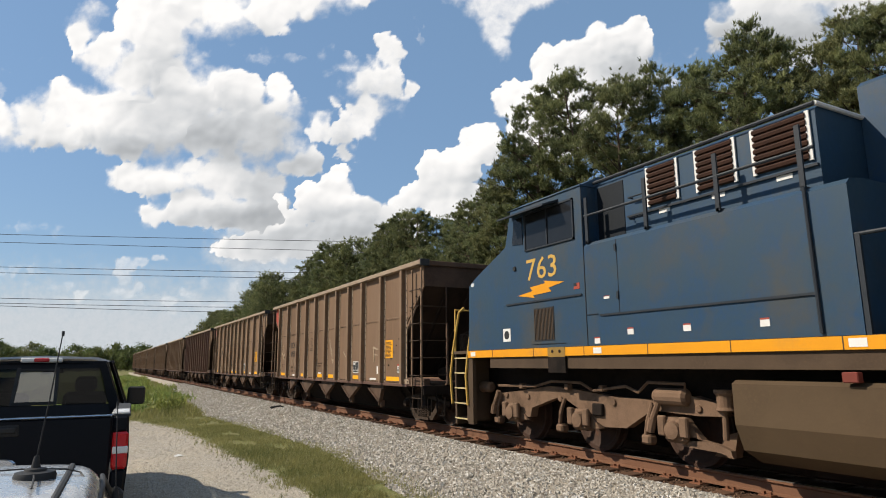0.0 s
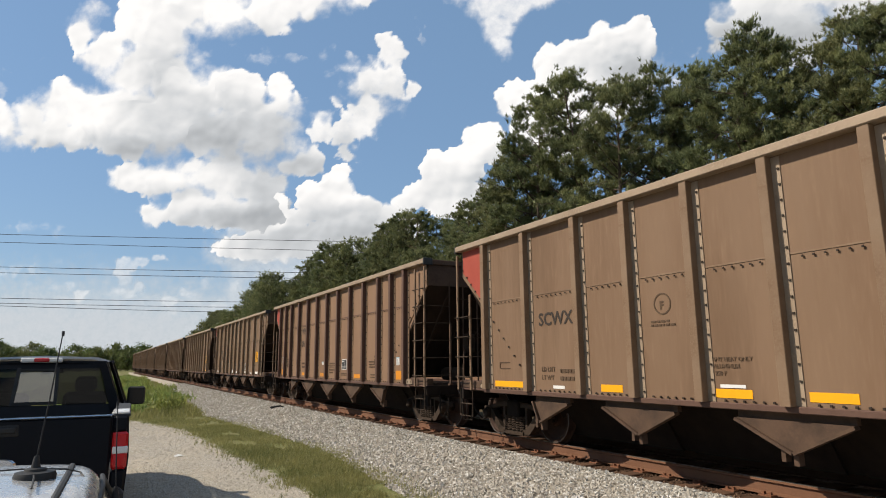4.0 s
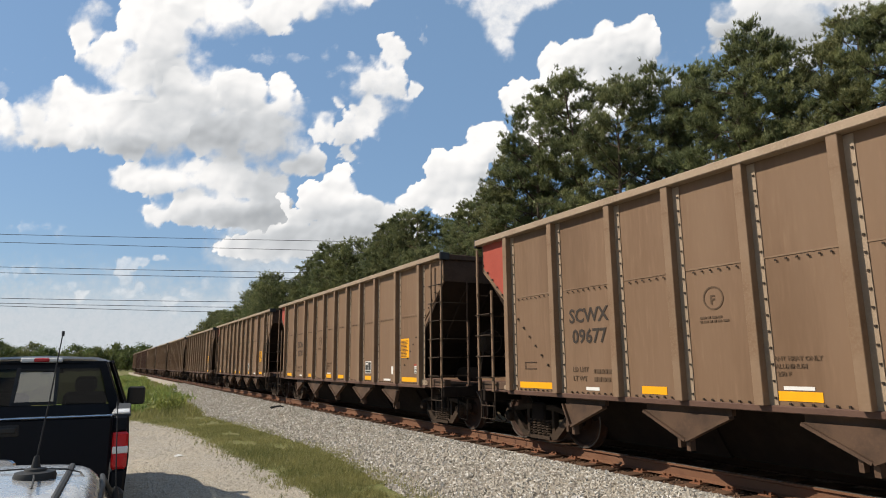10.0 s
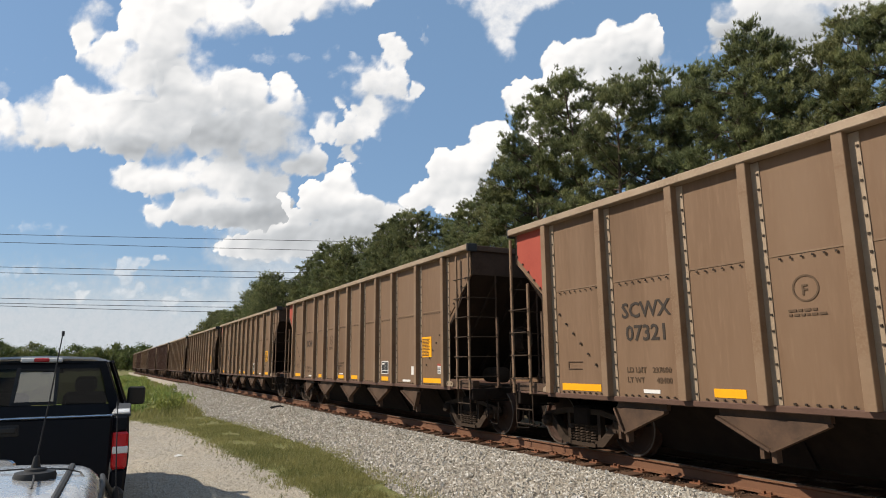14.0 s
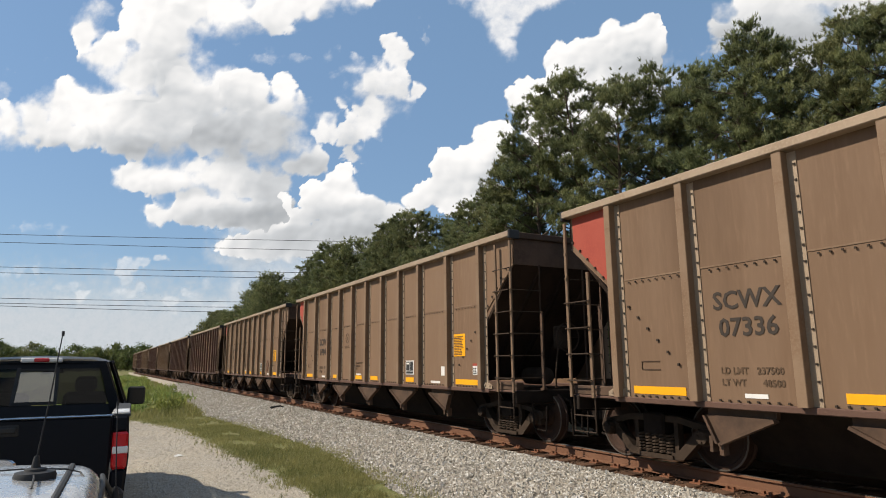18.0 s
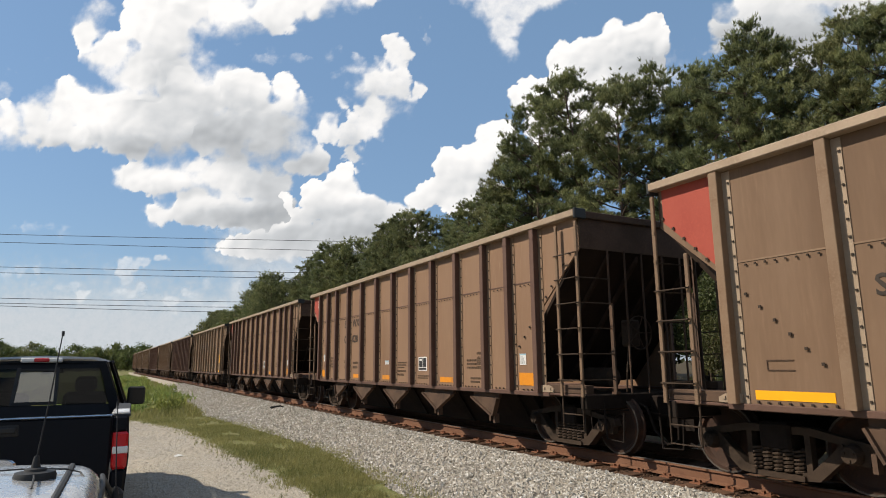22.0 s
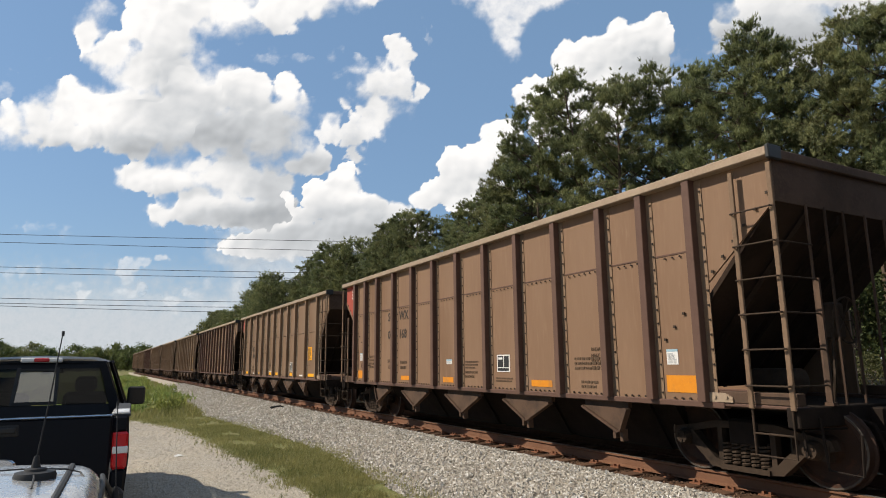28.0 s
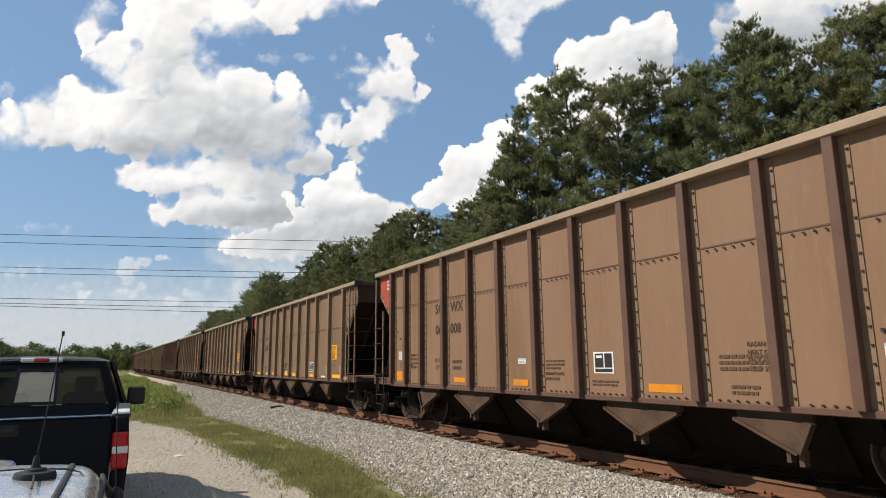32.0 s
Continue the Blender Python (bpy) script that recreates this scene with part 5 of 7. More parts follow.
    for y0, y1 in ((-5.35, -4.76), (-6.28, -5.64), (-7.26, -6.5)):
        gl = part("radiator_grille", G().box(U - 0.01, U, y0, y1, 3.75, 4.33), M["rubber"], cabinet, "rusty finned radiator grille")
        for k in range(7):
            part("fin", G().tube([(U - 0.02, y0 + 0.04, 3.79 + k * 0.083), (U - 0.02, y1 - 0.04, 3.79 + k * 0.083)], 0.036, 6), M["grille"], gl)
        for y in (y0, y1 - 0.05):
            part("white_strip", G().box(U - 0.03, U, y, y + 0.05, 3.74, 4.34), M["white"], gl, "white bolted strip")
        part("notice", G().box(U - 0.006, U, (y0 + y1) / 2 - 0.1, (y0 + y1) / 2 + 0.1, 3.60, 3.66), M["white"], cabinet)
    # upper handrail with its posts
    rl = part("upper_handrail", G().tube([(S + 0.02, -7.42, 3.80), (S + 0.02, -3.66, 3.80)], 0.022, 8), M["pipe"], lo)
    for y in (-7.26, -6.16, -4.96, -3.72):
        part("rail_post", G().box(S, S + 0.03, y - 0.03, y + 0.03, 3.34, 4.1).box(S, U + 0.02, y - 0.02, y + 0.02, 3.34, 3.38), M["pipe"], rl)
    for z in (3.95, 3.62):
        part("grab_iron", G().tube([(U, -4.45, z), (U - 0.09, -4.45, z), (U - 0.09, -4.72, z), (U, -4.72, z)], 0.012, 6), M["pipe"], lo)
    part("panel_seam", G().box(S - 0.005, S, -4.36, -4.35, 2.2, 3.3).box(S - 0.02, S, -7.30, -3.95, 2.165, 2.195).box(S - 0.012, S, -3.9, -3.64, 2.2, 2.21), M["pipe"], cabinet)
    for y, z in ((-4.1, 2.42), (-4.55, 1.86), (-5.55, 1.86), (-6.65, 1.86), (-3.85, 1.75)):
        part("notice", G().box(S - 0.006, S, y - 0.06, y + 0.06, z, z + 0.10 if z < 2.4 else z + 0.045), M["white"], cabinet)
        part("red_head", G().box(S - 0.008, S - 0.004, y - 0.06, y + 0.06, z + (0.08 if z < 2.4 else 0.036), z + (0.10 if z < 2.4 else 0.045)), M["red"], cabinet)
    for z in (3.12, 2.40):
        part("latch", G().box(S - 0.02, S, -4.36, -4.32, z, z + 0.11), M["pipe"], cabinet)
    part("cabinet_pipe", G().tube([(S - 0.02, -7.30, 1.75), (S - 0.02, -7.28, 3.36)], 0.022, 8), M["pipe"], lo)
    # long hood with walkway
    part("long_hood", G().prism([(-0.92, 1.72), (-0.92, 4.2), (-0.80, 4.48), (0.80, 4.48), (0.92, 4.2), (0.92, 1.72)], "y", -17.0, -8.9), blue, lo)
    part("hood_casing", G().prism([(-0.30, 1.72), (-0.30, 4.80), (-0.2, 4.88), (0.6, 4.88), (0.7, 4.80), (0.7, 1.72)], "y", -17.2, -7.33), blue, lo)
    part("radiator_wing", G().prism([(-0.92, 3.5), (-1.55, 4.1), (-1.55, 4.68), (1.55, 4.68), (1.55, 4.1), (0.92, 3.5)], "y", -20.5, -14.5), blue, lo)
    part("rear_hood", G().prism([(-1.0, 1.72), (-1.0, 4.3), (1.0, 4.3), (1.0, 1.72)], "y", -20.4, -17.0), blue, lo)
    hr = part("handrail", G().tube([(S + 0.03, -7.30, 2.75), (S + 0.03, -7.0 - 12.0, 2.75)], 0.022, 8), M["pipe"], lo)
    for k in range(9):
        y = -7.75 - 1.35 * k
        part("stanchion", G().box(S + 0.01, S + 0.05, y - 0.025, y + 0.025, 1.7, 2.76), M["pipe"], hr)
    for z in (3.25, 2.95, 2.5, 2.2):
        part("door_handle", G().tube([(-0.92, -7.95, z), (-0.97, -7.95, z), (-0.97, -8.15, z), (-0.92, -8.15, z)], 0.01, 6), M["white"], lo)
    # frame, stripe, tank
    part("yellow_stripe", G().box(S - 0.008, S + 0.05, -20.5, 0.03, 1.575, 1.715), M["stripe"], lo, "yellow reflective sill stripe")
    for k in range(14):
        y = -0.9 - k * 1.32
        part("stripe_joint", G().box(S - 0.011, S, y, y + 0.012, 1.575, 1.715), M["sill"], lo)
    for y in (-0.08, -3.75, -7.55):
        part("reflector", G().box(S - 0.011, S, y - 0.18, y, 1.6, 1.69), M["white"], lo)
    pad = part("jacking_pad", G().box(S - 0.014, S, -3.07, -2.62, 1.56, 1.72), M["yellow_dim"], lo, "grimy yellow jacking pad")
    # shade inside the pad's opening and two holes, painted as near-black pieces
    part("pad_opening", G().box(S - 0.012, S + 0.03, -3.07, -2.62, 1.30, 1.56), M["under"], pad)
    for y in (-2.94, -2.75):
        part("pad_bolt", G().lathe([(S - 0.02, 0.028), (S - 0.012, 0.03)], 10, (0, y, 1.65)), M["under"], pad)
    part("walkway", G().box(S + 0.02, -S - 0.02, -20.5, 0.80, 1.66, 1.72), M["sill"], lo)
    part("main_frame", G().box(S + 0.03, -S - 0.03, -20.5, -0.75, 1.37, 1.66), M["sill"], lo)
    part("frame_core", G().box(-0.9, 0.9, -20.5, 0.62, 0.85, 1.40), M["under"], lo)
    for c in (-0.98, -2.93, -4.9, -14.58, -16.53, -18.5):
        part("traction_motor", G().cbox(-0.62, 0.62, c - 0.75, c + 0.75, 0.2, 0.9, 0.1), M["under"], lo)
    tk = G()
    tk.prism([(S + 0.02, 1.20), (S + 0.02, 0.72), (S + 0.14, 0.42), (S + 0.45, 0.25), (-S - 0.45, 0.25), (-S - 0.14, 0.42), (-S - 0.02, 0.72), (-S - 0.02, 1.20), (-S - 0.1, 1.24), (S + 0.1, 1.24)], "y", -12.2, -6.12)
    part("fuel_tank", tk, M["tank"], lo, "tan dust-covered fuel tank")
    part("tank_gauge", G().cbox(S - 0.05, S + 0.05, -7.62, -7.46, 1.24, 1.35, 0.01), M["gauge"], lo, "small dull red gauge box")
    # pilot, steps and handrails at the nose
    part("pilot", G().box(S + 0.1, -S - 0.1, 0.70, 0.77, 0.2, 1.66), M["sill"], lo)
    part("step_well", G().box(S + 0.02, S + 0.10, -0.10, 0.10, 0.25, 1.66).box(S + 0.02, S + 0.55, 0.10, 0.14, 0.3, 1.6), M["sill"], lo)
    st = part("steps", G().box(S + 0.5, S + 0.53, 0.12, 0.68, 0.3, 1.6), M["under"], lo)
    for k in range(5):
        z = 0.34 + k * 0.31
        tr = part("tread", G().box(S + 0.03, S + 0.5, 0.14, 0.66, z - 0.03, z), M["under"], st)
        part("tread_edge", G().box(S + 0.02, S + 0.04, 0.14, 0.66, z - 0.02, z + 0.006), M["hand"], tr, "pale yellow step edge")
    for y in (0.08, 0.72):
        part("step_handrail", G().tube([(S, y, 0.62), (S - 0.01, y + 0.05, 1.2), (S + 0.02, y - 0.02, 1.75), (S + 0.08, y - 0.18, 2.55), (S + 0.2, y - 0.2, 2.66)], 0.027, 8), M["gold"], lo, "pale yellow bent handrail")
    part("front_rail", G().tube([(S + 0.1, 0.74, 1.72), (S + 0.1, 0.74, 2.62), (-0.35, 0.74, 2.62), (-0.35, 0.74, 1.72)], 0.022, 8).tube([(0.35, 0.74, 1.72), (0.35, 0.74, 2.62), (-S - 0.1, 0.74, 2.62), (-S - 0.1, 0.74, 1.72)], 0.022, 8), M["gold"], lo)
    part("air_hose", G().tube([(-0.9, 0.76, 0.75), (-0.92, 1.0, 0.62), (-0.86, 1.12, 0.3), (-0.8, 1.25, 0.22)], 0.026, 6).tube([(-0.7, 0.76, 0.75), (-0.7, 1.02, 0.6), (-0.66, 1.14, 0.28), (-0.6, 1.3, 0.2)], 0.026, 6), M["rubber"], lo)
    part("headlight_box", G().cbox(-0.3, 0.3, 0.0, 0.15, 2.1, 2.5, 0.02), M["sill"], lo)
    cp = G().box(-0.1, 0.1, 0.7, 1.35, 0.42, 0.62).prism([(-0.14, 1.3), (0.14, 1.3), (0.16, 1.46), (0.0, 1.5), (-0.12, 1.42)], "z", 0.4, 0.72)
    cp.tube([(-0.5, 0.8, 0.9), (-0.62, 1.4, 0.6), (-0.5, 1.6, 0.25), (-0.35, 1.75, 0.2)], 0.03, 6)
    part("coupler", cp, M["under"], lo)
    # bogies
    axles = []
    for y0, flip in ((0.0, 1), (-13.6, -1)):
        c = y0 - 2.93
        fr = G()
        fr.prism([(c + a, z) for a, z in ((2.65, 0.70), (2.55, 0.86), (1.85, 0.93), (0.85, 1.05), (0.12, 1.01), (-0.85, 0.92), (-1.38, 0.92), (-1.74, 0.88), (-2.25, 1.0), (-2.62, 0.92), (-2.76, 0.76),
                  (-2.33, 0.74), (-1.52, 0.77), (-0.98, 0.47), (-0.50, 0.45), (0.38, 0.82), (0.68, 0.85), (1.40, 0.64), (1.46, 0.47), (1.87, 0.47), (2.30, 0.62))], "x", -1.14, -0.98)
        frame_n = part("bogie_frame", fr, M["cast"], lo, "tan dusty cast bogie frame")
        part("bogie_frame", G().box(0.98, 1.14, c - 2.7, c + 2.7, 0.5, 0.95), M["under"], lo)
        for q, r in ((2.98, 0.11), (-1.92, 0.12)):
            part("brake_cylinder", G().lathe([(-0.3, r * 0.6), (-0.26, r), (0.22, r), (0.28, r * 0.7)], 14, (-1.18, c + q, 0.98), "y"), M["cast"], frame_n)
        part("sand_pipe", G().tube([(-1.2, c + 2.4, 1.02), (-1.2, c + 1.2, 1.04), (-1.2, c + 0.7, 1.14), (-1.2, c - 0.05, 1.13), (-1.2, c - 0.35, 1.01), (-1.2, c - 1.07, 1.10), (-1.2, c - 1.33, 1.02), (-1.2, c - 1.53, 1.17), (-1.2, c - 2.19, 1.16), (-1.2, c - 2.19, 0.98)], 0.025, 6), M["cast"], frame_n)
        for q in (2.38, -1.73):
            part("damper", G().tube([(-1.22, c + q, 0.92), (-1.24, c + q + 0.12, 0.66)], 0.045, 8).tube([(-1.24, c + q + 0.12, 0.66), (-1.24, c + q + 0.18, 0.48)], 0.065, 8), M["cast"], frame_n)
        for q in (1.95, 0.0, -1.97):
            part("axle_box", G().cbox(-1.24, -1.0, c + q - 0.2, c + q + 0.2, 0.36, 0.70, 0.05).lathe([(-1.30, 0.06), (-1.29, 0.12), (-1.22, 0.14)], 14, (0, c + q, 0.53)).prism([(c + q - 0.42, 0.42), (c + q - 0.18, 0.66), (c + q - 0.18, 0.40)], "x", -1.16, -1.06), M["cast"], frame_n)
            ws = part("wheelset", shared("loco_axle/", lambda: G().lathe([(-1.0, 0.09), (1.0, 0.09)], 12), M["under"], True), None, lo, at=pose(0, c + q, 0.53))
            for sx in (-1, 1):
                part("wheel", shared("loco_wheel/%d" % sx, lambda: G().lathe([(sx * 0.66, 0.56), (sx * 0.69, 0.56), (sx * 0.70, 0.533), (sx * 0.80, 0.525), (sx * 0.80, 0.46), (sx * 0.76, 0.42), (sx * 0.74, 0.2), (sx * 0.82, 0.16), (sx * 0.82, 0.1)], 32), M["wheel"], True), None, ws)
            axles.append((ws, c + q))
        for q in (2.2, 1.5, 0.55, -0.75, -1.5, -2.35):
            part("bolt_cap", G().lathe([(-1.17, 0.035), (-1.165, 0.05), (-1.13, 0.055)], 10, (0, c + q, 0.84)), M["cast"], frame_n)
        for q, z in ((1.62, 0.98), (0.3, 1.0), (-0.55, 1.0), (-2.0, 0.98)):
            part("pipe_bracket", G().cbox(-1.23, -1.12, c + q - 0.05, c + q + 0.05, z, z + 0.10, 0.01), M["cast"], frame_n)
        for q in (1.95, 0.0, -1.97):
            part("brake_rigging", G().tube([(-1.16, c + q + 0.42, 0.86), (-1.2, c + q + 0.50, 0.6), (-1.15, c + q + 0.60, 0.34)], 0.035, 7).cbox(-1.22, -1.05, c + q + 0.46, c + q + 0.64, 0.28, 0.42, 0.03), M["cast"], frame_n)
            part("box_cap", G().cbox(-1.28, -1.2, c + q - 0.26, c + q - 0.12, 0.44, 0.72, 0.02).cbox(-1.28, -1.2, c + q + 0.12, c + q + 0.26, 0.44, 0.72, 0.02), M["cast"], frame_n)
        part("speed_box", G().cbox(-1.20, -1.13, c - 0.52, c - 0.29, 0.62, 0.81, 0.015), M["under"], frame_n)
        part("rubber_mount", G().lathe([(0.82, 0.10), (0.84, 0.13), (0.88, 0.11), (1.02, 0.11), (1.06, 0.14), (1.10, 0.14)], 16, (-1.10, c - 2.74, 0), "z").tube([(-1.10, c - 2.72, 0.82), (-1.10, c - 2.70, 0.46)], 0.04, 8), M["cast"], frame_n, "stacked rubber mount")
        part("brake_hanger", G().prism([(c - 2.04, 0.48), (c - 2.04, 0.32), (c - 2.62, 0.30), (c - 2.82, 0.26), (c - 2.80, 0.34), (c - 2.60, 0.40)], "x", -1.16, -1.08), M["cast"], frame_n)
        part("brake_shoe", G().prism([(c - 2.3, 0.2), (c - 2.55, 0.5), (c - 2.7, 0.55), (c - 2.6, 0.2)], "x", -0.85, -0.68), M["cast"], frame_n)
    return lo, axles


LOCO = locomotive()


# ---- parked pickup and saloon car ----
M["paint_black"] = material("black_car_paint", (0.006, 0.0065, 0.009), (0.007, 0.008, 0.011), 0.35, 0.0, 1.5, 30, 0.0, (0.010, 0.0095, 0.009), 0.66, spec=0.12, coat=0.0)
M["silver"] = material("silver_car_paint", (0.42, 0.43, 0.44), (0.46, 0.47, 0.48), 0.28, 0.5, 1.5, 30, 0.0, coat=0.5)
M["chrome"] = material("chrome", (0.6, 0.6, 0.6), (0.65, 0.65, 0.65), 0.15, 1.0, 5, 60, 0.0)
M["lamp_red"] = material("red_lamp_lens", (0.45, 0.012, 0.015), (0.5, 0.02, 0.02), 0.2, 0, 5, 60, 0.0, coat=0.5)
M["lamp_clear"] = material("clear_lamp_lens", (0.6, 0.58, 0.55), (0.7, 0.68, 0.65), 0.2, 0, 5, 60, 0.0, coat=0.5)
M["plastic"] = material("black_plastic", (0.02, 0.02, 0.021), (0.03, 0.03, 0.03), 0.6, 0, 8, 80, 0.05)
M["seatcloth"] = material("dark_seat_cloth", (0.03, 0.03, 0.033), (0.05, 0.05, 0.05), 0.9, 0, 10, 80, 0.1)


def window_glass(name, colour, shine=0.07):
    m = bpy.data.materials.new(name)
    m.use_nodes = True
    t = m.node_tree
    t.nodes.remove(t.nodes["Principled BSDF"])
    tr, gl, mx = t.nodes.new("ShaderNodeBsdfTransparent"), t.nodes.new("ShaderNodeBsdfGlossy"), t.nodes.new("ShaderNodeMixShader")
    tr.inputs["Color"].default_value = (*colour, 1)
    gl.inputs["Roughness"].default_value = 0.03
    mx.inputs[0].default_value = shine
    t.links.new(tr.outputs[0], mx.inputs[1])
    t.links.new(gl.outputs[0], mx.inputs[2])
    t.links.new(mx.outputs[0], t.nodes["Material Output"].inputs["Surface"])
    return m


M["pane"] = window_glass("tinted_window_glass", (0.075, 0.080, 0.077), 0.015)
M["slider"] = window_glass("shiny_sliding_pane", (0.14, 0.15, 0.15), 0.16)
M["clear"] = window_glass("clear_window_glass", (0.9, 0.92, 0.91))


def loft(rows, close=True):
    """Skin over cross-sections of equally many points; rows run along the body."""
    g, n = G(), len(rows[0])
    fs = [(i * n + k, i * n + k + 1, (i + 1) * n + k + 1, (i + 1) * n + k) for i in range(len(rows) - 1) for k in range(n - 1)]
    if close:
        fs += [tuple(range(n))[::-1], tuple(range((len(rows) - 1) * n, len(rows) * n))]
    return g.add([p for r in rows for p in r], fs)


def half_round(w, z0, z1, y, r=0.12, lean=0.0):
    """A body cross-section: sides, rounded shoulders and top."""
    return [(-w, y, z0), (-w + lean * 0.4, y, (z0 + z1) / 2), (-w + lean, y, z1 - r), (-w + lean + r * 0.35, y, z1 - r * 0.3), (-w + lean + r, y, z1), (-w * 0.3, y, z1 + 0.02), (w * 0.3, y, z1 + 0.02),
            (w - lean - r, y, z1), (w - lean - r * 0.35, y, z1 - r * 0.3), (w - lean, y, z1 - r), (w - lean * 0.4, y, (z0 + z1) / 2), (w, y, z0)]


def road_wheel(car, x, y, r, w=0.24):
    wh = part("wheel", G().lathe([(-w / 2, r * 0.62), (-w / 2, r * 0.95), (-w * 0.35, r), (w * 0.35, r), (w / 2, r * 0.95), (w / 2, r * 0.62)], 28), M["rubber"], car, smooth=True, at=pose(x, y, r))
    part("rim", G().lathe([(-w * 0.4, r * 0.05), (-w * 0.4, r * 0.5), (-w * 0.5, r * 0.62), (w * 0.5, r * 0.62), (w * 0.4, r * 0.5), (w * 0.4, r * 0.05)], 20), M["chrome"], wh)


def pickup():
    t = thing("pickup_truck", "black four-door pickup truck parked on gravel", "pickup truck", m=pose(-0.69, 6.9, 0, 0, 0, -2.4))
    black = M["paint_black"]
    W = 1.0
    # cargo bed: floor, walls, tailgate
    part("bed_side", G().prism([(W, 0.62), (W + 0.02, 0.95), (W, 1.28), (W - 0.03, 1.34), (W - 0.12, 1.34), (W - 0.12, 0.62)], "y", 0.07, 2.0), black, t)
    part("bed_side", G().prism([(-W, 0.62), (-W - 0.02, 0.95), (-W, 1.28), (-W + 0.03, 1.34), (-W + 0.12, 1.34), (-W + 0.12, 0.62)], "y", 0.07, 2.0), black, t)
    part("bed_cap", G().cbox(W - 0.14, W + 0.012, 0.02, 2.0, 1.335, 1.365, 0.01), M["plastic"], t, "black plastic bed rail cap")
    part("bed_cap", G().cbox(-W - 0.012, -W + 0.14, 0.02, 2.0, 1.335, 1.365, 0.01), M["plastic"], t, "black plastic bed rail cap")
    # a pale slab paints the sunlit corner of the black bed cap
    part("bed_corner", G().cbox(W - 0.15, W + 0.005, 0.03, 0.5, 1.36, 1.385, 0.008), M["lamp_clear"], t, "bed rail corner painted pale as sunlit")
    part("bed_floor", G().box(-W + 0.1, W - 0.1, 0.05, 2.0, 0.66, 0.72), M["plastic"], t)
    gate = part("tailgate", G().cbox(-0.86, 0.86, -0.01, 0.06, 0.72, 1.35, 0.02), black, t)
    # sunlight on the gate's top edge is put in as a chrome strip
    part("gate_cap", G().cbox(-0.86, 0.86, -0.02, 0.07, 1.345, 1.365, 0.008), M["chrome"], gate, "tailgate top edge brightened as sunlit")
    part("handle_recess", G().cbox(-0.12, 0.12, -0.025, 0.0, 1.205, 1.305, 0.02), M["plastic"], gate)
    part("handle", G().cbox(-0.10, 0.10, -0.045, -0.02, 1.235, 1.285, 0.01), M["plastic"], gate)
    ov = G().lathe([(-0.02, 0.10), (-0.032, 0.085)], 24, (0, 0, 0), "y")
    part("oval_badge", ov, M["chrome"], gate, "oval chrome badge", at=pose(0, 0, 0.965) @ Matrix.Diagonal((1.25, 1, 0.55, 1)))
    for s in (-1, 1):
        lamp = part("tail_lamp", G().cbox(*sorted((s * 0.87, s * 1.005)), -0.015, 0.16, 0.86, 1.20, 0.02), M["lamp_red"], t, "red tail lamp")
        part("reversing_lens", G().cbox(*sorted((s * 0.875, s * 1.008)), -0.022, 0.1, 1.0, 1.07, 0.01), M["lamp_clear"], lamp)
        part("lower_pillar", G().cbox(*sorted((s * 0.87, s * 1.0)), 0.0, 0.14, 0.66, 0.85, 0.02), black, t)
        part("upper_pillar", G().cbox(*sorted((s * 0.87, s * 1.0)), 0.0, 0.14, 1.20, 1.35, 0.02), black, t)
    part("rear_bumper", G().cbox(-W, W, -0.16, 0.05, 0.48, 0.70, 0.04), M["plastic"], t)
    part("number_plate", G().box(-0.16, 0.16, -0.166, -0.158, 0.52, 0.66), M["white"], t)
    # cab: lower body, pillars, roof
    low = [half_round(W, 0.45, 1.22, y, 0.08) for y in (2.03, 2.1, 4.3)]
    part("cab_body", loft(low), black, t, smooth=True)
    hood = [half_round(W, 0.45, 1.20, 4.3, 0.1), half_round(W, 0.45, 1.17, 5.0, 0.12), half_round(W - 0.03, 0.45, 1.10, 5.4, 0.14), half_round(W - 0.1, 0.45, 0.98, 5.6, 0.16)]
    part("hood", loft(hood), black, t, smooth=True)
    roof = [[(-0.70, 2.30, 1.86), (-0.55, 2.26, 1.90), (0, 2.22, 1.92), (0.55, 2.26, 1.90), (0.70, 2.30, 1.86)], [(-0.74, 2.5, 1.88), (-0.56, 2.5, 1.93), (0, 2.5, 1.95), (0.56, 2.5, 1.93), (0.74, 2.5, 1.88)],
            [(-0.74, 3.2, 1.88), (-0.56, 3.2, 1.935), (0, 3.2, 1.955), (0.56, 3.2, 1.935), (0.74, 3.2, 1.88)], [(-0.70, 3.55, 1.84), (-0.55, 3.6, 1.88), (0, 3.63, 1.90), (0.55, 3.6, 1.88), (0.70, 3.55, 1.84)]]
    r = loft(roof, False)
    lower = loft([[(x, y, z - 0.05) for x, y, z in row] for row in roof], False)
    r.add(lower.v, lower.f)
    part("roof", r, black, t, smooth=True)
    for s in (-1, 1):
        g = G()
        g.prism([(s * 0.93, 1.22), (s * 0.70, 1.86), (s * 0.62, 1.86), (s * 0.80, 1.22)], "y", 2.05, 2.75)
        part("corner_pillar", g, black, t)
        part("centre_pillar", G().prism([(s * 0.97, 1.22), (s * 0.74, 1.88), (s * 0.70, 1.88), (s * 0.92, 1.22)], "y", 2.95, 3.08), black, t)
        part("windscreen_pillar", G().tube([(s * 0.95, 4.35, 1.2), (s * 0.72, 3.55, 1.87)], 0.04, 6), black, t)
        part("side_glass", G().add([(s * 0.95, 2.25, 1.24), (s * 0.95, 4.25, 1.22), (s * 0.73, 3.5, 1.85), (s * 0.73, 2.3, 1.86)], [(0, 1, 2, 3)]), M["pane"], t)
        road_wheel(t, s * 0.86, 0.95, 0.38)
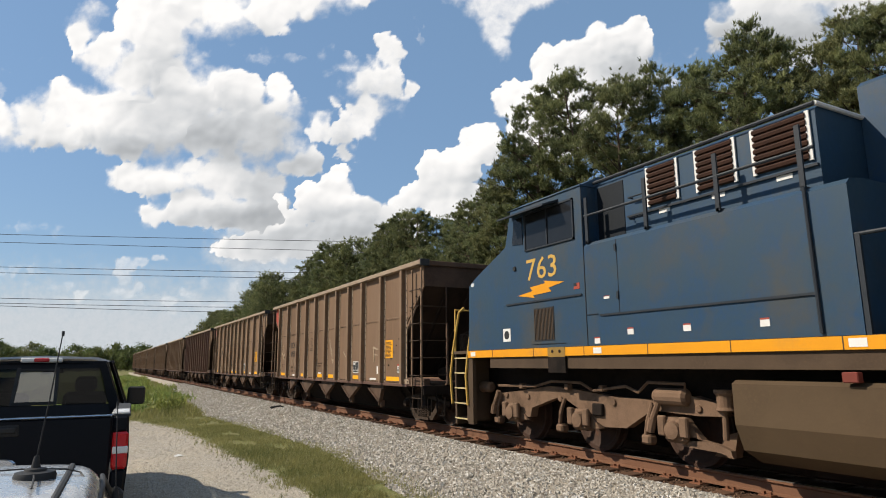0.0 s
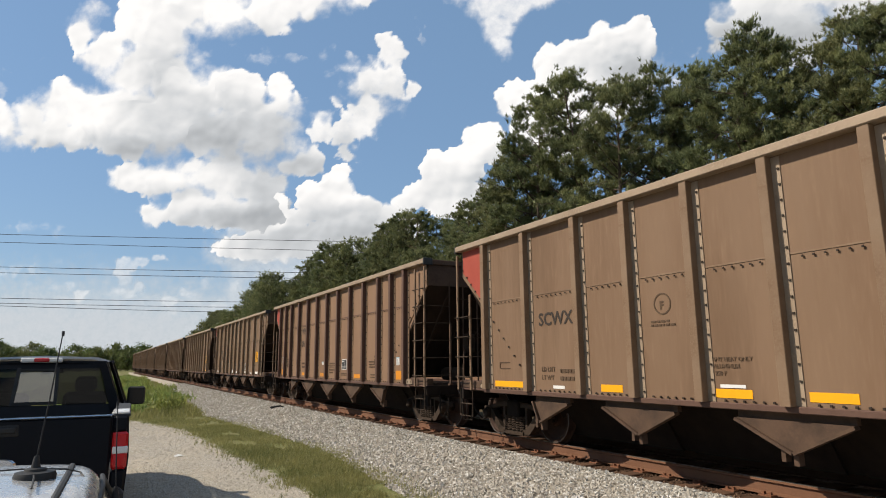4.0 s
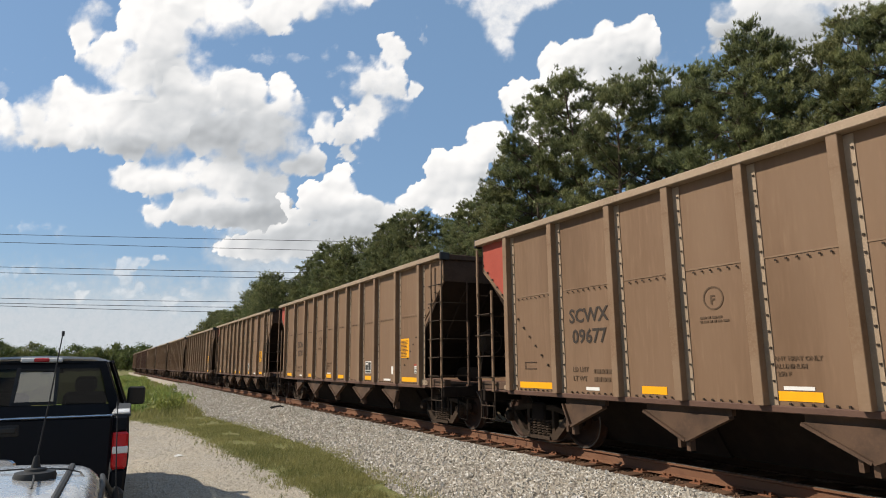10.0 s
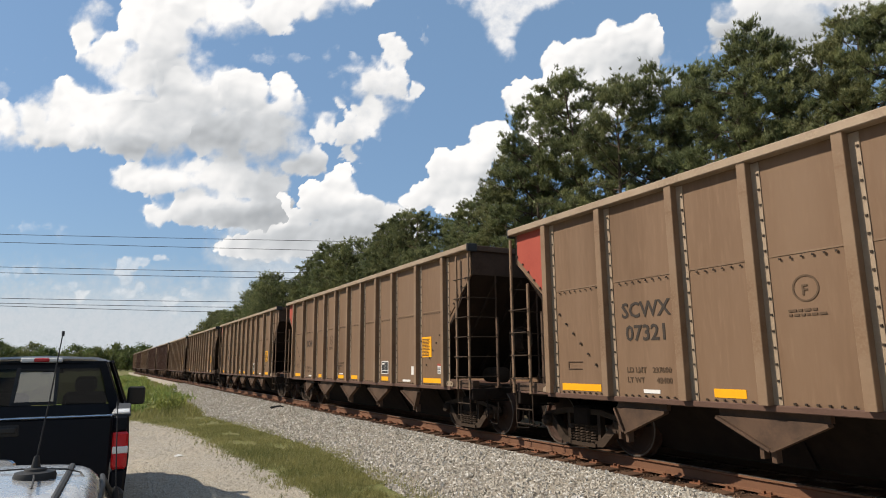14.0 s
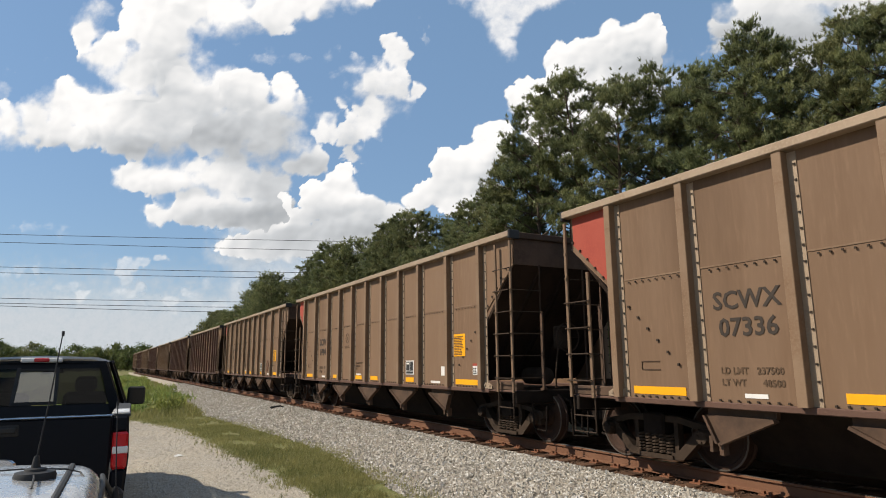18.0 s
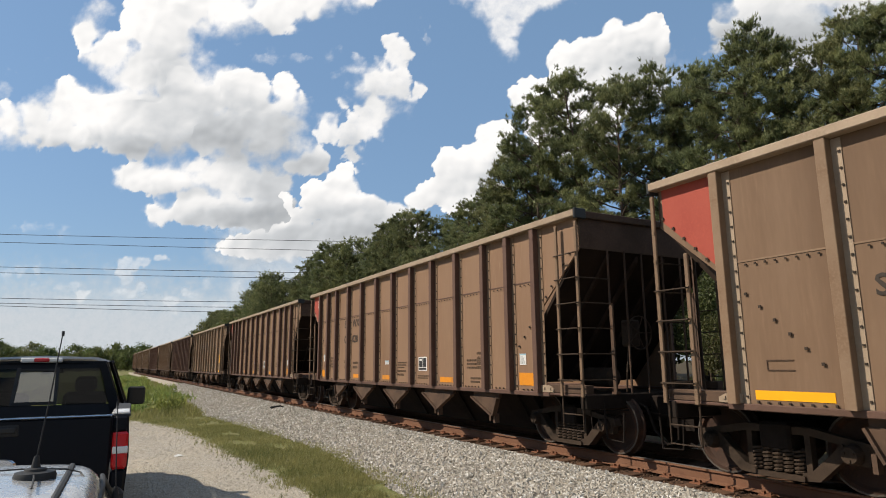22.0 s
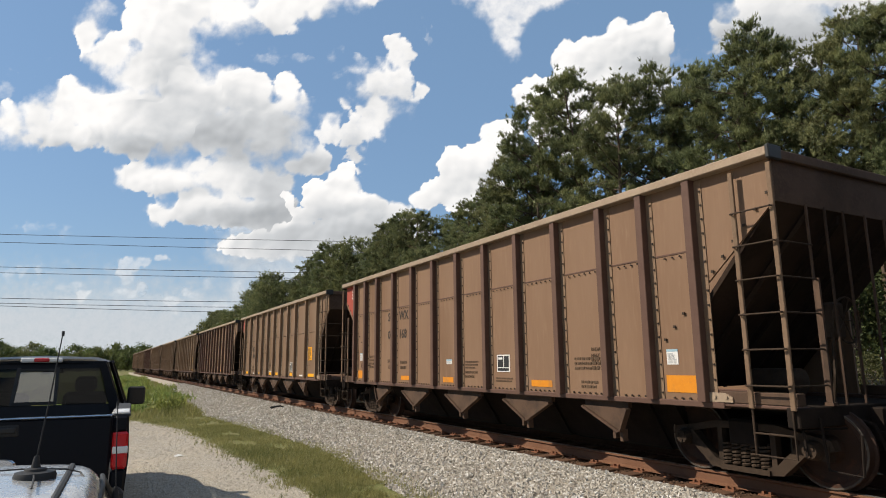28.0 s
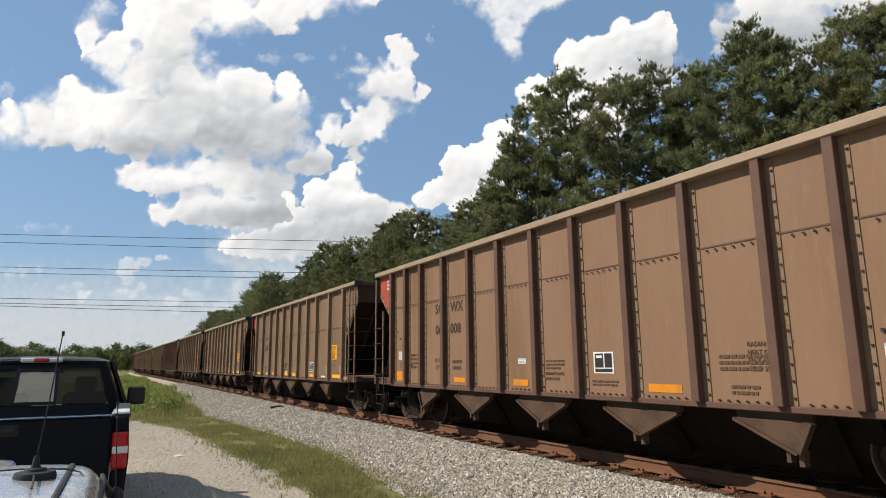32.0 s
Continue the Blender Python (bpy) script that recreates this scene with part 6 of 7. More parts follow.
        road_wheel(t, s * 0.86, 4.62, 0.38)
        mi = part("side_mirror", G().cbox(*sorted((s * 0.96, s * 1.20)), 3.72, 3.84, 1.25, 1.51, 0.03), M["plastic"], t)
        part("mirror_arm", G().cbox(*sorted((s * 0.90, s * 0.98)), 3.76, 3.82, 1.24, 1.30, 0.01), M["plastic"], mi)
        part("mirror_glass", G().box(*sorted((s * 0.98, s * 1.18)), 3.712, 3.722, 1.27, 1.49), M["glass"], mi)
    # rear window with its sliding middle pane
    part("back_frame", G().add([(-0.93, 2.06, 1.22), (0.93, 2.06, 1.22), (0.84, 2.09, 1.36), (-0.84, 2.09, 1.36)], [(0, 1, 2, 3)]).add([(-0.74, 2.26, 1.79), (0.74, 2.26, 1.79), (0.70, 2.28, 1.88), (-0.70, 2.28, 1.88)], [(0, 1, 2, 3)]), black, t)
    for a, c in ((-0.80, -0.27), (-0.23, 0.17), (0.21, 0.80)):
        k = 0.91
        part("rear_pane", G().add([(a, 2.10, 1.37), (c, 2.10, 1.37), (c * k, 2.25, 1.79), (a * k, 2.25, 1.79)], [(0, 1, 2, 3)]), M["slider"] if a == -0.23 else M["pane"], t)
    for x in (-0.25, 0.19):
        part("pane_frame", G().tube([(x, 2.09, 1.36), (x * 0.91, 2.25, 1.80)], 0.026, 4), M["plastic"], t)
    part("pane_frame", G().tube([(-0.25, 2.095, 1.385), (0.19, 2.095, 1.385)], 0.026, 4), M["plastic"], t)
    part("pane_frame", G().tube([(-0.23, 2.24, 1.775), (0.175, 2.24, 1.775)], 0.022, 4), M["plastic"], t)
    part("windscreen", G().add([(-0.93, 4.33, 1.22), (0.93, 4.33, 1.22), (0.70, 3.58, 1.86), (-0.70, 3.58, 1.86)], [(0, 1, 2, 3)]), M["clear"], t)
    for x in (-0.45, 0.45):
        part("front_seat", G().cbox(x - 0.26, x + 0.26, 3.0, 3.14, 1.0, 1.48, 0.05).cbox(x - 0.13, x + 0.13, 3.0, 3.1, 1.48, 1.68, 0.04), M["seatcloth"], t)
    part("rear_seat", G().cbox(-0.78, 0.78, 2.22, 2.38, 0.9, 1.34, 0.05), M["seatcloth"], t)
    part("dashboard", G().cbox(-0.85, 0.85, 4.0, 4.3, 1.05, 1.22, 0.05), M["seatcloth"], t)
    part("inner_mirror", G().cbox(-0.13, 0.13, 3.55, 3.58, 1.72, 1.79, 0.015), M["plastic"], t)
    sw = G()
    sw.tube([(-0.42 + 0.19 * math.cos(6.2832 * k / 20), 3.85, 1.18 + 0.17 * math.sin(6.2832 * k / 20)) for k in range(21)], 0.016, 5)
    part("steering_wheel", sw, M["plastic"], t)
    bl = part("high_brake_lamp", G().cbox(-0.22, 0.22, 2.20, 2.26, 1.865, 1.925, 0.015), M["lamp_clear"], t, "clear and red third brake lamp")
    part("red_lens", G().cbox(-0.08, 0.08, 2.19, 2.25, 1.872, 1.918, 0.01), M["lamp_red"], bl)
    part("front_bumper", G().cbox(-W, W, 5.55, 5.72, 0.45, 0.72, 0.05), M["chrome"], t)
    return t


def saloon():
    c = thing("saloon_car", "silver saloon car with a magnetic aerial on its roof", "car", m=pose(-0.77, 2.35, 0, 0, 0, -2.0))
    si = M["silver"]
    body = [half_round(0.84, 0.3, 0.80, -1.3, 0.12), half_round(0.88, 0.25, 0.92, -0.9, 0.1), half_round(0.9, 0.25, 0.95, 1.6, 0.1), half_round(0.9, 0.25, 0.93, 2.4, 0.14), half_round(0.84, 0.3, 0.80, 3.2, 0.16)]
    part("body", loft(body), si, c, smooth=True)
    rows, ys = [], np.linspace(-0.4, 1.5, 17)
    for y in ys:
        z = 1.425 - 0.10 * abs((y - 0.55) / 0.9) ** 2.6
        w = 1.0 - 0.05 * ((y - 0.55) / 0.9) ** 2
        half = ((0.2, 0.001), (0.4, 0.005), (0.55, 0.011), (0.64, 0.017), (0.68, 0.022), (0.70, 0.026), (0.725, 0.031), (0.755, 0.044), (0.785, 0.072), (0.798, 0.108))
        rows.append([(-x * w, y, z - d) for x, d in half[::-1]] + [(0, y, z)] + [(x * w, y, z - d) for x, d in half])
    r = loft(rows, False)
    lo = loft([[(x, y, z - 0.03) for x, y, z in row] for row in rows], False)
    r.add(lo.v, lo.f)
    part("roof", r, si, c, smooth=True)
    for s in (-1, 1):
        part("drip_strip", G().tube([(s * row[15][0], row[15][1], row[15][2] - 0.005) for row in rows], 0.014, 8), M["plastic"], c, "dark roof joint strip")
        part("gutter", G().tube([(s * (row[20][0] + 0.002), row[20][1], row[20][2]) for row in rows], 0.009, 6), M["plastic"], c)
        part("door_frame", G().tube([(s * 0.80, -0.3, 1.2), (s * 0.80, 0.4, 1.305), (s * 0.80, 1.0, 1.305), (s * 0.785, 1.5, 1.26), (s * 0.81, 1.75, 1.17), (s * 0.845, 1.9, 1.08), (s * 0.875, 2.1, 0.96)], 0.012, 8), M["plastic"], c, smooth=True)
        part("side_glass", G().add([(s * 0.87, -0.75, 0.94), (s * 0.88, 2.05, 0.94), (s * 0.80, 1.74, 1.17), (s * 0.765, 1.48, 1.26), (s * 0.77, -0.3, 1.25)], [(0, 1, 2, 3, 4)]), M["glass"], c)
        for k in range(4):
            part("window_louvre", G().tube([(s * 0.80, 0.45 + 0.16 * k, 1.20), (s * 0.865, 0.30 + 0.16 * k, 0.98)], 0.012, 5), M["plastic"], c)
        part("pillar", G().tube([(s * 0.86, -0.95, 0.93), (s * 0.73, -0.38, 1.24)], 0.05, 6), si, c)
        road_wheel(c, s * 0.8, -0.35, 0.31, 0.19)
        road_wheel(c, s * 0.8, 2.3, 0.31, 0.19)
    part("rear_window", G().add([(-0.8, -0.95, 0.95), (0.8, -0.95, 0.95), (0.66, -0.36, 1.25), (-0.66, -0.36, 1.25)], [(0, 1, 2, 3)]), M["pane"], c)
    part("windscreen", G().add([(-0.82, 2.15, 0.95), (0.82, 2.15, 0.95), (0.68, 1.47, 1.33), (-0.68, 1.47, 1.33)], [(0, 1, 2, 3)]), M["pane"], c)
    return c


def aerial(x, y, z, tip, r_base, label):
    a = thing("aerial", label, "aerial", m=pose(x, y, z))
    base = part("base", G().lathe([(0.0, r_base), (0.022, r_base), (0.034, r_base * 0.93), (0.038, r_base * 0.55), (0.046, r_base * 0.5), (0.05, 0.016), (0.07, 0.012), (0.09, 0.008)], 28, axis="z"), M["plastic"], a, smooth=True)
    part("ferrule", G().lathe([(0.03, 0.014), (0.055, 0.010), (0.085, 0.006)], 12, axis="z"), M["chrome"], base, smooth=True)
    if r_base > 0.05:
        part("cable", G().tube([(-0.16, 0.17, 0.024), (-0.07, 0.16, 0.026), (0.03, 0.13, 0.024), (0.10, 0.15, 0.014), (0.145, 0.13, 0.002), (0.175, 0.06, -0.03), (0.20, 0.0, -0.11)], 0.0035, 6).tube([(0.0, -0.06, 0.03), (0.005, -0.12, 0.028), (0.012, -0.3, 0.022)], 0.0035, 6), M["plastic"], a)
    part("whip", G().tube([(0, 0, 0.08), (tip[0] * 0.5, tip[1] * 0.5, tip[2] * 0.5 + 0.02), tip], 0.0032, 6, 0.0022).lathe([(tip[2] - 0.02, 0.005), (tip[2], 0.005)], 8, (tip[0], tip[1], 0), "z"), M["plastic"], a)
    return a


pickup()
saloon()

aerial(-0.172, 2.86, 1.40, (0.045, 0.0, 0.555), 0.07, "black magnetic roof aerial with a thin whip")
aerial(0.115, 3.25, 1.20, (-0.02, 0.02, 0.46), 0.035, "slim black aerial clipped to the car's side")


# ---- trees ----
def foliage(name, dark, light, hue=0.04):
    m = bpy.data.materials.new(name)
    m.use_nodes = True
    t = m.node_tree
    b = t.nodes["Principled BSDF"]
    ge, oi = t.nodes.new("ShaderNodeNewGeometry"), t.nodes.new("ShaderNodeObjectInfo")
    co, no = t.nodes.new("ShaderNodeTexCoord"), t.nodes.new("ShaderNodeTexNoise")
    no.inputs["Scale"].default_value, no.inputs["Detail"].default_value = 0.55, 3.0
    t.links.new(co.outputs["Object"], no.inputs["Vector"])
    r = t.nodes.new("ShaderNodeValToRGB")
    r.color_ramp.elements[0].position, r.color_ramp.elements[0].color = 0.25, (*dark, 1)
    r.color_ramp.elements[1].position, r.color_ramp.elements[1].color = 0.8, (*light, 1)
    ad = t.nodes.new("ShaderNodeMath")
    ad.operation, ad.inputs[1].default_value = "MULTIPLY_ADD", 0.45
    t.links.new(ge.outputs["Random Per Island"], ad.inputs[0])
    sc = t.nodes.new("ShaderNodeMath")
    sc.operation, sc.inputs[1].default_value, sc.inputs[2].default_value = "MULTIPLY_ADD", 0.9, -0.12
    t.links.new(no.outputs["Fac"], sc.inputs[0])
    t.links.new(sc.outputs[0], ad.inputs[2])
    t.links.new(ad.outputs[0], r.inputs["Fac"])
    hs = t.nodes.new("ShaderNodeHueSaturation")
    mr = t.nodes.new("ShaderNodeMapRange")
    mr.inputs["To Min"].default_value, mr.inputs["To Max"].default_value = 0.5 - hue, 0.5 + hue * 0.5
    t.links.new(oi.outputs["Random"], mr.inputs["Value"])
    t.links.new(mr.outputs["Result"], hs.inputs["Hue"])
    t.links.new(r.outputs["Color"], hs.inputs["Color"])
    t.links.new(hs.outputs["Color"], b.inputs["Base Color"])
    b.inputs["Roughness"].default_value = 0.6
    b.inputs["Specular IOR Level"].default_value = 0.3
    tr, mx = t.nodes.new("ShaderNodeBsdfTranslucent"), t.nodes.new("ShaderNodeMixShader")
    mx.inputs[0].default_value = 0.38
    t.links.new(hs.outputs["Color"], tr.inputs["Color"])
    t.links.new(b.outputs[0], mx.inputs[1])
    t.links.new(tr.outputs[0], mx.inputs[2])
    t.links.new(mx.outputs[0], t.nodes["Material Output"].inputs["Surface"])
    return m


M["needles"] = foliage("pine_needles", (0.042, 0.058, 0.026), (0.255, 0.275, 0.115), 0.018)
M["leaves"] = foliage("broad_leaves", (0.045, 0.066, 0.020), (0.145, 0.175, 0.055))
M["undergrowth"] = foliage("undergrowth_leaves", (0.026, 0.038, 0.012), (0.090, 0.105, 0.035))
M["weeds"] = foliage("weeds", (0.11, 0.15, 0.035), (0.27, 0.32, 0.09), 0.03)
M["blades"] = foliage("grass_blades", (0.12, 0.132, 0.042), (0.315, 0.285, 0.115), 0.015)


def tufts(points, outward, per, length, width, rng, name, mat, spread=0.9, loose=0.22):
    """Tufts: slim triangles that fan out from each point."""
    n = len(points)
    P = np.repeat(points, per, 0)
    D = np.repeat(outward, per, 0) + rng.normal(0, spread, (n * per, 3))
    D /= np.linalg.norm(D, axis=1, keepdims=True)
    L = length * rng.uniform(0.6, 1.2, (n * per, 1))
    S = np.cross(D, rng.normal(0, 1, (n * per, 3)))
    S /= np.linalg.norm(S, axis=1, keepdims=True)
    start = P + rng.normal(0, length * loose, P.shape)
    v = np.stack([start - S * width / 2, start + S * width / 2, start + D * L], 1).reshape(-1, 3)
    return fast_mesh(name, v, np.arange(len(v)).reshape(-1, 3), mat)


def pine_meshes(seed, tall, crown_from, reach, n_limbs, twigs, per_twig, puff, per_tuft, length, width):
    """Trunk, limbs that sweep up at their ends, twigs, and brushes of needles at the twigs' tips."""
    r = np.random.default_rng(seed)
    g = G()
    lean = r.normal(0, 0.5, 2)
    spine = [(lean[0] * (k / 8) ** 2 + r.normal(0, 0.09), lean[1] * (k / 8) ** 2 + r.normal(0, 0.09), tall * k / 8) for k in range(9)]
    g.tube(spine, tall * 0.0105, 8, 0.035)
    pts, out = [], []
    for i in range(n_limbs):
        f = ((i + r.uniform(0, 1)) / n_limbs) ** 0.9
        z = tall * (crown_from + (0.97 - crown_from) * f)
        k = min(7, int(z / tall * 8))
        u = z / tall * 8 - k
        c = np.array(spine[k]) * (1 - u) + np.array(spine[k + 1]) * u
        a = i * 2.4 + r.uniform(-0.7, 0.7)
        shape = math.sin(math.pi * (0.24 + 0.70 * f)) ** 0.85
        ln = reach * shape * r.uniform(0.5, 1.15)
        flat = np.array([math.cos(a), math.sin(a), 0.0])
        side = np.array([-flat[1], flat[0], 0.0])
        rise, bend = r.uniform(-0.05, 0.3) + 0.25 * f, r.uniform(0.15, 0.5)
        sway = r.normal(0, 0.12)

        def limb(q):
            return c + ln * (flat * q + side * sway * q * q + np.array([0, 0, rise * q + bend * q * q]))
        g.tube([tuple(limb(q)) for q in (0.0, 0.3, 0.6, 0.85, 1.0)], 0.075 * (1.2 - f), 5, 0.014)
        m = max(4, int(twigs * ln / reach))
        for q in range(m):
            at = 1.0 if q == 0 else r.uniform(0.35, 1.0) ** 0.75
            base = limb(at)
            d = flat * r.uniform(0.1, 0.9) + side * r.normal(0, 0.75) + np.array([0, 0, r.uniform(0.0, 0.75)])
            tip = base + d * r.uniform(0.35, 0.8) * (0.5 + 0.25 * ln)
            g.tube([tuple(base), tuple((base + tip) / 2 - np.array([0, 0, 0.06])), tuple(tip)], 0.018, 4, 0.007)
            w = puff * r.uniform(0.7, 1.25)
            pts.append(tip + np.clip(r.normal(0, 1, (per_twig, 3)), -1.6, 1.6) * [w, w, w * 0.7])
            out.append(d * 0.5 + [0, 0, 0.9] + r.normal(0, 0.45, (per_twig, 3)))
    top = np.array(spine[8])
    pts.append(top + r.normal(0, 0.4, (per_twig * 4, 3)) * [1, 1, 0.9] - [0, 0, 0.3])
    out.append(np.array([0, 0, 1.2]) + r.normal(0, 0.4, (per_twig * 4, 3)))
    pts, out = np.concatenate(pts), np.concatenate(out)
    out /= np.linalg.norm(out, axis=1, keepdims=True)
    fit = tall / (np.percentile(pts[:, 2], 99.7) + 0.2)
    g.v = [(a, b, c * fit) for a, b, c in g.v]
    return g.mesh("trunk", M["wood"]), tufts(pts * [1, 1, fit], out, per_tuft, length, width, r, "crown", M["needles"], 0.36, 0.10)


def leafy_meshes(seed, tall, wide, n_clumps, per, size, mat):
    """A broad-leaved tree: forked trunk, limbs, and leaves gathered in uneven clumps."""
    r = np.random.default_rng(seed)
    g = G()
    fork = tall * 0.35
    g.tube([(0, 0, 0), (r.normal(0, 0.1), r.normal(0, 0.1), fork)], tall * 0.016, 7, tall * 0.011)
    P, O = [], []
    for i in range(n_clumps):
        a, f = r.uniform(0, 6.2832), r.uniform(0.15, 1.0)
        rad = wide * math.sqrt(max(0.05, 1 - (2 * f - 1.0) ** 2)) * r.uniform(0.4, 1.05)
        c = np.array([rad * math.cos(a), rad * math.sin(a), tall * (0.22 + 0.76 * f)])
        if i % 3 == 0:
            g.tube([(0, 0, fork * r.uniform(0.7, 1.0)), tuple(c * [0.5, 0.5, 0.75]), tuple(c)], 0.06, 5, 0.012)
        P.append(c + r.normal(0, 0.33 * wide * 0.42, (per, 3)))
        O.append(np.tile([0, 0, 0.3], (per, 1)))
    P, O = np.concatenate(P), np.concatenate(O)
    n = len(P)
    D = r.normal(0, 1, (n, 3)) + [0, 0, 0.5]
    D /= np.linalg.norm(D, axis=1, keepdims=True)
    S = np.cross(D, r.normal(0, 1, (n, 3)))
    S /= np.linalg.norm(S, axis=1, keepdims=True)
    T = np.cross(D, S)
    s = size * r.uniform(0.6, 1.3, (n, 1))
    v = np.stack([P - S * s, P - T * s * 0.55, P + S * s, P + T * s * 0.55], 1).reshape(-1, 3)
    return g.mesh("trunk", M["wood"]), fast_mesh("crown", v, np.arange(len(v)).reshape(-1, 4), mat)


def plant(name, meshes, x, y, turn, scale, label, category, group, sink=0.1):
    t = thing(name, label, category, group, pose(x, y, float(height(np.array(x), np.array(y))) - sink, 0, 0, turn))
    t.scale = (scale, scale, scale)
    part("trunk", meshes[0], None, t)
    part("crown", meshes[1], None, t)
    return t


rng = random.Random(5)
PINES = [pine_meshes(20 + k, 20.0, 0.34 + 0.04 * (k % 3), 2.75, 54, 9, 15, 0.20, 13, 0.29, 0.036) for k in range(6)]
FAR_PINES = [pine_meshes(40 + k, 20.0, 0.18, 4.2, 58, 10, 7, 0.42, 8, 0.48, 0.095) for k in range(3)]
LEAFY = [leafy_meshes(60 + k, 12.0, 3.6, 70, 60, 0.17, M["undergrowth"]) for k in range(3)]
FAR_LEAFY = [leafy_meshes(70 + k, 12.0, 4.6, 80, 34, 0.36, M["leaves"]) for k in range(2)]
PINE_LABEL = "tall dark-green pine with a bare lower trunk"


def pine(x, y, h, far=False, k=None):
    src = FAR_PINES if far else PINES
    plant("pine_tree", src[rng.randrange(len(src)) if k is None else k % len(src)], x, y, rng.uniform(0, 360), h / 20.0, PINE_LABEL, "tree", "pines behind the railway")


FIRST_ROW = ((25.5, 33.2, 20.3), (25.0, 36.5, 17.0), (26.5, 29.3, 20.5), (25.0, 24.8, 17.9), (27.0, 24.6, 18.6), (28.0, 22.5, 17.4), (27.0, 19.7, 17.2), (26.0, 17.6, 17.2), (27.0, 16.6, 16.4), (26.5, 14.2, 15.3), (26.0, 12.6, 15.9),
             (26.0, 11.0, 15.3), (25.0, 9.0, 15.3), (27.0, 40.0, 15.5), (27.0, 44.5, 15.6), (31.0, 53.0, 15.5), (31.0, 58.5, 17.4), (30.0, 63.3, 19.0), (30.0, 68.1, 18.4), (30.5, 76.0, 17.0), (32.0, 86.8, 19.0), (31.0, 95.1, 21.0),
             (31.0, 105.9, 19.7), (33.0, 118.0, 18.8), (29.5, 60.6, 18.3), (30.5, 65.8, 18.6), (31.0, 72.0, 17.6), (31.5, 55.6, 16.6), (30.0, 49.5, 15.2), (32.0, 90.6, 20.2), (31.5, 100.0, 20.4), (26.3, 35.0, 17.6), (25.6, 38.6, 14.6))


def tree_line():
    # the first row, abeam and ahead: x, y, height
    for k, (x, y, h) in enumerate(FIRST_ROW):
        pine(x, y, h, k=k)
    # lower trees in their shade
    for k in range(9):
        y = 4 + k * 3.6 + rng.uniform(-0.8, 0.8)
        pine(30 + rng.uniform(0, 5), y, 0.84 * (min(12.0 + y * 0.14, 17.0) + rng.uniform(-1.2, 0.6)))
    for k in range(9):
        pine(32 + rng.uniform(0, 6), 38 + k * 4 + rng.uniform(-1, 1), rng.uniform(10, 13))
    y = 76.0
    while y < 150:
        pine(33 + rng.uniform(-1, 4), y + 2, rng.uniform(16.5, 20.5), far=True)
        y += 5.0
    y = 150.0
    while y < 420:
        a = (y - 140) / 500.0
        pine(26 + 500 * (1 - math.cos(a)) + rng.uniform(0, 6), y, min(24.0, 1.5 + 0.082 * y) + rng.uniform(-1.8, 0.4), far=True)
        y += 4.5
    for k in range(26):
        y = 3 + k * 2.6
        m = LEAFY[k % 3]
        plant("shrub", m, 21.5 + rng.uniform(-1.5, 3.0), y + rng.uniform(-1, 1), rng.uniform(0, 360), rng.uniform(0.28, 0.5), "leafy green undergrowth at the wood's edge", "shrub", "undergrowth")
    for k in range(56):
        plant("shrub", LEAFY[k % 3], 14.5 + rng.uniform(0, 4.0), 2 + k * 1.2, rng.uniform(0, 360), rng.uniform(0.12, 0.2), "low leafy bush in the shade of the wood", "shrub", "undergrowth", 0.3)
    for k in range(60):
        y = 1 + k * 1.35
        plant("shrub", LEAFY[(k + 1) % 3], 24.5 + rng.uniform(-1.5, 4.0), y + rng.uniform(-0.6, 0.6), rng.uniform(0, 360), rng.uniform(0.4, 0.62), "dense green undergrowth below the pines", "shrub", "undergrowth")
    for k in range(44):
        plant("broadleaf_tree", FAR_LEAFY[k % 2], 34 + rng.uniform(-2, 4), -4 + k * 2.2, rng.uniform(0, 360), rng.uniform(0.5, 0.72), "broad-leaved tree low in the wood", "tree", "trees behind the railway")
    for k in range(34):
        pine(40 + rng.uniform(0, 16), 2 + k * 2.6 + rng.uniform(-1, 1), rng.uniform(11, 13.5), far=True)
    for k in range(24):
        pine(29 + rng.uniform(-1, 7), 40 + k * 6.5 + rng.uniform(-3, 3), rng.uniform(10, 14), far=True)
    for x, y in ((31, 140), (33, 152), (32, 165), (36, 180)):
        plant("broadleaf_tree", FAR_LEAFY[0], x, y, rng.uniform(0, 360), 1.25, "light green broad-leaved tree among the pines", "tree", "trees behind the railway")


def far_trees():
    # pines where the line bends away
    for k in range(13):
        a, d = radians(5.6 + 0.3 * k), rng.uniform(262, 300)
        pine(d * math.sin(a), d * math.cos(a), 9.0 + 1.25 * k + rng.uniform(-1, 1), far=True)
    for x, y, h in ((30, 126, 20.0), (31, 134, 20.4), (32, 142, 20.2), (32.5, 150, 20.8), (34, 158, 21.0), (34, 166, 20.5)):
        pine(x, y, h, far=True)
    for k in range(144):
        a = radians(-36 + k * 0.297)
        d = rng.uniform(205, 300)
        plant("broadleaf_tree", FAR_LEAFY[k % 2], d * math.sin(a) - 4, d * math.cos(a), rng.uniform(0, 360), rng.uniform(0.60, 0.88), "distant green tree at the end of the lot", "tree", "distant trees", 2.0)


tree_line()
far_trees()


# ---- overhead wires far off ----
def wire(a, b, sag):
    """A wire through two places, carried on well past both."""
    a, b = Vector(a), Vector(b)
    g, pts = G(), []
    for k in range(33):
        f = -0.8 + 2.6 * k / 32
        p = a.lerp(b, f)
        pts.append((p.x, p.y, p.z - sag * (1 - ((f - 0.5) / 1.3) ** 2)))
    return tagged(part("power_line", g.tube(pts, 0.06, 5), M["plastic"]), "thin dark overhead power line", "power line", "power lines across the sky")


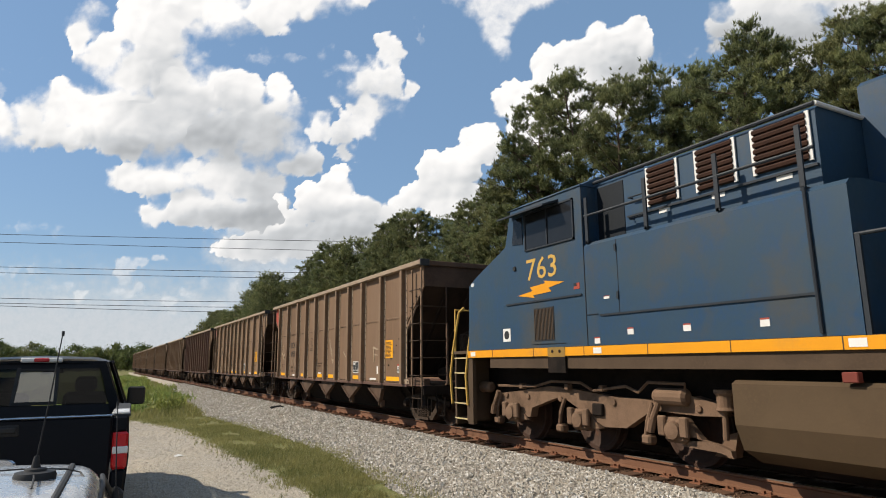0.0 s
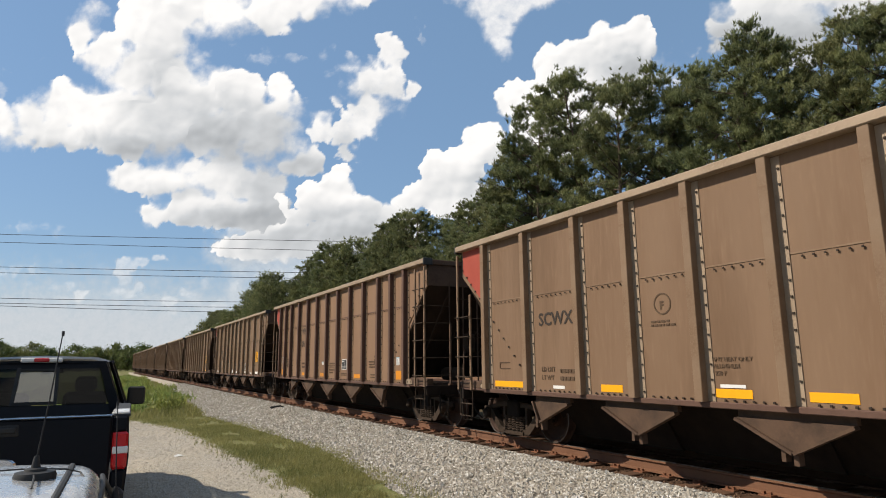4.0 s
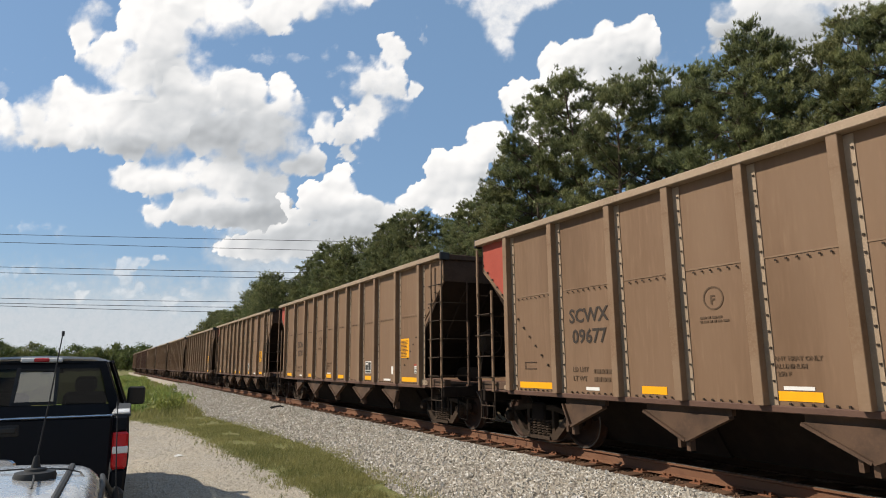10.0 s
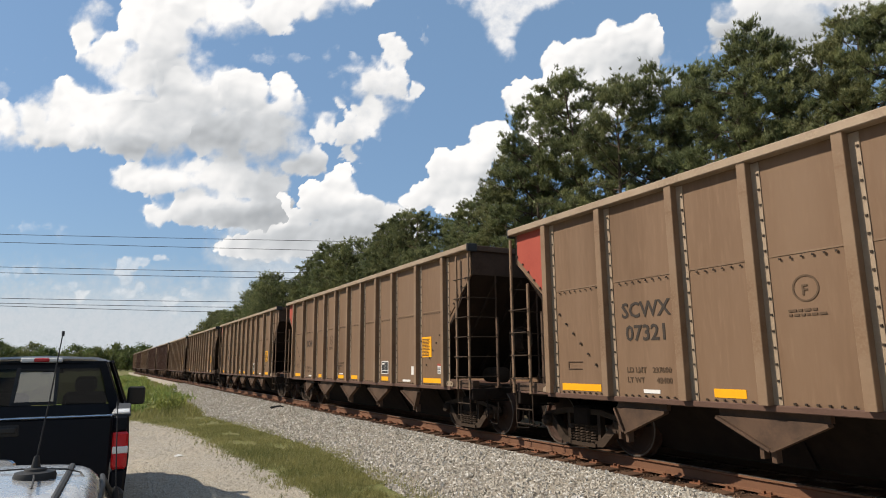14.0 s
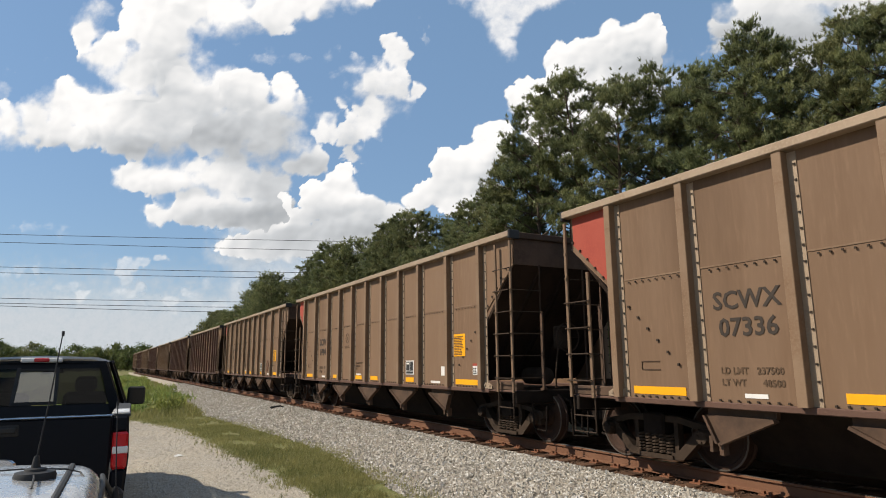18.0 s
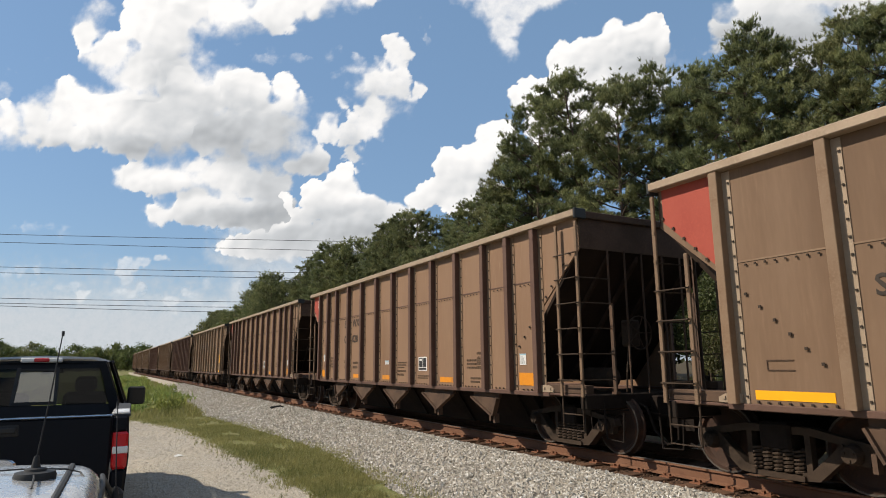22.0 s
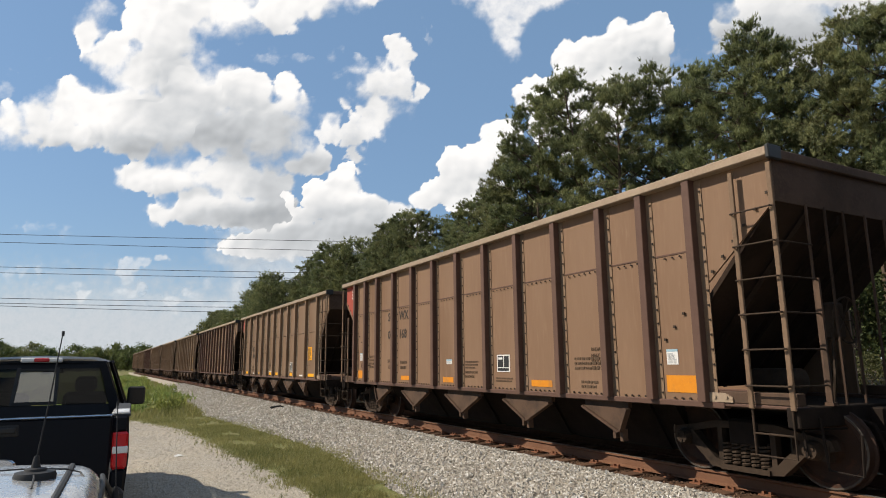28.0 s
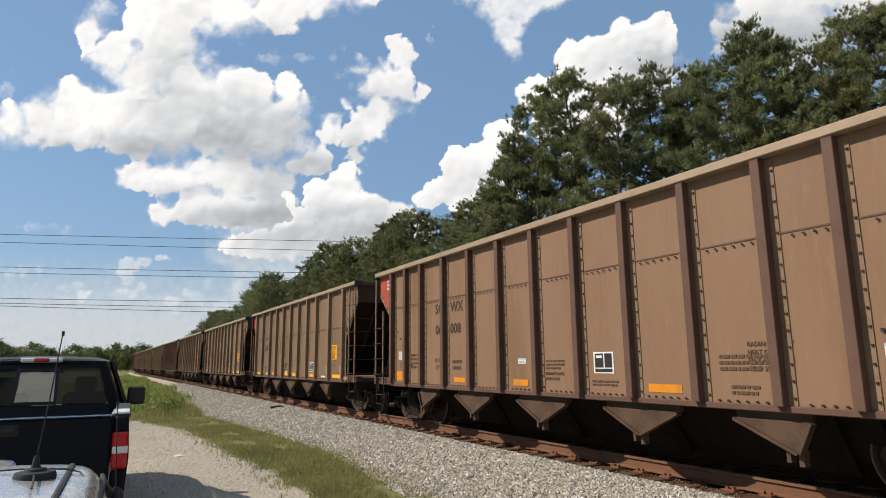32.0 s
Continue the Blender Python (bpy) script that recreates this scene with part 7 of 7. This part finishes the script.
wire((-21.7, 168.6, 31.6), (59.2, 139.3, 31.6), 0.4)
wire((-21.5, 168.6, 29.8), (44.1, 148.1, 29.8), 0.4)
wire((-21.0, 168.7, 24.2), (40.3, 149.5, 24.2), 0.4)
wire((-20.9, 168.7, 22.9), (40.2, 150.5, 22.9), 0.4)
wire((-20.3, 168.8, 17.2), (30.5, 156.4, 17.2), 0.4)
wire((-20.2, 168.8, 16.1), (23.0, 160.9, 16.1), 0.4)
wire((-20.1, 168.8, 15.5), (21.4, 168.6, 15.5), 0.4)


# ---- grass and weeds ----
def grass():
    r = np.random.default_rng(15)

    def patch(name, n, xs, ys, tall, width, per, mat, label, category):
        x, y = xs(ys), ys
        base = np.stack([x, y, height(x, y)], -1)
        me = tufts(base, np.tile([0, 0, 1.0], (len(x), 1)), per, tall, width, r, name, mat, 0.35)
        return tagged(new(name, me), label, category, kind="stuff")
    n = 24000
    y = 7.5 * (30 / 7.5) ** r.uniform(0, 1, n)
    x = grass_left(y) + 0.05 + (grass_right(y) - grass_left(y) - 0.1) * r.uniform(0, 1, n) + r.normal(0, 0.2, n)
    keep = fbm(x * 1.6, y * 0.9, 3, 21) + r.normal(0, 0.05, n) > 0.35
    x, y = x[keep], y[keep]
    patch("verge_grass", len(y), lambda v: x, y, 0.062, 0.011, 4, M["blades"], "short green and straw grass of the verge", "grass")
    n = 9000
    y = r.uniform(24, 75, n)
    patch("tall_grass", n, lambda v: grass_right(v) - 0.1 - 9.0 * r.uniform(0, 1, n) ** 1.3, y, 0.25, 0.03, 5, M["blades"], "tall unmown grass beyond the lot", "grass")
    c = r.uniform(0, 1, (90, 3))
    cy = 27 + 70 * c[:, 0] ** 1.4
    cx = grass_right(cy) - 0.5 - 5.0 * c[:, 1] ** 1.2
    for k in range(len(cy)):
        n = 60
        x, y = cx[k] + r.normal(0, 0.28, n), cy[k] + r.normal(0, 0.35, n)
        base = np.stack([x, y, height(x, y) + r.uniform(0, 0.2 + 0.35 * c[k, 2], n)], -1)
        me = tufts(base, np.tile([0, 0, 0.8], (n, 1)), 6, 0.28, 0.06, r, "weed_clump", M["weeds"], 0.7)
        tagged(new("weed_clump", me), "leafy green weeds by the line", "weeds", "weeds by the railway", kind="stuff")


grass()


def litter():
    """Scraps lying about."""
    p = G().add([(-0.09, -0.05, 0.01), (0.08, -0.06, 0.02), (0.10, 0.05, 0.012), (0.0, 0.02, 0.05), (-0.08, 0.06, 0.015)], [(0, 1, 3), (1, 2, 3), (2, 4, 3), (4, 0, 3), (0, 4, 2, 1)])
    tagged(part("paper_scrap", p, M["white"], at=pose(1.59, 14.13, float(height(np.array(1.59), np.array(14.13))), 0, 0, 20)), "crumpled white scrap of paper on gravel", "paper")
    # a dead branch, coloured with the black rubber material
    b = G().tube([(-0.26, 0, 0.03), (-0.12, 0.05, 0.07), (0.08, -0.02, 0.09), (0.24, 0.04, 0.04)], 0.05, 7, 0.02)
    tagged(part("rubber_strip", b, M["rubber"], at=pose(6.1, 24.2, float(height(np.array(6.1), np.array(24.2))), 0, 0, 0)), "small dark dead branch lying on the ballast", "scrap")


litter()


# ---- what moves ----
CAR_ONE, LOCO_AT = 20.394, 11.20
PITCH_OF = {"a": 16.00, "b": 16.06}  # over the coupler faces
SLACK = {2: -0.06, 3: -0.07, 4: 0.09, 5: 0.05, 6: 0.05}  # couplings drawn in or out


def run(t):
    """How far the train has run since the clip began."""
    return 7.97887 * t + 0.0134221 * t * t - 0.0000354 * t ** 3


def wheel_rows(y, radius, z, start, stop):
    """Turning of an axle while its car passes close by; at rest in its car before and after that, far off."""
    rows, t = [], start
    step = math.degrees(8.3 / radius)
    n = max(1, int((stop - start) * step / 75) + 1)
    base = run(start)
    if start > 0:
        rows.append((0.0, pose(0, y, z)))
    for k in range(n + 1):
        t = start + (stop - start) * k / n
        rows.append((t, pose(0, y, z, math.degrees((run(t) - base) / radius))))
    if stop < 32:
        rows.append((32.0, rows[-1][1]))
    return rows


def motions():
    times = [k * 1.0 for k in range(33)]
    at = CAR_ONE
    for k, (car, axles) in enumerate(CARS):
        if k:
            at += (PITCH_OF[TRAIN[k - 1][0]] + PITCH_OF[TRAIN[k][0]]) / 2
        s0 = at + SLACK.get(k, 0.0)
        walk(car, [(t, on_track(s0 - run(t), 0, RAIL_Z)) for t in times])
        near = [t * 0.1 for t in range(321) if -6 < s0 - run(t * 0.1) < 34]
        if near:
            for ws, y in axles:
                walk(ws, wheel_rows(y, 0.457, 0.457, near[0], near[-1]))
    loco, axles = LOCO
    walk(loco, [(t, on_track(LOCO_AT - min(t, 0.5) * 0.2 - run(t), 0, RAIL_Z)) for t in (0.0, 0.5, *times[1:])])
    for ws, y in axles:
        walk(ws, wheel_rows(y, 0.53, 0.53, 0.0, 3.0))
    for ob, (dx, dy) in CLOUDS:
        m = ob.matrix_basis.copy()
        half = Matrix.Translation((dx * UNIT / 2, -dy * UNIT / 2, 0))
        walk(ob, [(0.0, m @ half.inverted()), (32.0, m @ half)])


motions()
